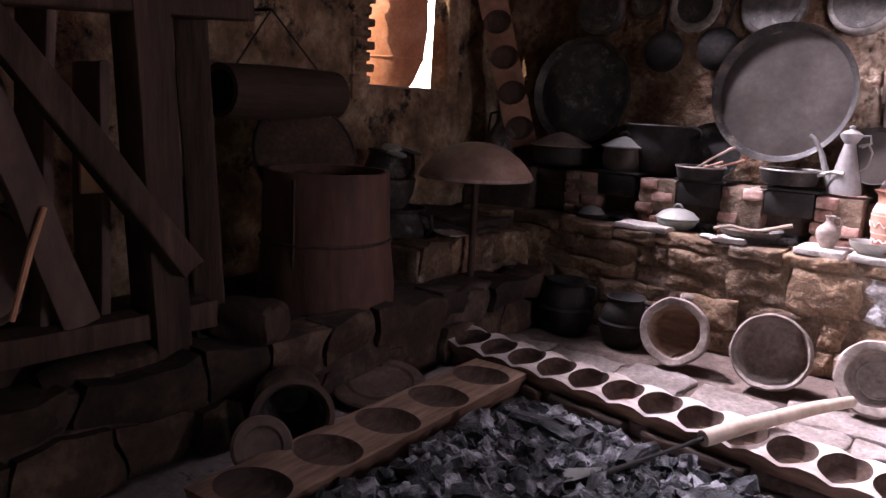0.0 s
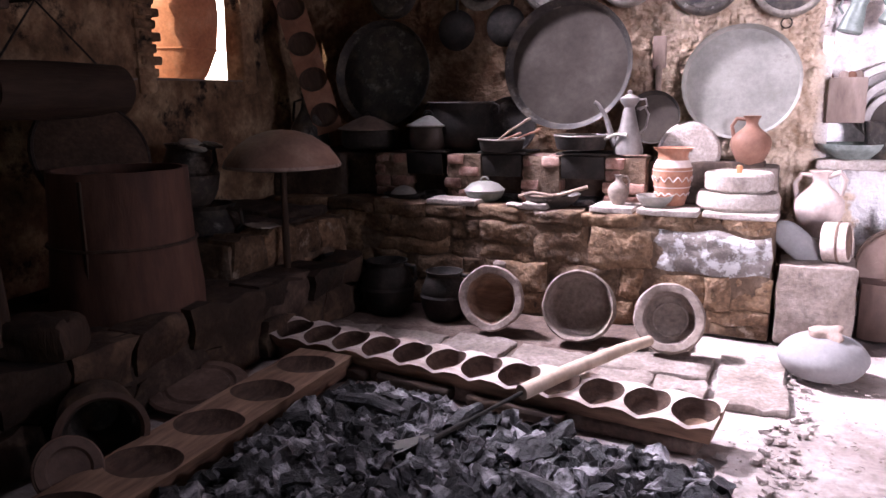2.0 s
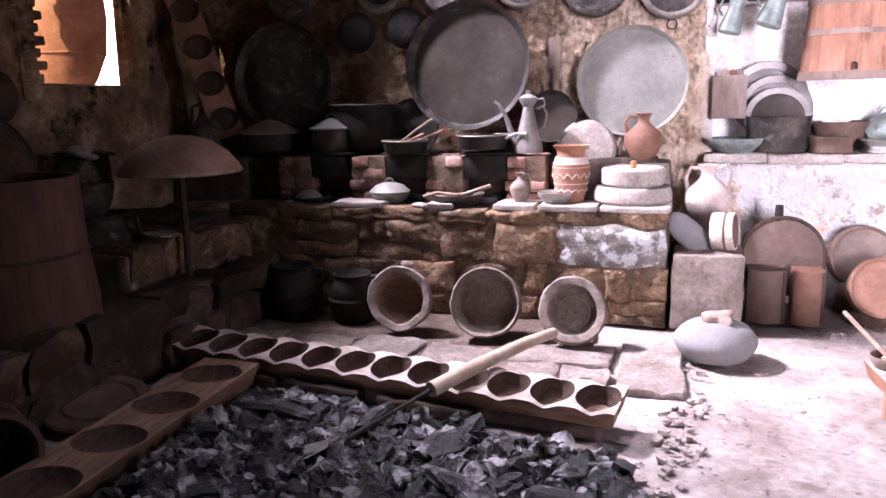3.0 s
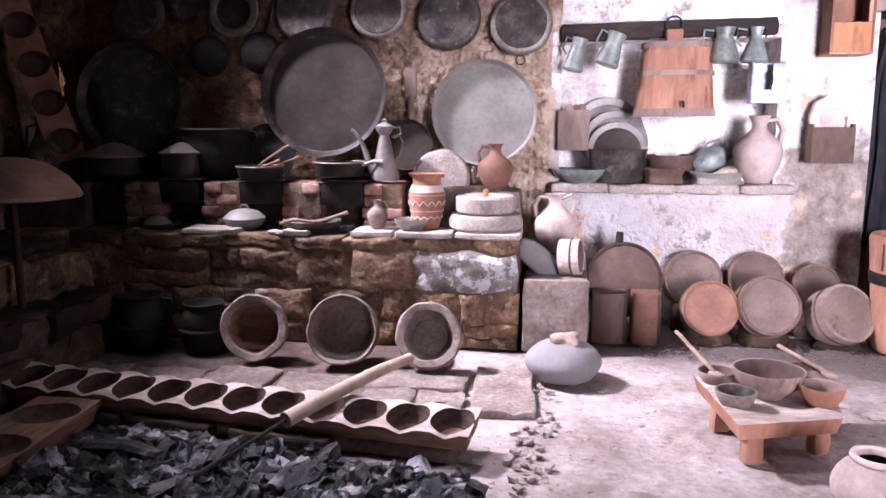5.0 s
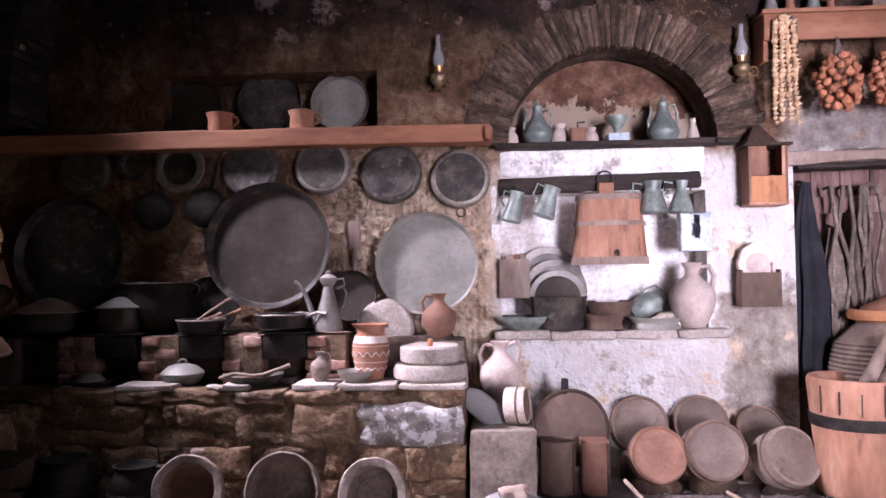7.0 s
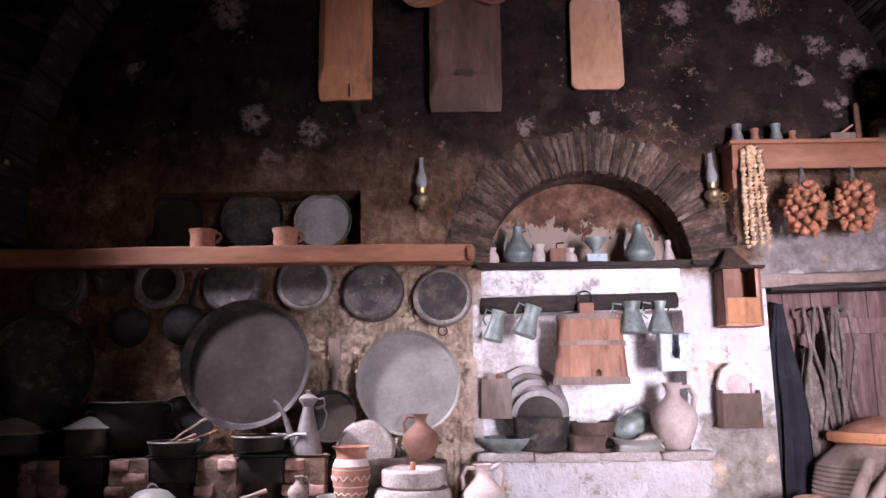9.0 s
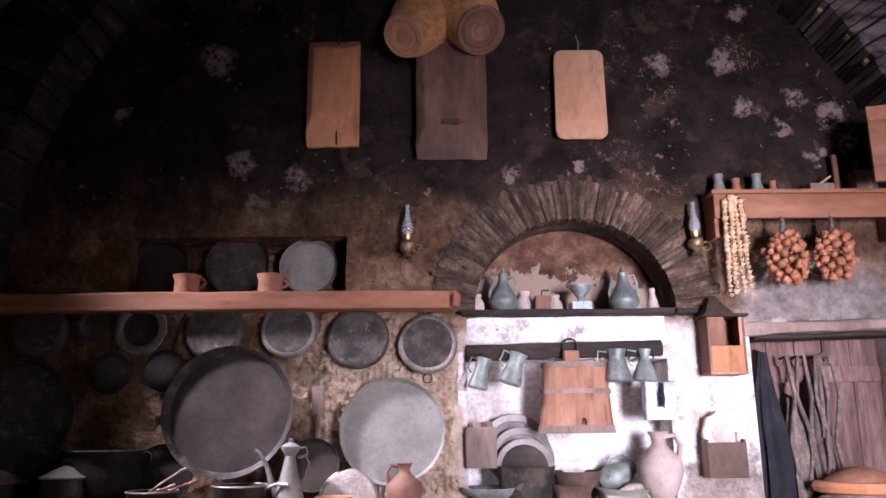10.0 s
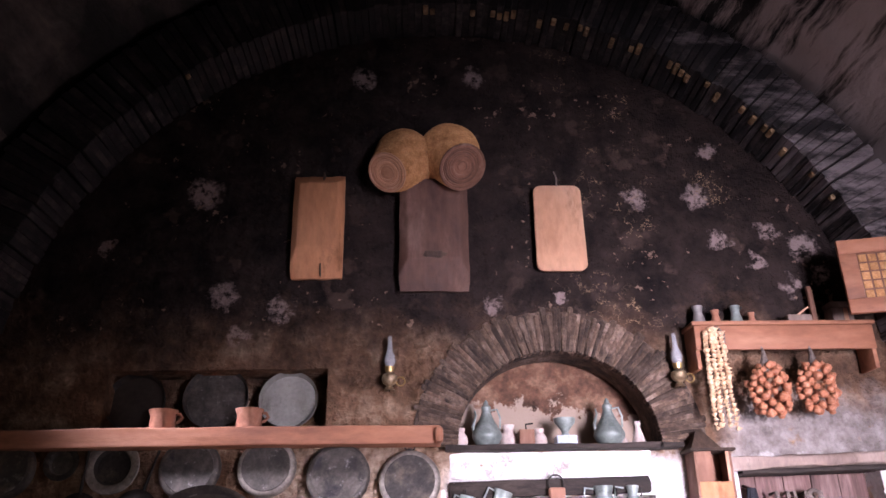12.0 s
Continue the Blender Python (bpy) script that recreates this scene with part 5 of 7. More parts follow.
# ---- oil lamps ----
def oil_lamp(x, z):
    l = thing("oil_lamp", "small wall oil lamp with clear glass chimney", "oil lamp", pose(x, 4.90, z), "oil lamps")
    part("font", lathe([(0, 0), (0.038, 0), (0.03, 0.012), (0.018, 0.03), (0.045, 0.05), (0.055, 0.075), (0.05, 0.1), (0.022, 0.118), (0.022, 0.13), (0, 0.13)], 28), OLDBRASS, l, "tarnished brass oil font")
    part("burner", lathe([(0.028, 0.125), (0.03, 0.14), (0.034, 0.16), (0.02, 0.165), (0, 0.165)], 24), BRASS, l)
    part("chimney", lathe([(0.024, 0.155), (0.036, 0.18), (0.042, 0.205), (0.036, 0.235), (0.02, 0.275), (0.015, 0.33), (0.015, 0.375), (0.013, 0.375), (0.013, 0.33), (0.018, 0.275), (0.034, 0.235), (0.04, 0.205), (0.034, 0.18), (0.022, 0.155)], 28), GLASS, l, "clear glass chimney")
    part("bracket", tube([(0, 0.09, 0.08), (0, 0.06, 0.05), (0, 0.03, 0.01), (0, 0, -0.002)], 0.006, 8), IRON, l)
    part("handle", ring(0.03, 0.005, 16, pose(0.075, 0, 0.06, 90)), BRASS, l)
    return l




oil_lamp(0.02, 2.552)
oil_lamp(2.005, 2.556)

# ---- shelf, garlic and onions to the right ----
shelf = thing("wall_shelf", "red-brown wooden wall shelf with a deep front board", "shelf", pose(2.11, 4.88, 2.78))
part("front_board", box(1.25, 0.03, 0.17, 0.006, pose(0.625, -0.09, 0.0)), BEAM, shelf)
part("top_board", box(1.28, 0.24, 0.028, 0.006, pose(0.625, 0.0, 0.172)), BEAM, shelf)
part("end_board", box(0.03, 0.20, 0.30, 0.006, pose(0.012, 0.01, -0.13)), BEAM, shelf)
part("end_board", box(0.03, 0.20, 0.30, 0.006, pose(1.235, 0.01, -0.13)), BEAM, shelf)
SZ = 2.982
for x, s, m, k in ((2.20, 0.145, EWER, 0), (2.322, 0.115, TERRA, 1), (2.468, 0.145, GREENM, 1), (2.58, 0.095, TERRA, 0)):
    p = thing("coffee_pot", "small long-necked metal coffee pot on the shelf" if m is not TERRA else "small copper coffee pot on the red-brown shelf", "coffee pot", pose(x, 4.90, SZ), "coffee pots on the shelf")
    part("body", lathe([(0, 0), (s * 0.32, 0), (s * 0.34, s * 0.12), (s * 0.2, s * 0.68), (s * 0.26, s), (s * 0.23, s * 0.98), (s * 0.17, s * 0.68), (0, s * 0.5)], 24), m, p)
    part("handle", tube([(s * 0.2, 0, s * 0.8), (s * 0.5, 0.05, s * 1.05)], 0.008, 7), IRON, p)
b = thing("shallow_box", "small brown wooden box with sticks on the shelf", "box", pose(2.9, 4.9, SZ))
part("body", box(0.17, 0.12, 0.065, 0.006), GREYWOOD, b)
part("stick", tube([(0.0, 0, 0.066), (0.09, -0.02, 0.13)], 0.007, 6), PALEWOOD, b)
solo("upright_stick", box(0.04, 0.04, 0.30, 0.012, Matrix(), 0.006, 2), BROWNWOOD, "dark wooden stick standing on the shelf", "stick", pose(3.046, 4.93, SZ))
b = thing("small_chest", "small wooden chest standing on the shelf", "chest", pose(3.205, 4.89, SZ))
part("body", box(0.15, 0.12, 0.11, 0.006), GREYWOOD, b)
part("lid", box(0.158, 0.128, 0.045, 0.01, pose(0, 0, 0.111)), GREYWOOD, b)
part("strap", box(0.03, 0.004, 0.10, 0.001, pose(0.02, -0.062, 0.005)), PALEWOOD, b)
g = thing("garlic_braid", "long double braid of dry pale garlic bulbs", "garlic braid", pose(2.225, 4.77, 2.88))
bulb_mesh = finish("bulb", lathe(curve([(0, -0.022), (0.016, -0.02), (0.026, -0.006), (0.025, 0.006), (0.014, 0.02), (0.006, 0.032), (0.003, 0.046)], 2), 14, 0.05), GARLIC)
for strand in (-1, 1):
    part("stem", tube([(strand * 0.02 * (1 + 0.8 * k / 8), 0.01, 0.02 - 0.075 * k) for k in range(9)], 0.012, 7), ROPE, g)
    for k in range(22):
        for side in (-1, 1):
            o = new("bulb", bulb_mesh)
            o.parent = g
            o.matrix_basis = pose(strand * (0.035 + 0.0006 * k) + side * 0.021 + rng.uniform(-.006, .006), -0.018 + rng.uniform(-.012, .008), 0.02 - 0.0305 * k - 0.012 * side * strand, rng.uniform(40, 110), rng.uniform(-50, 50), rng.uniform(0, 90)) @ Matrix.Scale(rng.uniform(0.62, 0.95) * (1.0 - 0.012 * k), 4)
part("hanging_loop", tube([(0, 0.02, 0.06), (0.04, -0.02, 0.05), (0.075, -0.02, 0.0), (0.07, -0.02, -0.06)], 0.009, 7), ROPE, g)
onion_mesh = finish("onion", lathe([(0, -0.036), (0.02, -0.034), (0.04, -0.012), (0.04, 0.008), (0.022, 0.03), (0.007, 0.045), (0, 0.058)], 14, 0.06), ONION)
for ox, oz, w, h, n in ((2.555, 2.82, 0.155, 0.40, 64), (2.885, 2.82, 0.14, 0.38, 56)):
    o0 = thing("onion_bunch", "hanging bunch of dried red-brown onions", "onion bunch", pose(ox, 4.77, oz), "onion bunches")
    part("stalks", tube([(0, 0.02, 0.0), (0.005, 0, -0.06), (0.0, 0, -0.14), (0, 0, -0.22)], [0.006, 0.012, 0.03, 0.045], 9), ROPE, o0)
    for k in range(n):
        s = (k + 0.5) / n
        zz = -0.15 - (h - 0.06) * s
        wr = w * (math.sin(math.pi * (0.10 + 0.75 * s)) ** 0.8) * rng.uniform(0.6, 1.05)
        a = k * 2.4
        o = new("onion", onion_mesh)
        o.parent = o0
        o.matrix_basis = pose(wr * math.cos(a), 0.55 * wr * math.sin(a) - 0.01, zz, rng.uniform(-40, 40), rng.uniform(-40, 40), rng.uniform(0, 180)) @ Matrix.Scale(rng.uniform(0.5, 0.82), 4)
icon = thing("framed_picture", "dark red wooden frame with rows of small gilt panels", "picture", pose(3.341, 4.46, 3.206, 0, 0, -14))
for n_, sx, sz, px, pz in (("frame", 0.54, 0.10, 0, -0.26), ("frame", 0.54, 0.10, 0, 0.16), ("frame", 0.11, 0.32, -0.215, -0.16), ("frame", 0.11, 0.32, 0.215, -0.16)):
    part(n_, box(sx, 0.04, sz, 0.006, pose(px, 0, pz)), BEAM, icon)
part("panel", box(0.34, 0.015, 0.34, 0.002, pose(0, 0.008, -0.17)), BROWNWOOD, icon)
for i in range(5):
    for j in range(5):
        part("painted_square", box(0.05, 0.008, 0.052, 0.004, pose(-0.124 + 0.062 * i, -0.003, -0.155 + 0.063 * j)), BASKET, icon)

# ---- arched recess with its shelf of vessels ----
s2 = thing("recess_shelf", "smoke-blackened plank shelf below the arched recess", "shelf", pose(1.12, 5.05, 2.148))
part("plank", box(1.46, 0.36, 0.035, 0.008, Matrix(), 0.008, 8), DARKWOODX, s2)
part("end_plank", box(0.14, 0.16, 0.03, 0.006, pose(0.77, -0.14, 0.0)), DARKWOODX, s2)
RZ = 2.184


def ewer_pot(x, y, r, h, mat, label, spout=True):
    p = thing("metal_ewer", label, "ewer", pose(x, y, RZ), "ewers on the recess shelf")
    part("body", lathe([(0, 0)] + curve([(r * 0.62, 0), (r * 0.66, h * 0.03), (r, h * 0.2), (r * 0.96, h * 0.32), (r * 0.5, h * 0.58), (r * 0.3, h * 0.75), (r * 0.34, h * 0.84), (r * 0.2, h * 0.88), (r * 0.12, h * 0.96), (0, h)], 3), 28, 0.01), mat, p)
    part("handle", tube([(r * 0.3, 0, h * 0.78), (r * 0.75, 0, h * 0.8), (r * 0.95, 0, h * 0.62), (r * 0.9, 0, h * 0.4)], r * 0.07, 8), mat, p)
    if spout:
        part("spout", tube([(-r * 0.85, 0, h * 0.25), (-r * 0.95, 0, h * 0.45), (-r * 0.72, 0, h * 0.68), (-r * 0.8, 0, h * 0.78)], [r * 0.13, r * 0.1, r * 0.07, r * 0.06], 8), mat, p)


ewer_pot(0.685, 5.08, 0.10, 0.33, GREENM, "grey-green metal ewer with lid and curved spout")
ewer_pot(1.535, 5.1, 0.105, 0.34, GREENM, "grey metal ewer with tall dark neck")
p = thing("clay_bottle", "small pale clay bottle on the recess shelf", "bottle", pose(1.73, 5.08, RZ))
part("body", lathe([(0, 0), (0.04, 0), (0.045, 0.03), (0.03, 0.09), (0.016, 0.13), (0.022, 0.15), (0.02, 0.17), (0, 0.172)], 22), PALECLAY, p)
p = thing("goblet", "pale blue-grey metal goblet on a square base", "goblet", pose(1.225, 5.08, RZ))
part("base", box(0.14, 0.12, 0.075, 0.006), BLUEP, p)
part("bowl", lathe([(0.03, 0.075), (0.022, 0.1), (0.035, 0.125), (0.07, 0.165), (0.076, 0.195), (0.066, 0.195), (0.03, 0.14), (0, 0.14)], 26), GREENM, p)
p = thing("wooden_cube", "small brown wooden grinder box", "box", pose(0.955, 5.08, RZ))
part("body", box(0.105, 0.10, 0.12, 0.006), BROWNWOOD, p)
part("crank", tube([(0, 0, 0.12), (0, 0, 0.16), (0.05, 0, 0.165)], 0.006, 7), IRON, p)
for x, h in ((0.845, 0.17), (1.06, 0.14), (0.50, 0.13), (1.64, 0.10)):
    p = thing("clay_jar", "small pale dusty clay jar against the plaster", "jar", pose(x, 5.18 if x > 0.6 else 5.06, RZ), "small jars on the recess shelf")
    part("body", lathe([(0, 0), (h * 0.3, 0), (h * 0.4, h * 0.3), (h * 0.36, h * 0.6), (h * 0.2, h * 0.8), (h * 0.26, h), (h * 0.2, h * 0.97), (0, h * 0.7)], 20, 0.03, x), PALECLAY, p)

# ---- lintel, peg rail and cask of the sink recess ----
solo("plaster_lintel", box(1.36, 0.07, 0.175, 0.015, Matrix(), 0.012, 12), PLASTER, "flaking white plastered lintel over the recess", "lintel", pose(1.1, 5.02, 1.972), kind="structure")
rail = thing("peg_rail", "black smoked timber rail with iron hooks", "rail", pose(1.08, 5.0, 1.862))
part("timber", box(1.33, 0.09, 0.105, 0.008, pose(0, 0, 0, 0, -1.2, 0), 0.01, 10), DARKWOODX, rail)
for x in (-0.56, -0.33, 0.06, 0.42, 0.58):
    part("hook", tube([(x, -0.045, 0.04), (x, -0.09, 0.035), (x, -0.1, 0.0), (x, -0.075, -0.01)], 0.005, 6), IRON, rail)


def mug(x, z, r, h, tilt, flip=1, neck=0.62):
    p = thing("metal_mug", "grey-green metal mug hanging by its handle", "mug", pose(x, 4.93, z, 0, tilt, 0), "mugs on the peg rail")
    part("body", lathe([(0, 0), (r * 0.85, 0), (r, h * 0.06), (r * (0.35 + 0.62 * neck), h * 0.55), (r * neck, h * 0.74), (r * (neck + 0.14), h), (r * (neck + 0.06), h), (r * neck * 0.85, h * 0.74), (0, h * 0.6)], 28, 0.02, x), GREENM, p)
    part("handle", tube([(-flip * r * 0.66, 0, h * 0.92), (-flip * r * 1.25, 0, h * 0.95), (-flip * r * 1.35, 0, h * 0.6), (-flip * r * 0.9, 0, h * 0.45)], 0.007, 7), GREENM, p)


mug(0.485, 1.66, 0.068, 0.21, 14)
mug(0.695, 1.69, 0.08, 0.215, 20)
mug(1.42, 1.70, 0.098, 0.215, 0, 1, 0.52)
mug(1.60, 1.70, 0.088, 0.215, 3, 1, 0.34)
cask = thing("water_cask", "orange wooden stave water cask hung upside on wall", "cask", pose(1.142, 4.985, 1.37))


def half_ring(w0, w1, d, z0, z1, t):
    """A stave vessel's band, half round, from z0 to z1."""
    bm = bmesh.new()
    rows = []
    for z, w in ((z0, w0), (z1, w1)):
        for g_ in (0, t):
            rows.append([bm.verts.new(((w + g_) * math.cos(math.pi * i / 20), -(d + g_) * math.sin(math.pi * i / 20), z)) for i in range(21)])
    for a_, b_ in ((0, 2), (1, 3), (0, 1), (2, 3)):
        for i in range(20):
            bm.faces.new((rows[a_][i], rows[a_][i + 1], rows[b_][i + 1], rows[b_][i]))
    for i in (0, 20):
        bm.faces.new((rows[0][i], rows[1][i], rows[3][i], rows[2][i]))
    return bm


for i in range(11):
    a0, a1 = math.pi * i / 11, math.pi * (i + 1) / 11
    bm = bmesh.new()
    vs = []
    for z, w in ((0, 0.25), (0.46, 0.212)):
        for a_ in (a0 + 0.0006, a1 - 0.0006):
            for k in (1.0, 0.88):
                vs.append(bm.verts.new((w * k * math.cos(a_), -0.19 * k * (w / 0.25) * math.sin(a_), z)))
    for f in ((0, 2, 6, 4), (1, 5, 7, 3), (0, 4, 5, 1), (2, 3, 7, 6), (4, 6, 7, 5), (0, 1, 3, 2)):
        bm.faces.new([vs[k] for k in f])
    part("stave", bm, ORANGEWOOD, cask, smooth=False)
part("top", box(0.34, 0.12, 0.015, 0.003, pose(0, -0.06, 0.435)), ORANGEWOOD, cask)
for z0, z1, w0, w1 in ((0.0, 0.05, 0.252, 0.246), (0.255, 0.285, 0.232, 0.2295), (0.425, 0.462, 0.2175, 0.2145)):
    part("hoop", half_ring(w0, w1, 0.19 * w0 / 0.25, z0, z1, 0.006), GREYWOOD, cask, "grey split-wood hoop")
part("neck", box(0.10, 0.08, 0.075, 0.01, pose(-0.03, -0.07, 0.462)), ORANGEWOOD, cask)
part("tap", tube([(0.02, -0.185, 0.09), (0.02, -0.225, 0.085), (0.02, -0.23, 0.055)], 0.009, 8), IRON, cask)
part("hanging_loop", ring(0.05, 0.006, 18, pose(-0.03, -0.05, 0.57, 90)), IRON, cask)
bb = thing("tin_soap_box", "small pale blue tin box on the wall", "box", pose(1.684, 4.985, 1.452, 0, 0, 4))
part("back", box(0.20, 0.012, 0.25, 0.004, pose(0, 0.0, 0)), BLUEP, bb)
part("tray", box(0.20, 0.09, 0.012, 0.003, pose(0, -0.05, 0.0)), BLUEP, bb)
part("side", box(0.012, 0.08, 0.24, 0.003, pose(-0.095, -0.046, 0.012)), BLUEP, bb)
part("side", box(0.012, 0.08, 0.24, 0.003, pose(0.095, -0.046, 0.012)), BLUEP, bb)
part("front_strip", box(0.055, 0.012, 0.23, 0.003, pose(-0.068, -0.088, 0.012)), BLUEP, bb)
part("front_strip", box(0.075, 0.012, 0.23, 0.003, pose(0.058, -0.088, 0.012)), BLUEP, bb)
part("front_strip", box(0.062, 0.012, 0.07, 0.003, pose(-0.01, -0.088, 0.012)), BLUEP, bb)
part("hook", tube(arc((-0.015, -0.096, 0.14), 0.035, -80, 80, 8, "xz", 1.5), 0.006, 6), IRON, bb)

# ---- sill and what stands on it ----
sill = thing("recess_sill", "grey stone slabs forming the recess sill", "sill", pose(1.13, 4.96, 0.885), kind="structure")
for x0, x1 in ((-0.76, -0.40), (-0.395, 0.02), (0.025, 0.42), (0.425, 0.76)):
    part("slab", box(x1 - x0, 0.18, 0.062, 0.014, pose((x0 + x1) / 2, rng.uniform(-.01, .01), rng.uniform(-.006, 0)), 0.014, 4, x0), PALESTONE, sill)
part("bed", box(1.36, 0.30, 0.05, 0.01, pose(-0.02, 0.2, 0.012)), PLASTER, sill)
sz = 0.95
wb = thing("spoon_box", "weathered wooden spoon box hung on recess edge", "box", pose(0.505, 5.0, 1.155))
part("front", box(0.20, 0.016, 0.26, 0.004, pose(0, -0.06, 0, 0, 0, 2)), GREYWOOD, wb)
part("side", box(0.016, 0.11, 0.25, 0.004, pose(-0.095, 0, 0)), GREYWOOD, wb)
part("side", box(0.016, 0.11, 0.25, 0.004, pose(0.095, 0, 0)), GREYWOOD, wb)
part("base", box(0.2, 0.12, 0.016, 0.003), GREYWOOD, wb)
for k in range(6):
    x = rng.uniform(-0.07, 0.08)
    sp = thing("wooden_spoon", "dark wooden spoon standing in the spoon box", "spoon", pose(0.505 + x, 5.0 + rng.uniform(-.03, .03), 1.18, rng.uniform(-8, 8), rng.uniform(-14, 10), 0), "spoons in the box")
    part("handle", tube([(0, 0, 0), (0, 0, 0.2)], 0.007, 7), BROWNWOOD, sp)
    b = rock(0.055, 0.025, 0.08, k, 2, 0.05)
    b.transform(pose(0, 0, 0.235))
    part("bowl", b, BROWNWOOD if k % 2 else GREYWOOD, sp)
for x, y, z, r, lean in ((0.745, 5.17, 1.27, 0.235, 16), (0.785, 5.1, 1.20, 0.215, 16), (0.795, 5.03, 1.145, 0.195, 17)):
    d = thing("metal_dish", "dull grey-green metal dish leaning in the recess", "dish", pose(x, y, z, 90 - lean, 0, 0), "stacked dishes in the recess")
    part("plate", lathe([(0, 0.005), (r * 0.78, 0.008), (r * 0.8, 0.016)], 40), TRAY if r < 0.2 else EWER, d)
    part("rim", lathe([(r * 0.8, 0.016), (r * 0.98, 0.03), (r, 0.026), (r * 0.98, 0.018), (r * 0.75, -0.004), (0, -0.004)], 40), EWER, d)
pb = thing("copper_pail", "dark metal pail standing among the dishes", "pail", pose(0.80, 5.0, sz))
part("body", lathe([(0, 0), (0.165, 0), (0.18, 0.03), (0.185, 0.20), (0.195, 0.215), (0.185, 0.215), (0.17, 0.03), (0, 0.015)], 36, 0.01), PANB, pb)


def bowl(name, x, y, z, r, h, mat, label, group="", foot=0.55, thick=0.012, tilt=(0, 0), inner=None):
    p = thing(name, label, "bowl", pose(x, y, z, tilt[0], tilt[1], 0), group)
    part("outside", lathe([(0, 0)] + curve([(r * foot, 0), (r * foot * 1.05, h * 0.08), (r * 0.86, h * 0.5), (r, h * 0.97), (r - thick * 0.5, h)], 4), 36, 0.02, x), mat, p)
    part("inside", lathe(curve([(r - thick * 0.5, h), (r - thick, h * 0.95), (r * 0.84 - thick, h * 0.5), (r * foot * 0.9, thick * 1.6), (0, thick)], 4), 36, 0.02, x), inner or mat, p)
    return p


bowl("metal_basin", 0.56, 4.96, sz, 0.19, 0.085, GREENM, "shallow grey-green metal basin on the sill")
bowl("clay_bowl", 1.085, 4.945, sz - 0.004, 0.14, 0.095, SIEVEW, "dull brown clay bowl on the sill", "", 0.85)
bowl("clay_bowl", 1.16, 5.16, sz + 0.05, 0.17, 0.12, SIEVEW, "brown wooden bowl behind the clay bowl", "", 0.8)
bowl("metal_pan", 1.42, 4.955, sz - 0.004, 0.172, 0.075, TIN, "round grey tin pan on the sill", "", 0.94)
wj = thing("water_pitcher", "grey metal pitcher lying in the recess corner", "pitcher", pose(1.43, 5.16, sz + 0.14, 0, 62, 0))
part("body", lathe([(0, -0.13), (0.06, -0.13), (0.09, -0.05), (0.085, 0.03), (0.045, 0.1), (0.05, 0.14), (0.044, 0.14), (0.04, 0.1), (0, 0.08)], 26), GREENM, wj)
part("handle", tube([(-0.05, 0, 0.12), (-0.1, 0, 0.1), (-0.11, 0, 0.02), (-0.085, 0, -0.02)], 0.008, 7), GREENM, wj)
solo("white_cloth", rock(0.22, 0.16, 0.10, 3, 3, 0.5), PAPER, "crumpled pale cloth on the sill", "cloth", pose(1.53, 5.04, sz + 0.045))


def clay_jug(name, x, y, z, r, h, mat, label, handle=1, m=None):
    p = thing(name, label, "jug", m or pose(x, y, z))
    part("body", lathe([(0, 0)] + curve([(r * 0.5, 0), (r * 0.58, h * 0.04), (r * 0.86, h * 0.24), (r, h * 0.44), (r * 0.9, h * 0.6), (r * 0.46, h * 0.75), (r * 0.30, h * 0.84), (r * 0.34, h * 0.93), (r * 0.45, h), (r * 0.36, h * 0.99), (r * 0.22, h * 0.86), (0, h * 0.7)], 4), 36, 0.025, x), mat, p)
    part("handle", tube([(handle * r * 0.3, 0, h * 0.93), (handle * r * 0.75, 0, h * 0.95), (handle * r * 0.98, 0, h * 0.8), (handle * r * 0.85, 0, h * 0.56)], [r * 0.09, r * 0.1, r * 0.1, r * 0.12], 8), mat, p)
    return p


clay_jug("clay_jug", 1.675, 4.985, sz, 0.150, 0.425, PALECLAY, "tall pale clay water jug on the sill")

# ---- pier: lantern and box of utensils ----
lan = thing("wooden_lantern", "small wooden lantern with pitched roof on pier", "lantern", pose(2.124, 4.90, 1.752))
for x in (-0.115, 0.115):
    part("side", box(0.016, 0.19, 0.36, 0.003, pose(x, 0, 0)), BROWNWOOD, lan)
part("front_low", box(0.214, 0.016, 0.17, 0.003, pose(0, -0.087, 0)), LIGHTWOOD, lan)
part("front_side", box(0.10, 0.016, 0.188, 0.003, pose(-0.057, -0.087, 0.172)), BROWNWOOD, lan)
part("front_side", box(0.022, 0.016, 0.188, 0.003, pose(0.096, -0.087, 0.172)), ORANGEWOOD, lan)
part("back", box(0.214, 0.014, 0.36, 0.003, pose(0, 0.09, 0)), BROWNWOOD, lan)
part("floor_board", box(0.25, 0.2, 0.015, 0.003, pose(0, 0, -0.016)), ORANGEWOOD, lan)
part("roof_edge", box(0.30, 0.24, 0.018, 0.004, pose(0, 0, 0.362)), DARKWOOD, lan)
bm = bmesh.new()
vs = [bm.verts.new(c) for c in ((-0.11, -0.09, 0), (0.09, -0.09, 0), (0.09, 0.09, 0), (-0.11, 0.09, 0), (-0.035, 0, 0.13), (0.0, 0, 0.13))]
for f in ((0, 1, 5, 4), (1, 2, 5), (2, 3, 4, 5), (3, 0, 4), (0, 3, 2, 1)):
    bm.faces.new([vs[k] for k in f])
bm.transform(pose(-0.02, 0, 0.38))
part("roof", bm, DARKWOOD, lan, smooth=False)
ub = thing("wall_box", "weathered wooden wall box holding small utensils", "box", pose(2.08, 4.92, 1.085, 0, 0, -2))
part("front", box(0.25, 0.016, 0.22, 0.004, pose(0, -0.07, 0)), SIEVEW, ub)
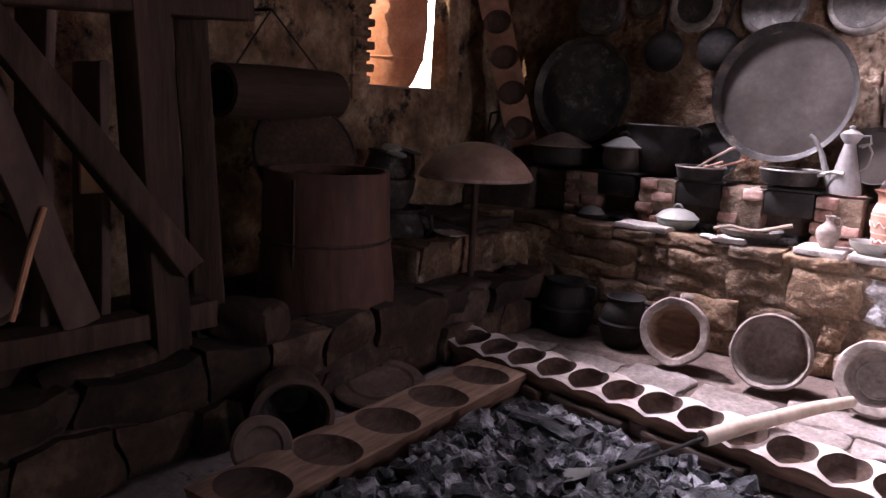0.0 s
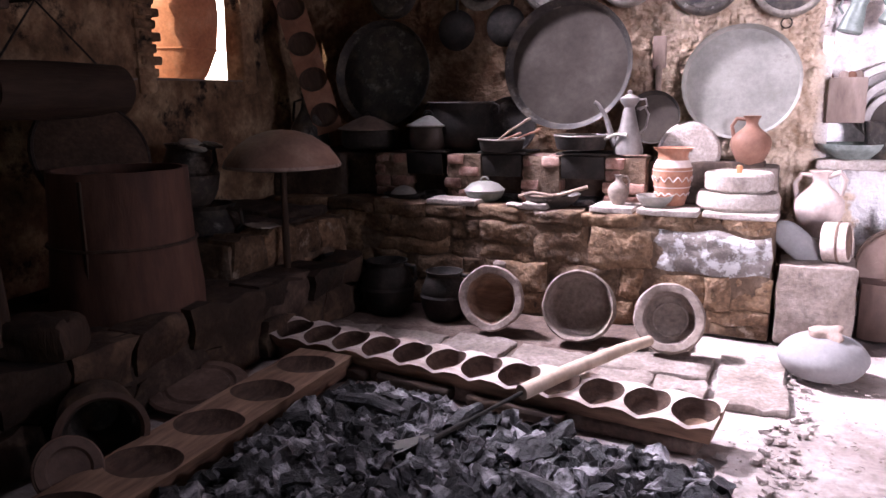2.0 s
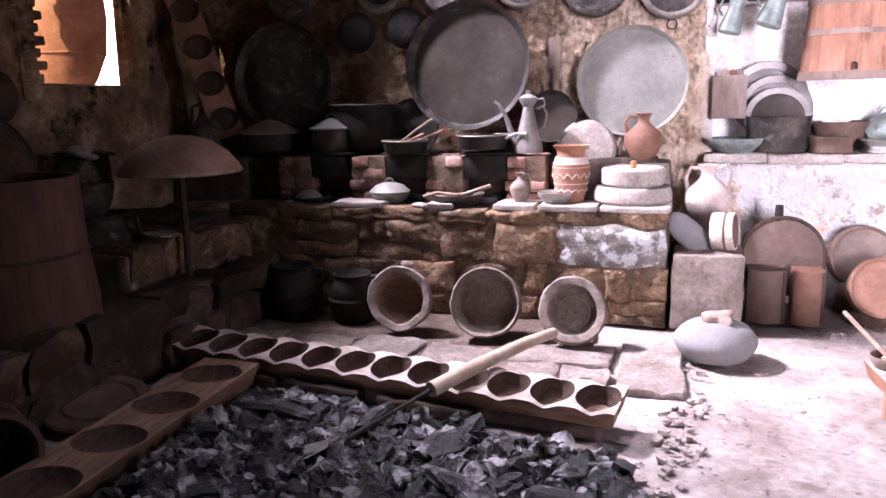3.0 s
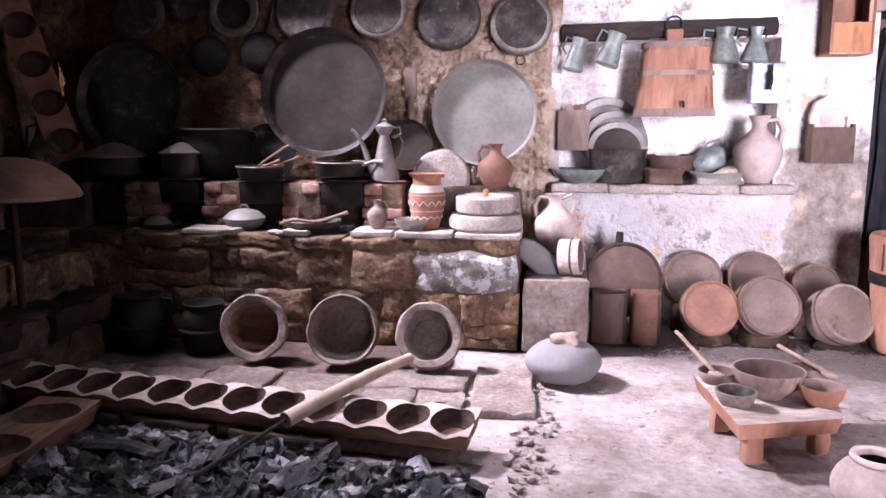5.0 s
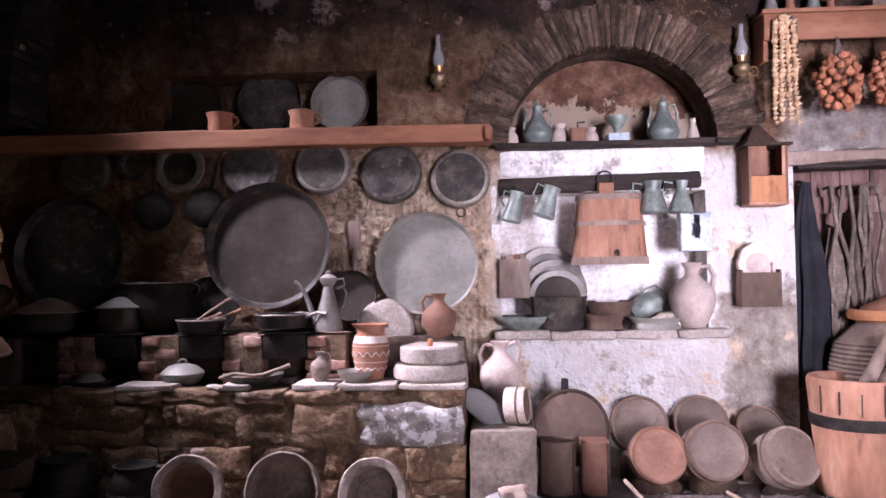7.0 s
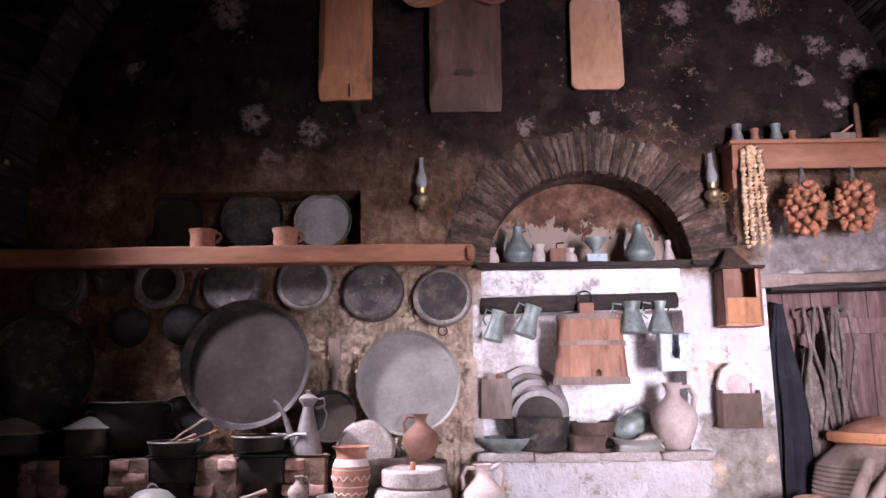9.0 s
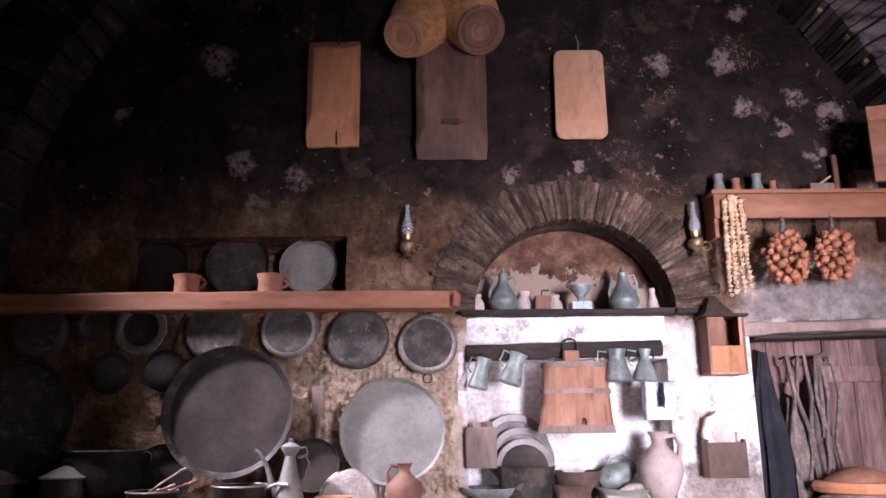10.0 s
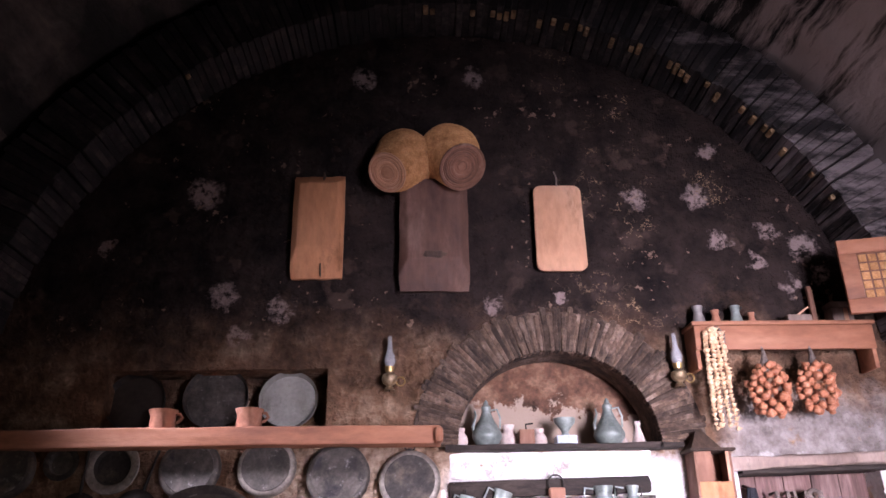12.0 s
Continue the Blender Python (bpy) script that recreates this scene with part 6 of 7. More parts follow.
part("back", box(0.25, 0.016, 0.30, 0.004, pose(0, 0.06, 0)), SIEVEW, ub)
for x in (-0.118, 0.118):
    part("side", box(0.016, 0.12, 0.24, 0.004, pose(x, -0.005, 0)), SIEVEW, ub)
part("base", box(0.25, 0.14, 0.016, 0.003), SIEVEW, ub)
fan = thing("scalloped_mould", "round scalloped pinkish wooden mould in the wall box", "mould", pose(2.075, 4.925, 1.36))
bm = bmesh.new()
outer = [(0.115 * (1 + 0.08 * abs(math.sin(4.5 * a_))) * math.cos(a_), 0.135 * (1 + 0.08 * abs(math.sin(4.5 * a_))) * math.sin(a_)) for a_ in (2 * math.pi * i / 54 for i in range(54))]
f_, k_ = ([bm.verts.new((x, y, z)) for x, z in outer] for y in (-0.025, 0.025))
bm.faces.new(f_), bm.faces.new(k_)
for i in range(54):
    bm.faces.new((f_[i], f_[(i + 1) % 54], k_[(i + 1) % 54], k_[i]))
part("disc", bm, PALECLAY, fan)
part("boss", tilted(lathe([(0, 0.05), (0.05, 0.045), (0.075, 0.024), (0.08, 0.02), (0, 0.02)], 24)), PALECLAY, fan)
for k in range(4):
    st = thing("small_stick", "small wooden stick standing in the wall box", "stick", pose(2.13 + 0.02 * k, 4.92, 1.11, 4, 8 - 5 * k, 0), "sticks in the wall box")
    part("shaft", tube([(0, 0, 0), (0, 0, 0.26)], 0.008, 7), GREYWOOD, st)

# ---- plank door with hanging clothes ----
door = thing("door_1", "closed plank door with faded dark red paint", "door", pose(2.835, 5.22, 0.0), kind="structure")
for k in range(5):
    part("plank", box(0.192, 0.045, 2.0, 0.006, pose(-0.39 + 0.195 * k, rng.uniform(-.004, .004), 0.0)), REDDOOR, door)
for z in (0.4, 1.7):
    part("ledge_board", box(0.95, 0.03, 0.11, 0.006, pose(0, -0.04, z)), REDDOOR, door)
lint = thing("door_lintel", "weathered grey timber lintel over the door", "lintel", pose(2.9, 4.97, 2.0), kind="structure")
part("timber", box(1.25, 0.12, 0.08, 0.015, pose(0, 0, 0.02, 0, -1.5, 0), 0.02, 8), GREYWOOD, lint)
# near-black board put in for the shade under the lintel
part("shadow_board", box(1.1, 0.2, 0.03, 0.01, pose(0, 0.05, -0.015, 0, -1.5, 0), 0.01, 6), DARKWOODX, lint)


def cloth_hang(name, x, y, ztop, zlow, w, mat, label, folds=5, seed=0):
    p = thing(name, label, "clothing", pose(x, y, 0))
    bm = bmesh.new()
    nz_, na = 26, 40
    rows = []
    for j in range(nz_ + 1):
        s = j / nz_
        z = ztop + (zlow - ztop) * s
        ww = w * (0.22 + 0.5 * min(1, s * 2.2) + 0.28 * s)
        row = []
        for i in range(na):
            a_ = 2 * math.pi * i / na
            k = 1 + (0.12 + 0.2 * s) * math.sin(folds * a_ + seed + 1.5 * N2((s * 2, seed, 0)))
            row.append(bm.verts.new((ww / 2 * k * math.cos(a_) + 0.03 * N2((s * 3, seed, 1)), 0.3 * ww * k * math.sin(a_), z + 0.03 * s * N2((a_ * 2, seed, 2)))))
        rows.append(row)
    for a_, b_ in zip(rows, rows[1:]):
        for i in range(na):
            bm.faces.new((a_[i], a_[(i + 1) % na], b_[(i + 1) % na], b_[i]))
    bm.faces.new(rows[0]), bm.faces.new(rows[-1][::-1])
    part("cloth", bm, mat, p)
    part("peg", tube([(0, 0.16, ztop + 0.03), (0, 0, ztop - 0.01)], 0.012, 7), DARKWOOD, p)
    return p


cloth_hang("black_cloak", 2.455, 5.07, 1.90, 0.55, 0.26, CLOTH, "long black woollen cloak hanging on the door", 9, 1)
cloth_hang("striped_sack", 2.63, 5.08, 1.60, 0.88, 0.20, ROPE, "brown leather sack hanging on the door", 7, 2)
cloth_hang("striped_sack", 2.78, 5.08, 1.72, 0.98, 0.17, ROPE, "dark brown folded strap bundle hanging on door", 8, 3)
for k, (x, dx) in enumerate(((2.60, 0.03), (2.68, -0.04), (2.72, 0.02), (2.80, -0.03), (2.83, 0.02), (2.90, 0.03))):
    rp = thing("leather_strap", "dark leather strap hanging on the door", "strap", pose(x, 5.03, 0), "straps on the door")
    part("strap", tube([(0, 0.1, 1.86), (0, 0, 1.87), (dx, -0.01, 1.6), (-dx, -0.015, 1.3), (dx * 0.5, -0.01, 1.0)], [0.012, 0.013, 0.014, 0.016, 0.012], 7), ROPE, rp)
rp = thing("rope_coil", "pale rope looped over a door peg", "rope", pose(2.85, 5.02, 1.83))
part("loop", tube(arc((0, 0, 0), 0.045, -20, 200, 12) + [Vector((-0.045, 0, -0.3)), Vector((-0.05, 0.01, -0.5))], 0.016, 8), ROPE, rp)
part("peg", tube([(0, 0.14, 0.0), (0, -0.02, 0.02)], 0.014, 7), DARKWOOD, rp)


# ---- pots and tools on the cooking platform ----
GT = PZ + 0.32


def lid_pot(x, y, z, r, h, lidh, label, mat=IRON, lidmat=GREYWOOD):
    p = thing("lidded_pot", label, "pot", pose(x, y, z), "lidded pots on the fires")
    part("body", lathe([(0, 0), (r * 0.8, 0), (r * 0.95, h * 0.15), (r, h * 0.55), (r * 0.94, h * 0.95), (r, h), (r * 0.9, h), (r * 0.88, h * 0.5), (0, h * 0.1)], 36, 0.01, x), mat, p)
    l = part("lid", lathe([(r * 0.98, h - 0.002), (r * 1.10, h), (r * 1.11, h + 0.008), (r * 0.95, h + lidh * 0.22), (r * 0.55, h + lidh * 0.62), (r * 0.22, h + lidh * 0.88), (r * 0.1, h + lidh * 0.95), (0, h + lidh * 0.96)], 40, 0.012, x), lidmat, p, "dusty lid with a flat rim")
    part("knob", tube(arc((0, 0, h + lidh * 0.9), 0.035, 0, 180, 8), 0.008, 7), IRON, l)
    return p


lid_pot(-2.51, 4.62, GT, 0.195, 0.13, 0.10, "wide black iron pot with dusty domed lid", IRON, GREYWOOD)
lid_pot(-2.035, 4.62, GT, 0.135, 0.155, 0.075, "small grey iron pot with pale tin lid", TRAY, TIN)


def fry_pan(x, y, z, r, h, label, ang, ln=0.2):
    p = thing("frying_pan", label, "pan", pose(x, y, z, 0, 0, ang), "open pans on the fires")
    part("body", lathe([(0, 0), (r * 0.86, 0), (r * 0.9, h * 0.1), (r, h), (r * 0.965, h), (r * 0.86, h * 0.2), (0, 0.008)], 36, 0.01), IRON, p)
    part("rim", ring(r, 0.006, 36, pose(0, 0, h)), PANR, p)
    part("handle", tube([(r * 0.97, 0, h * 0.8), (r + ln * 0.5, 0, h + 0.01), (r + ln, 0, h + 0.005)], [0.012, 0.01, 0.014], 8), TIN, p)
    return p


fry_pan(-1.49, 4.58, GT, 0.15, 0.075, "deep black pan with wooden spoons on the fire", 40, 0.0)
fry_pan(-0.965, 4.58, GT + 0.02, 0.165, 0.085, "black frying pan with pale rim and handle", -12, 0.14)
for k, (a_, b_) in enumerate((((-1.52, 4.5, GT + 0.05), (-1.31, 4.56, GT + 0.20)), ((-1.56, 4.5, GT + 0.02), (-1.36, 4.52, GT + 0.11)), ((-1.42, 4.6, GT + 0.06), (-1.24, 4.54, GT + 0.13)))):
    sp = thing("wooden_spoon", "pale wooden spoon resting across the pan", "spoon", Matrix(), "spoons in the pan")
    a_, b_ = Vector(a_), Vector(b_)
    part("handle", tube([a_, a_.lerp(b_, 0.5) + Vector((0, 0, 0.006)), b_], [0.006, 0.0065, 0.008], 7), SPOONWOOD if k == 0 else BROWNWOOD, sp)
    bl = rock(0.055, 0.032, 0.02, k, 2, 0.05)
    bl.transform(Matrix.Translation(b_) @ pose(0, 0, 0, 0, -25, 20))
    part("bowl", bl, SPOONWOOD if k == 0 else BROWNWOOD, sp)
ew = thing("tall_ewer", "tall conical pale metal ewer with thin spout", "ewer", pose(-0.675, 4.60, GT - 0.006))
part("body", lathe([(0, 0), (0.088, 0), (0.09, 0.02), (0.034, 0.26), (0.03, 0.28), (0.056, 0.32), (0.058, 0.335), (0.04, 0.34), (0, 0.345)], 32), EWER, ew)
part("lid", lathe([(0.058, 0.336), (0.03, 0.352), (0.012, 0.36), (0.016, 0.378), (0, 0.385)], 24), EWER, ew)
part("spout", tube([(-0.075, 0, 0.04), (-0.11, 0, 0.13), (-0.145, 0, 0.23), (-0.19, 0, 0.30), (-0.215, 0, 0.315)], [0.024, 0.019, 0.014, 0.011, 0.012], 9), EWER, ew)
part("handle", tube([(0.045, 0, 0.27), (0.09, 0, 0.285), (0.115, 0, 0.24), (0.10, 0, 0.16), (0.06, 0, 0.12)], 0.007, 8), EWER, ew)
part("upper_loop", tube([(0.05, 0, 0.325), (0.095, 0, 0.33), (0.105, 0, 0.29), (0.06, 0, 0.265)], 0.006, 8), EWER, ew)
rs = thing("round_stone", "large pale round grindstone leaning behind the jar", "stone", pose(-0.33, 4.73, 0.985, 74, 0, 12))
part("disc", lathe([(0, 0.06), (0.10, 0.058), (0.16, 0.045), (0.185, 0.01), (0.185, -0.03), (0, -0.035)], 40, 0.02), PALESTONE, rs)
part("hole", lathe([(0, 0.063), (0.012, 0.062), (0.014, 0.058)], 12), STONE, rs)
clay_jug("terracotta_jug", 0.015, 4.72, PZ + 0.25, 0.112, 0.29, DULLRED, "small round terracotta jug with a loop handle", -1)
solo("jug_block", box(0.36, 0.28, 0.25, 0.02, Matrix(), 0.015, 4), STONE, "dark squared stone under the small jug", "stone", pose(0.0, 4.78, PZ - 0.004))
# painted jar
jar = thing("painted_jar", "terracotta jar painted with pale zigzag bands", "jar", pose(-0.385, 4.45, PZ + 0.01) @ Matrix.Diagonal((0.95, 0.95, 1.1, 1)))
JP = [(0, 0), (0.066, 0), (0.074, 0.012), (0.1, 0.09), (0.117, 0.17), (0.115, 0.215), (0.098, 0.25), (0.088, 0.275), (0.092, 0.30), (0.118, 0.325), (0.11, 0.325), (0.082, 0.297), (0.08, 0.27), (0.1, 0.21), (0, 0.1)]
part("body", lathe(JP, 40, 0.008), TERRA, jar)


def radius_at(prof, z):
    for (r0, z0), (r1, z1) in zip(prof, prof[1:]):
        if z0 <= z <= z1 and z1 > z0:
            return r0 + (r1 - r0) * (z - z0) / (z1 - z0)
    return 0.1


for z0, z1 in ((0.225, 0.262), (0.118, 0.124), (0.206, 0.211)):
    part("painted_band", lathe([(radius_at(JP, z0) + 0.0035, z0), (radius_at(JP, (z0 + z1) / 2) + 0.0035, (z0 + z1) / 2), (radius_at(JP, z1) + 0.0035, z1)], 40), PALECLAY, jar, "pale painted band")
for z0, amp in ((0.165, 0.009), (0.085, 0.005)):
    n_ = 96
    part("zigzag", tube([((radius_at(JP, z0 + amp * math.asin(math.sin(i * 0.9)) ) + 0.002) * math.cos(2 * math.pi * i / n_), (radius_at(JP, z0) + 0.002) * math.sin(2 * math.pi * i / n_), z0 + amp * math.asin(math.sin(i * 0.9))) for i in range(n_ + 1)], 0.0035, 5, False), PALECLAY, jar, "pale painted zigzag")
# quern of two stones
q = thing("hand_quern", "pale stone hand quern of two round stones", "quern", pose(-0.02, 4.43, PZ + 0.036))
part("lower_stone", lathe([(0, 0), (0.20, 0), (0.222, 0.02), (0.225, 0.06), (0.21, 0.095), (0, 0.10)], 44, 0.035, 2), PALESTONE, q, "rough pinkish lower stone")
part("upper_stone", lathe([(0, 0.10), (0.165, 0.10), (0.182, 0.115), (0.184, 0.19), (0.172, 0.203), (0.05, 0.2), (0.03, 0.185), (0, 0.185)], 44, 0.02, 5), PALESTONE, q)
part("peg", lathe([(0.016, 0.18), (0.016, 0.235), (0.01, 0.24), (0, 0.24)], 12), LIGHTWOOD, q)
# small things along the edge
pt = thing("lidded_dish", "pale enamelled lidded pot on the platform edge", "pot", pose(-1.545, 4.42, PZ))
part("body", lathe([(0, 0), (0.06, 0), (0.105, 0.03), (0.128, 0.07), (0.12, 0.08), (0, 0.075)], 32, 0.01), GREENM, pt)
l = part("lid", lathe([(0.128, 0.075), (0.132, 0.082), (0.09, 0.12), (0.045, 0.135), (0, 0.138)], 32, 0.01), TIN, pt, "pale shiny lid")
part("knob", tube(arc((0, 0, 0.135), 0.028, 0, 180, 8), 0.007, 7), TIN, l)
pl = bowl("shallow_pan", -1.095, 4.40, PZ, 0.18, 0.075, PANM, "shallow dark pan with a wooden spoon", "", 0.6, 0.01)
sp = thing("wooden_spoon", "pale wooden spoon lying in the shallow pan", "spoon", Matrix(), "spoons in the pan")
part("handle", tube([(-1.22, 4.36, PZ + 0.05), (-1.02, 4.34, PZ + 0.08), (-0.86, 4.36, PZ + 0.13)], [0.013, 0.010, 0.013], 8), SPOONWOOD, sp)
sp = thing("wooden_spoon", "pale curved wooden spoon lying on pan rim", "spoon", Matrix(), "spoons in the pan")
part("handle", tube([(-1.28, 4.33, PZ + 0.06), (-1.18, 4.30, PZ + 0.09), (-1.06, 4.31, PZ + 0.075)], [0.012, 0.011, 0.008], 8), SPOONWOOD, sp)
clay_jug("small_clay_jug", -0.675, 4.36, PZ + 0.034, 0.062, 0.175, STONE, "small grey clay jug on the edge slab", 1)
bowl("tin_cup", -0.46, 4.33, PZ + 0.036, 0.105, 0.065, TIN, "small shallow tin cup on the edge slab", "", 0.55, 0.008)
lid = thing("tin_dish", "small covered tin dish lying on the platform", "dish", pose(-2.13, 4.42, PZ))
part("dish", lathe([(0, 0.01), (0.1, 0.012), (0.135, 0.03), (0.14, 0.04), (0.13, 0.035), (0.1, 0.0), (0, 0.0)], 30), PANB, lid)
part("top", lathe([(0.09, 0.035), (0.06, 0.07), (0.02, 0.085), (0, 0.086)], 26), TIN, lid)
for x, y in ((-1.27, 4.27), (-1.24, 4.24), (-1.20, 4.26), (-1.31, 4.30), (-2.2, 4.28)):
    solo("stone_chip", rock(rng.uniform(.05, .09), rng.uniform(.04, .07), 0.03, x * 9 + y), PALESTONE, "pale broken stone chip on the platform edge", "stone chip", pose(x, y, PZ + 0.012, 0, 0, rng.uniform(0, 90)), "stone chips")

# ---- corner: standing board, flask, convex baking dome on its stand, dark pots ----
up_ = Vector((-0.30, -0.02, 0.95)).normalized()
out_ = Vector((0.50, -0.85, 0.14))
out_ = (out_ - up_ * out_.dot(up_)).normalized()
cb = thing("standing_board", "dark narrow dough board with round hollows in corner", "dough board",
           Matrix.Translation((-3.02, 4.60, 1.70)) @ Matrix((up_, out_.cross(up_), out_)).transposed().to_4x4())
body, cups = hollow_board(1.30, 0.205, 0.07, [(-0.52 + 0.26 * i, 0.085) for i in range(5)], 0.085, 0.05, 0.012)
part("body", body, BROWNWOOD, cb).data.materials.append(BROWNWOOD)
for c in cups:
    part("hollow", c, SHADEHOLLOW, cb)
solo("corner_block", box(0.62, 0.5, 0.96, 0.03, Matrix(), 0.03, 5), MORTAR, "sooty masonry block in the corner", "masonry", pose(-3.0, 4.78, -0.01), kind="structure")
fl = thing("corner_flask", "dark long-necked metal flask on the corner ledge", "flask", pose(-2.98, 4.58, 0.945))
part("body", lathe([(0, 0), (0.13, 0), (0.15, 0.06), (0.13, 0.18), (0.06, 0.30), (0.04, 0.38), (0.055, 0.42), (0.03, 0.46), (0, 0.47)], 30), PANB, fl)
part("handle", tube([(-0.05, 0, 0.38), (-0.12, 0, 0.36), (-0.14, 0, 0.22)], 0.01, 8), PANB, fl)
saj = thing("baking_dome", "wide rusty convex baking dome on iron stand", "baking dome", pose(-2.40, 3.45, 0.012) @ Matrix.Diagonal((0.80, 0.80, 1.085, 1)))
part("dome", lathe([(0.40, 0.865), (0.415, 0.872), (0.40, 0.90), (0.33, 0.965), (0.22, 1.02), (0.1, 1.048), (0, 1.055)], 56, 0.01), DUSTIRON, saj, "dusty brown metal dome")
part("rim", ring(0.408, 0.010, 56, pose(0, 0, 0.87)), GREYWOOD, saj)
part("underside", lathe([(0.40, 0.864), (0.3, 0.85), (0, 0.84)], 40), IRON, saj)
part("post", tube([(0.04, -0.05, 0.0), (0.02, -0.03, 0.45), (0, 0, 0.85)], [0.03, 0.026, 0.024], 10), DARKWOOD, saj)
for a_ in (0, 120, 240):
    part("foot", tube([(0.04, -0.05, 0.12), (0.04 + 0.14 * math.cos(radians(a_)), -0.05 + 0.14 * math.sin(radians(a_)), 0.004)], 0.014, 7), IRON, saj)
for x, y, z, r, h, lb in ((-2.95, 3.30, 0.72, 0.17, 0.36, "dark ribbed clay pot on the bench"), (-2.93, 3.38, 0.36, 0.24, 0.36, "large dark clay pot on the bench"), (-2.0, 3.93, 0.0, 0.17, 0.34, "dark round clay jar below the platform"), (-1.62, 3.95, 0.0, 0.15, 0.30, "soot-dark round clay jar below the platform"), (-2.35, 3.95, 0.0, 0.17, 0.34, "black round clay jar below the platform")):
    p = thing("dark_pot", lb, "pot", pose(x, y, z), "dark pots")
    part("body", lathe([(0, 0), (r * 0.6, 0), (r * 0.78, h * 0.1), (r * 0.92, h * 0.25), (r, h * 0.5), (r * 0.93, h * 0.55), (r * 0.95, h * 0.62), (r * 0.75, h * 0.85), (r * 0.7, h * 0.92), (r * 0.78, h), (r * 0.7, h), (r * 0.62, h * 0.9), (0, h * 0.7)], 32, 0.02, x), PANB if z > 0.3 else IRON, p)
    part("handle", tube([(r * 0.7, 0, h * 0.95), (r * 1.1, 0, h * 0.92), (r * 1.15, 0, h * 0.7), (r * 0.92, 0, h * 0.55)], 0.014, 7), IRON, p)
for x, y, z, rx in ((-2.86, 3.22, 1.09, 20), (-2.80, 3.34, 1.07, -15), (-2.78, 3.18, 1.06, 5)):
    solo("pale_spoon_bowl", rock(0.12, 0.07, 0.03, x * 7 + y, 2, 0.3), TIN, "small pale tin scoop lying on dark pot", "scoop", pose(x, y, z, rx, 10, 30), "tin scoops")
solo("paper_scrap", box(0.24, 0.14, 0.006, 0.002, Matrix(), 0.012, 4), PAPER, "pale scrap lying on the corner ledge", "scrap", pose(-2.55, 3.42, 0.60, 0, 0, -20))
solo("scrap_ledge", box(0.6, 0.5, 0.59, 0.03, Matrix(), 0.04, 5), MORTAR, "dark rubble ledge in the corner", "masonry", pose(-2.86, 3.72, -0.004), kind="structure")

# jar in the window
wj = thing("window_jar", "tall terracotta storage jar standing in the window", "jar", pose(-3.60, 3.95, WINZ[0] - 0.004))
part("body", lathe([(0, 0), (0.17, 0), (0.20, 0.04), (0.265, 0.2), (0.29, 0.42), (0.28, 0.6), (0.22, 0.82), (0.16, 0.92), (0.18, 1.0), (0.15, 1.0), (0.13, 0.92), (0, 0.8)], 48, 0.012), SUNTERRA, wj)
for z in (0.2, 0.6):
    part("band", ring(0.265 if z == 0.2 else 0.28, 0.008, 48, pose(0, 0, z)), SUNTERRA, wj)

# ---- west side: hanging tube, tall cylinder, old timber frame, vessels on the floor ----
lg = thing("hanging_cylinder", "dark hollow wooden cylinder hung on the wall", "beehive", pose(-2.93, 2.43, 1.375, 90, 0, 4))
part("shell", lathe([(0.105, 0.0), (0.13, 0.0), (0.135, 0.3), (0.135, 0.5), (0.128, 0.78), (0.10, 0.78), (0.108, 0.4), (0.105, 0.0)], 32, 0.04, 3), DARKWOOD, lg)
lg.children[0].matrix_local = pose(0, 0, -0.39)
part("wire", tube([(0.02, 0.13, -0.25), (-0.12, 0.42, -0.05), (0.02, 0.13, 0.3)], 0.006, 6), IRON, lg)
part("wire", tube([(-0.12, 0.42, -0.05), (-0.3, 0.42, -0.05)], 0.008, 6), IRON, lg)
tb = thing("bark_cylinder", "tall dark reddish wooden cylinder on the bench", "barrel", pose(-2.56, 2.42, 0.36))
part("shell", lathe([(0.0, 0.0), (0.345, 0.0), (0.34, 0.1), (0.315, 0.35), (0.305, 0.66), (0.28, 0.66), (0.28, 0.3), (0, 0.25)], 40, 0.03, 1), TUBWOOD, tb)
part("seam", box(0.02, 0.012, 0.6, 0.004, pose(0.1, -0.305, 0.03)), DARKWOOD, tb)
part("hoop", ring(0.324, 0.008, 44, pose(0, 0, 0.33)), DARKWOOD, tb)
back_lid = thing("wooden_disc", "dark round wooden disc leaning behind the cylinder", "disc", pose(-2.86, 2.55, 1.06, 70, 0, 75))
part("disc", lathe([(0, 0.02), (0.28, 0.015), (0.30, 0.0), (0.28, -0.012), (0, -0.012)], 36), DARKWOOD, back_lid)
part("rim", ring(0.285, 0.012, 40, pose(0, 0, 0.008)), DARKWOODX, back_lid)
solo("dark_shoe_block", box(0.3, 0.22, 0.16, 0.04, Matrix(), 0.03, 3), DARKWOOD, "dark squared wooden block on the bench", "block", pose(-2.3, 1.75, 0.36, 0, 0, 20))
fr = thing("timber_frame", "old smoke-dark timber frame with diagonal brace", "frame", pose(0, 0, 0))


def timber(a_, b_, w, d, name="timber"):
    a_, b_ = Vector(a_), Vector(b_)
    bm = box(w, d, (b_ - a_).length, 0.012, Matrix(), 0.012, 3, a_.x + b_.z)
    bm.transform(Matrix.Translation(a_) @ (b_ - a_).to_track_quat("Z", "Y").to_matrix().to_4x4())
    part(name, bm, DARKWOOD if name != "plank" else UMBER, fr)


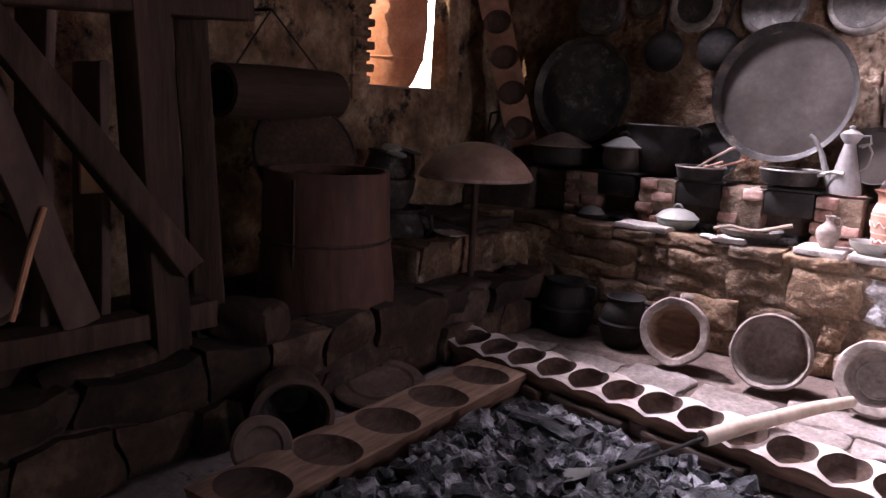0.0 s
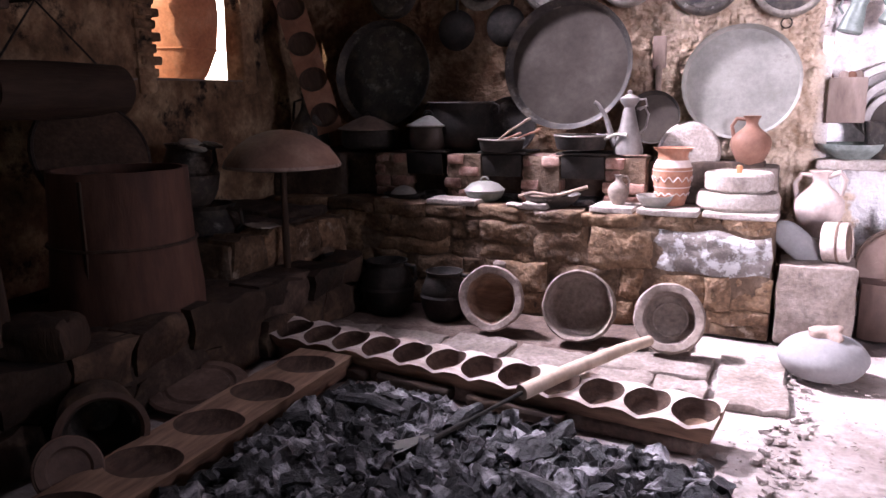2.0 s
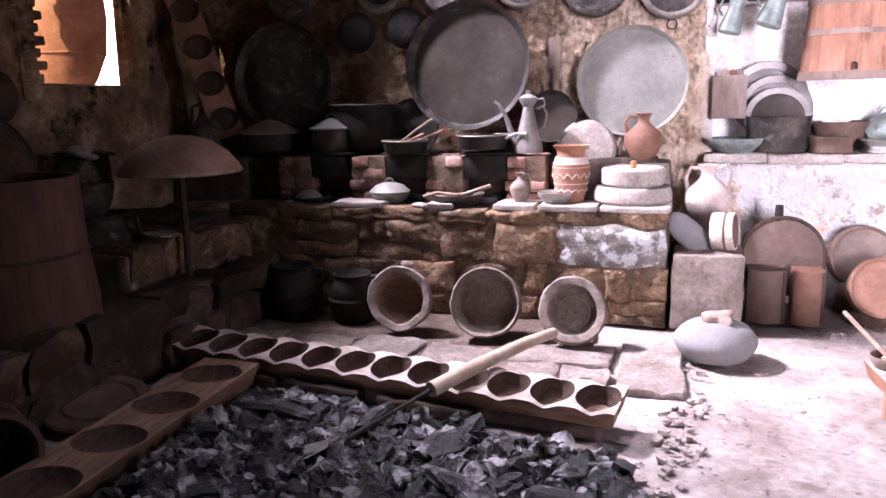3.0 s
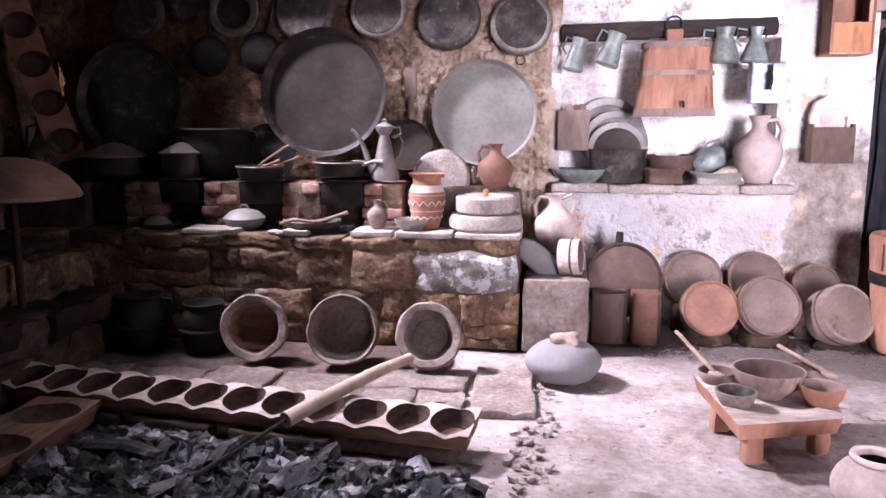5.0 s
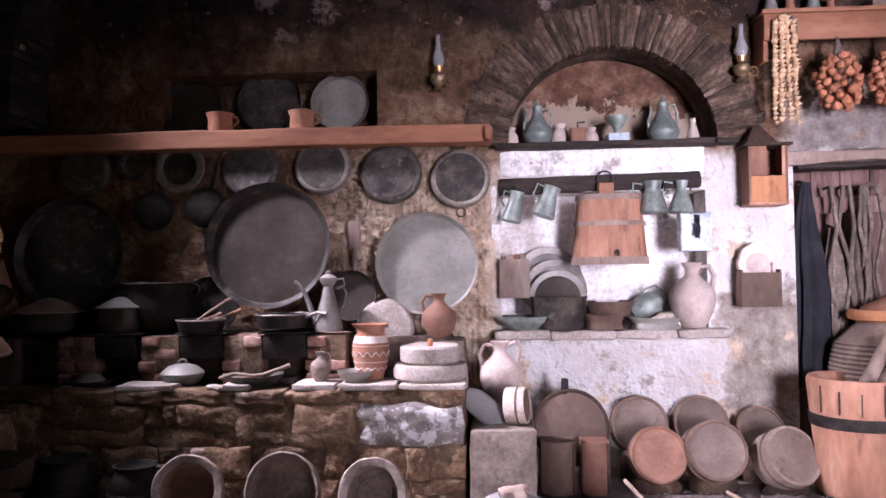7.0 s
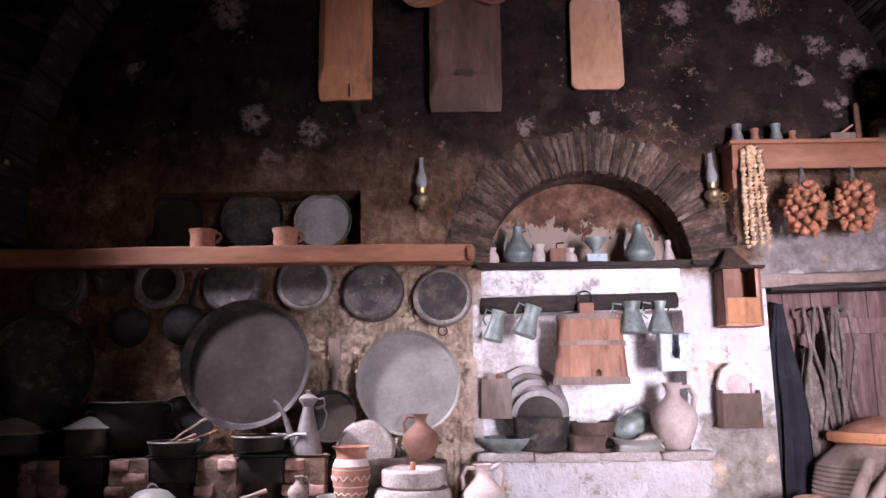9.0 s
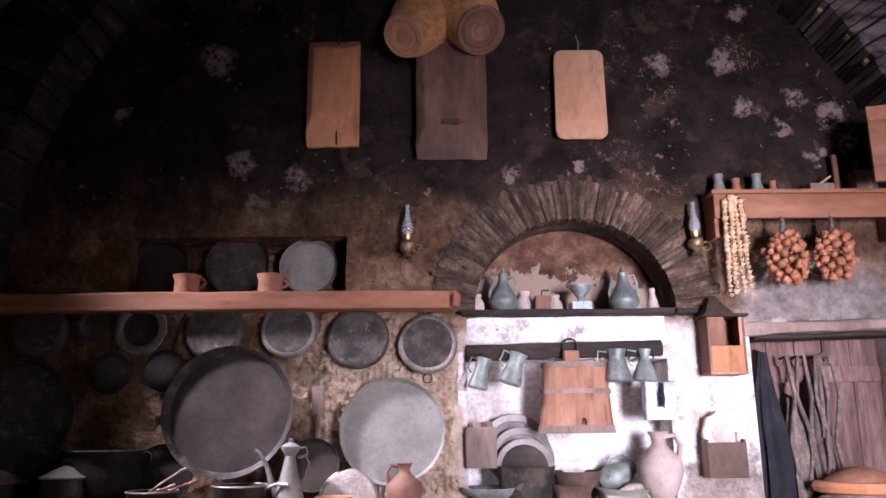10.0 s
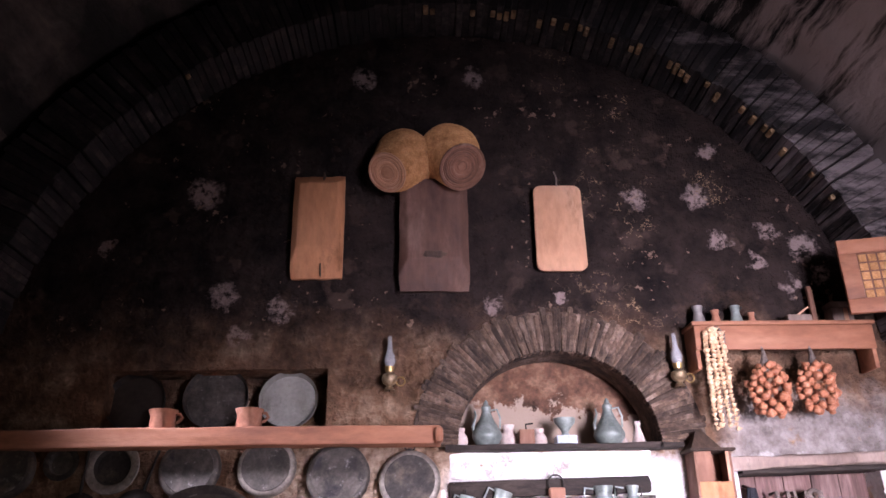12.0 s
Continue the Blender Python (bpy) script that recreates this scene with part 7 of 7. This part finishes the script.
timber((-2.34, 1.38, 0.36), (-2.34, 1.27, 2.3), 0.16, 0.15, "post")
timber((-2.44, 1.66, 0.36), (-2.50, 1.58, 2.4), 0.11, 0.12, "post")
timber((-2.22, 1.42, 0.72), (-2.22, 0.72, 1.60), 0.07, 0.10, "brace")
timber((-2.34, 0.2, 1.62), (-2.34, 1.75, 1.70), 0.14, 0.12, "top_rail")
timber((-2.36, 0.2, 0.52), (-2.36, 1.6, 0.50), 0.12, 0.10, "low_rail")
timber((-2.30, 0.72, 1.50), (-2.34, 1.06, 0.55), 0.05, 0.13, "plank")
timber((-2.48, 0.95, 0.45), (-2.48, 1.02, 1.62), 0.22, 0.04, "plank")
timber((-2.48, 1.18, 0.45), (-2.48, 1.20, 1.45), 0.2, 0.04, "plank")
dr = thing("wooden_disc", "dark round wooden disc leaning in timber frame", "disc", pose(-2.55, 0.78, 0.76, 80, 0, 70))
part("disc", lathe([(0, 0.02), (0.20, 0.018), (0.23, 0.0), (0.2, -0.012), (0, -0.012)], 36), UMBER, dr)
part("rim", ring(0.212, 0.011, 40, pose(0, 0, 0.008)), DARKWOOD, dr)
pad = thing("pale_scoop", "pale wooden scoop hanging in timber frame", "scoop", pose(-2.38, 1.14, 1.02))
part("handle", tube([(0, 0, 0.08), (0, 0, 0.24)], 0.010, 7), PALEWOOD, pad)
part("blade", box(0.02, 0.09, 0.12, 0.02, pose(0, 0, -0.02)), PALEWOOD, pad)
st = thing("pale_stick", "pale bent stick leaning in the timber frame", "stick", Matrix())
part("shaft", tube([(-2.3, 0.82, 0.62), (-2.28, 0.88, 0.85), (-2.28, 0.93, 0.98)], [0.010, 0.012, 0.009], 8), PALEWOOD, st)
# vessels on the floor by the short board
pp = thing("round_platter", "dark round stone platter with a grooved ring", "platter", pose(-2.09, 2.33, 0.05, 9, 7, 0) @ Matrix.Scale(0.66, 4))
part("disc", lathe([(0, 0.045), (0.20, 0.045), (0.215, 0.03), (0.235, 0.03), (0.25, 0.05), (0.32, 0.045), (0.335, 0.03), (0.32, 0.0), (0, 0.0)], 48, 0.015), SIEVEW, pp)
op = thing("tipped_pot", "dark wide pot lying on its side on floor", "pot", pose(-2.06, 1.80, 0.2, -62, 18, 30))
part("body", lathe([(0, -0.2), (0.10, -0.2), (0.17, -0.1), (0.18, 0.0), (0.15, 0.08), (0.19, 0.14)], 36, 0.02), SOOTSTONE, op)
part("rim", lathe([(0.19, 0.14), (0.205, 0.15), (0.18, 0.152), (0.165, 0.135)], 36, 0.02), UMBER, op)
part("inside", lathe([(0.165, 0.135), (0.135, 0.08), (0.15, 0.0), (0.1, -0.12), (0, -0.15)], 36, 0.02), PANB, op)
op.matrix_world = pose(-2.03, 1.74, 0.15) @ look((0, 0, 0), (-0.75, 0.55, 0.05)).to_3x3().to_4x4() @ Matrix.Scale(0.8, 4)
ld = thing("wooden_disc", "pale round wooden disc leaning against the pot", "disc", pose(-1.86, 1.46, 0.12, 62, 0, 66) @ Matrix.Scale(0.75, 4))
part("disc", lathe([(0, 0.012), (0.09, 0.016), (0.10, 0.03), (0.14, 0.028), (0.15, 0.01), (0.14, -0.01), (0, -0.01)], 36, 0.01), UMBER, ld)
part("rim", ring(0.142, 0.010, 40, pose(0, 0, 0.012)), SIEVEW, ld)


# ---- stone mortars leaning on the platform ----
def mortar(x, y, z, r, lean, turn, mat, label, lip=0.7, deep=0.13, hollow=None, seed=0):
    """A stone vessel on its side: a chipped flat lip, a straight-sided hollow and a rounded back."""
    p = thing("stone_mortar", label, "mortar", pose(x, y, z, 90 - lean, 0, 0) @ pose(0, 0, 0, 0, turn, 0), "mortars leaning on the platform")
    back = lathe([(0, -deep - 0.05)] + curve([(r * 0.5, -deep - 0.05), (r * 0.8, -deep * 0.7), (r * 0.97, -0.03), (r, 0.015)], 5), 64, 0.018, seed)
    edge = lathe([(r, 0.015), (r * 0.985, 0.032), (r * 0.95, 0.038), (r * (0.5 + lip / 2), 0.036), (r * (lip + 0.03), 0.03), (r * lip, 0.015)], 64, 0.018, seed)
    well = lathe([(r * lip, 0.015)] + curve([(r * lip * 0.97, -deep * 0.35), (r * lip * 0.88, -deep * 0.72), (r * lip * 0.62, -deep * 0.94), (0, -deep)], 5), 64, 0.018, seed)
    for b_, n_, m_ in ((back, "body", mat), (edge, "rim", mat), (well, "hollow", hollow or mat)):
        for v in b_.verts:
            v.co += 0.005 * noise.noise_vector(v.co * 19 + Vector((seed, 0, 0))) + 0.008 * noise.noise_vector(v.co * 7 + Vector((0, seed, 0)))
        part(n_, b_, m_, p)
    return p


m1 = mortar(-1.235, 3.74, 0.218, 0.185, 12, 6, FLAG, "pale brown stone mortar leaning on its side", 0.74, 0.10, TROUGH, 1)
b = rock(0.07, 0.05, 0.06, 4, 2, 0.3)
b.transform(pose(0.03, 0.19, 0.0))
part("lug", b, FLAG, m1)
mortar(-0.735, 3.74, 0.222, 0.195, 14, 4, STONE, "grey stone mortar with a deep round hollow", 0.88, 0.15, None, 2)
m3 = mortar(-0.262, 3.72, 0.212, 0.178, 20, 4, STONE, "smooth grey stone mortar leaning against the platform", 0.72, 0.085, None, 3)
part("inner_step", ring(0.085, 0.005, 44, pose(0, 0, -0.068)), STONE, m3)


# ---- right of the platform: block, jugs, sieves, drums ----
bl = thing("stone_block", "squared pale stone block beside the platform", "block", pose(0.405, 4.37, 0.0))
part("block", box(0.375, 0.34, 0.435, 0.016, Matrix(), 0.012, 5), STONE, bl)
wjug = clay_jug("white_jug", 0.40, 4.72, 0.52, 0.135, 0.37, PALECLAY, "pale clay jug with pinched mouth behind block", -1)
part("second_handle", tube([(0.04, -0.03, 0.34), (0.10, -0.05, 0.37), (0.125, -0.05, 0.33), (0.11, -0.03, 0.24)], 0.014, 8), PALECLAY, wjug)
solo("jug_stand", box(0.34, 0.3, 0.53, 0.02, Matrix(), 0.02, 4), STONE, "dark stone ledge behind the block", "stone", pose(0.42, 4.76, -0.006), kind="structure")
solo("oval_stone", rock(0.30, 0.10, 0.15, 6, 3, 0.12), SMOOTH, "flat oval grey stone leaning on the block", "stone", pose(0.295, 4.40, 0.525, 0, 42, 0))


def drum(x, y, z, r, d, lean, turn, label, skin=PARCH, shell=SIEVEW, name="grain_sieve"):
    p = thing(name, label, "sieve", pose(x, y, z, 90 - lean, 0, turn), "sieves stacked at the wall")
    part("shell", lathe([(r * 0.97, -d), (r, -d + 0.006), (r * 1.0, -0.004), (r * 0.985, 0.006), (r * 0.9, 0.008), (r * 0.88, 0.0)], 44, 0.012, x), shell, p)
    part("skin", lathe([(r * 0.9, 0.002), (r * 0.5, -0.002 + 0.004 * N2((x, 0, 0))), (0, -0.004)], 40), skin, p)
    part("back", lathe([(0, -d + 0.01), (r * 0.96, -d + 0.004)], 32), shell, p)
    part("hoop", ring(r * 1.003, 0.007, 44, pose(0, 0, -d * 0.35)), SIEVEW, p)
    return p


drum(0.545, 4.36, 0.548, 0.108, 0.115, 4, 76, "small pale round wooden sieve standing on the block", SIEVEW, DUSTWOOD)
drum(1.295, 4.86, 0.335, 0.185, 0.16, 14, 0, "round wooden sieve with a worn brown skin")
drum(1.345, 4.56, 0.215, 0.172, 0.14, 18, -4, "round wooden sieve with an orange-brown skin", DULLRED, BROWNWOOD)
drum(1.685, 4.86, 0.345, 0.175, 0.16, 16, 0, "round wooden sieve with grey-brown skin behind")
drum(1.685, 4.52, 0.25, 0.183, 0.17, 20, 4, "large round wooden sieve with dusty grey skin")
drum(2.06, 4.86, 0.30, 0.155, 0.14, 20, 8, "round wooden sieve with a split skin")
drum(2.12, 4.50, 0.225, 0.178, 0.17, 26, 18, "round wooden sieve with torn skin edges", PARCH, GREYWOOD)
for x, y, z, s in ((1.3, 4.88, 0.0, 0.20), (1.69, 4.9, 0.0, 0.22), (2.06, 4.9, 0.0, 0.17), (1.34, 4.62, 0.0, 0.07), (1.68, 4.62, 0.0, 0.1), (2.1, 4.6, 0.0, 0.07)):
    solo("prop_stone", rock(0.3, 0.2, s * 2, x * 3, 2), SOOTSTONE, "dark rubble stone under the sieves", "stone", pose(x, y, z), "stones under the sieves")
hd = thing("half_round_lid", "brown half-round wooden lid with upright handle", "lid", pose(0.83, 4.66, 0.36, 84, 0, 0))
part("disc", lathe([(0, 0.03), (0.20, 0.028), (0.225, 0.02), (0.23, -0.03), (0, -0.035)], 48, 0.02), UMBER, hd)
part("rim", ring(0.226, 0.012, 48, pose(0, 0, 0.02)), DARKWOOD, hd)
part("handle", tube([(-0.03, 0.2, 0.0), (-0.03, 0.27, 0.01), (-0.028, 0.30, 0.01)], [0.026, 0.024, 0.022], 9), IRON, hd)
for x, w, m_, lb in ((0.735, 0.205, UMBER, "dark brown curved wooden measure standing on edge"), (0.955, 0.165, DULLRED, "orange-brown curved wooden measure standing on edge")):
    p = thing("wooden_measure", lb, "measure", pose(x, 4.46, 0.005), "wooden measures")
    bm = bmesh.new()
    prof = []
    for i in range(11):
        a_ = radians(-60 + 12 * i)
        prof.append((w / 2 * math.sin(a_) / math.sin(radians(60)), -0.09 * (math.cos(a_) - 0.5)))
    lo_ = [bm.verts.new((u, v, 0)) for u, v in prof] + [bm.verts.new((w / 2, 0.14, 0)), bm.verts.new((-w / 2, 0.14, 0))]
    hi_ = [bm.verts.new((v.co.x * 0.98, v.co.y, 0.31)) for v in lo_]
    bm.faces.new(lo_), bm.faces.new(hi_)
    for i in range(len(lo_)):
        bm.faces.new((lo_[i], lo_[(i + 1) % len(lo_)], hi_[(i + 1) % len(hi_)], hi_[i]))
    part("body", bm, m_, p)
    part("edge_band", box(0.022, 0.02, 0.30, 0.004, pose(w * 0.44, -0.012, 0.004)), DARKWOOD, p)

# ---- stone vessel on the floor ----
vs_ = thing("stone_vessel", "squat grey stone vessel with a pale stopper", "vessel", pose(0.445, 3.74, 0.0))
part("body", lathe([(0, 0.0)] + curve([(0.09, 0.0), (0.155, 0.024), (0.196, 0.085), (0.190, 0.13), (0.145, 0.178), (0.075, 0.205), (0, 0.213)], 5), 56, 0.03, 4), SMOOTH, vs_)
b = rock(0.125, 0.11, 0.085, 9, 3, 0.5)
b.transform(pose(0.012, -0.02, 0.212))
part("stopper", b, GREYWOOD, vs_, "pale rounded stopper")

# ---- low hollowed table with bowls ----
TH = 0.20
table = thing("low_table", "low weathered wooden table with hollowed top", "table", Matrix())
CBL, CFL, CFR, CBR = Vector((1.02, 3.30, 0)), Vector((1.08, 2.70, 0)), Vector((1.50, 2.83, 0)), Vector((1.63, 3.36, 0))
bm = bmesh.new()
g = []
for j in range(25):
    row = []
    for i in range(25):
        u, v = i / 24, j / 24
        q_ = CFL.lerp(CFR, u).lerp(CBL.lerp(CBR, u), v)
        d = max(abs(u - 0.5), abs(v - 0.5)) * 2
        dip = 0.022 * max(0, 1 - (math.hypot(u - 0.5, v - 0.5) / 0.40) ** 6)
        row.append(bm.verts.new((q_.x + 0.006 * N2((u * 4, v * 4, 1)), q_.y + 0.006 * N2((u * 4, v * 4, 5)), TH - dip - 0.006 * max(0, d - 0.9) * 10)))
    g.append(row)
for j in range(24):
    for i in range(24):
        bm.faces.new((g[j][i], g[j][i + 1], g[j + 1][i + 1], g[j + 1][i]))
rim = g[0] + [r[-1] for r in g[1:]] + g[-1][-2::-1] + [r[0] for r in g[-2:0:-1]]
mid_ = sum((v.co for v in rim), Vector()) / len(rim)
low = [bm.verts.new((mid_.x + (v.co.x - mid_.x) * 0.93, mid_.y + (v.co.y - mid_.y) * 0.93, TH - 0.075)) for v in rim]
for i in range(len(rim)):
    k = (i + 1) % len(rim)
    bm.faces.new((rim[i], rim[k], low[k], low[i])).material_index = 1
bm.faces.new(low).material_index = 1
part("top", bm, DUSTWOOD, table, "grey worn top with orange-brown sides").data.materials.append(ORANGEWOOD)
for x, y, w in ((1.165, 2.82, 0.075), (1.11, 3.14, 0.07), (1.46, 2.95, 0.07), (1.53, 3.28, 0.07)):
    part("leg", box(w, 0.06, TH - 0.06, 0.012, pose(x, y, -0.006, 0, 0, 15), 0.006, 2, x), ORANGEWOOD, table)
TB = TH - 0.02
# dark inner materials paint in the shade that fills these bowls
bowl("wooden_bowl", 1.29, 3.10, TB, 0.146, 0.118, GREYWOOD, "large wooden bowl with a dark hollow", "bowls on the low table", 0.45, 0.014, inner=UMBER)
bowl("wooden_bowl", 1.10, 3.20, TB, 0.082, 0.07, GREYWOOD, "small brown wooden bowl holding a spoon", "bowls on the low table", 0.5, 0.010, inner=UMBER)
bowl("grey_bowl", 1.12, 2.93, TB, 0.082, 0.075, STONE, "small grey clay bowl with dark inside", "bowls on the low table", 0.6, 0.014, inner=PANB)
bowl("wooden_bowl", 1.50, 3.29, TB, 0.075, 0.075, GREYWOOD, "small wooden dish with a long spoon", "bowls on the low table", 0.55, 0.010, inner=UMBER)
bowl("orange_bowl", 1.465, 2.98, TB, 0.092, 0.095, ORANGEWOOD, "small orange wooden bowl with a pale rim", "bowls on the low table", 0.5, 0.012, inner=GREYWOOD)
for a_, b_ in (((1.10, 3.20, TB + 0.05), (0.965, 3.47, TB + 0.17)), ((1.57, 3.19, TB + 0.075), (1.44, 3.50, TB + 0.11))):
    sp = thing("wooden_spoon", "pale wooden spoon leaning in a small bowl", "spoon", Matrix(), "spoons on the low table")
    a_, b_ = Vector(a_), Vector(b_)
    part("handle", tube([a_, b_], [0.010, 0.010], 7), SPOONWOOD, sp)
    s_ = rock(0.085, 0.055, 0.025, 2, 2, 0.05)
    s_.transform(Matrix.Translation(a_) @ pose(0, 0, 0, 0, 0, -60))
    part("bowl", s_, SPOONWOOD, sp)
fj = thing("floor_jar", "pale grey clay jar with a rolled mouth", "jar", pose(1.47, 2.44, 0.0))
part("body", lathe([(0, 0)] + curve([(0.08, 0), (0.13, 0.06), (0.135, 0.12), (0.10, 0.175), (0.072, 0.19)], 4), 40, 0.02), PALECLAY, fj)
part("mouth", lathe(curve([(0.072, 0.19), (0.085, 0.20), (0.082, 0.215), (0.066, 0.212), (0.06, 0.19)], 3), 40, 0.01), PALECLAY, fj)
part("inside", lathe([(0.06, 0.19), (0.1, 0.12), (0, 0.05)], 30), PANB, fj)

# ---- wooden churn with pestle, storage jar ----
ch = thing("wooden_mortar", "tall orange-brown wooden mortar with iron band", "mortar", pose(2.52, 4.53, 0.0))
part("body", lathe([(0, 0), (0.235, 0), (0.255, 0.03), (0.262, 0.3), (0.285, 0.66), (0.275, 0.685), (0.225, 0.68), (0.20, 0.62), (0.17, 0.35), (0, 0.3)], 52, 0.035, 2), ORANGEWOOD, ch)
part("iron_band", lathe([(0.268, 0.40), (0.276, 0.402), (0.283, 0.47), (0.276, 0.472)], 52), IRON, ch)
for k in range(7):
    a_ = radians(200 + 24 * k)
    part("crack", box(0.007, 0.012, rng.uniform(0.1, 0.2), 0.002, pose(0.281 * math.cos(a_), 0.281 * math.sin(a_), 0.49, 0, 0, math.degrees(a_) + 90)), DARKWOOD, ch)
for dx, dz, x0 in ((0.19, 0.42, 0.0), (0.32, 0.45, 0.06)):
    pe = thing("pestle", "grey wooden pestle leaning in the mortar", "pestle", pose(2.50 + x0, 4.48, 0.5), "pestles")
    part("shaft", tube([(-0.05, 0, 0), (dx * 0.5, 0.02, dz * 0.55), (dx, 0.03, dz)], [0.045, 0.04, 0.032], 10), GREYWOOD, pe)
am = thing("storage_jar", "large ribbed brown storage jar with clay cover", "jar", pose(2.92, 4.86, 0.0))
prof = [(0, 0), (0.18, 0), (0.24, 0.1)]
for i in range(26):
    s = i / 25
    rr = 0.26 + 0.15 * math.sin(math.pi * (0.1 + 0.62 * s))
    prof += [(rr - 0.006, 0.12 + 0.72 * s), (rr + 0.004, 0.12 + 0.72 * s + 0.014)]
prof += [(0.30, 0.92), (0.24, 0.97), (0.235, 1.0)]
part("body", lathe(prof, 48, 0.01), GREYWOOD, am)
part("neck", lathe([(0.24, 0.985), (0.285, 1.0), (0.295, 1.03), (0.28, 1.06), (0.23, 1.06)], 48, 0.01), LIGHTWOOD, am, "yellow-brown glazed rim")
part("cover", lathe([(0.22, 1.055), (0.20, 1.08), (0.1, 1.13), (0.04, 1.15), (0, 1.152)], 40, 0.015), TERRA, am, "terracotta cover")

# ---- straw, chips and dust on the floor ----
vs, fs = [], []
r3 = random.Random(11)
for k in range(1500):
    if k < 900:
        x, y = r3.uniform(0.9, 2.4), r3.gauss(4.32, 0.1)
    elif k < 1200:
        x, y = r3.gauss(0.35, 0.35), r3.uniform(2.4, 3.6)
    else:
        x, y = r3.uniform(-1.4, 0.4), r3.gauss(3.05, 0.14)
    if -2.3 < x < 0.33 and 2.95 < y < 3.9:
        continue
    s = r3.uniform(0.003, 0.009)
    cv, cf = chunks[k % 14]
    m = Matrix.Translation((x, y, s * 0.25)) @ pose(0, 0, 0, 0, 0, r3.uniform(0, 360)) @ Matrix.Diagonal((s * r3.choice((1, 1.3, 3)), s, s * 0.6, 1))
    o = len(vs)
    vs += [m @ v for v in cv]
    fs += [[i + o for i in f] for f in cf]
me = bpy.data.meshes.new("floor_rubble")
me.from_pydata(vs, [], fs)
me.materials.append(FLOORM)
tagged(new("floor_rubble", me), "fine crumbs of stone and straw on the floor", "rubble", "", "stuff")

vs, fs = [], []
for k in range(90):
    x, y = 0.30 + r3.gauss(0, 0.07), r3.uniform(2.2, 3.75)
    if y < 3.0:
        x -= (3.0 - y) * 0.12
    s = r3.uniform(0.008, 0.03)
    cv, cf = chunks[k % 14]
    m = Matrix.Translation((x, y, s * 0.1 - 0.004)) @ pose(0, 0, 0, r3.uniform(-15, 15), r3.uniform(-15, 15), r3.uniform(0, 360)) @ Matrix.Diagonal((s * 1.5, s, s * 0.7, 1))
    o = len(vs)
    vs += [m @ v for v in cv]
    fs += [[i + o for i in f] for f in cf]
me = bpy.data.meshes.new("broken_edge")
me.from_pydata(vs, [], fs)
me.materials.append(FLOORM)
tagged(new("broken_edge", me), "broken stone edge between hearth earth and lime floor", "rubble", "", "stuff")
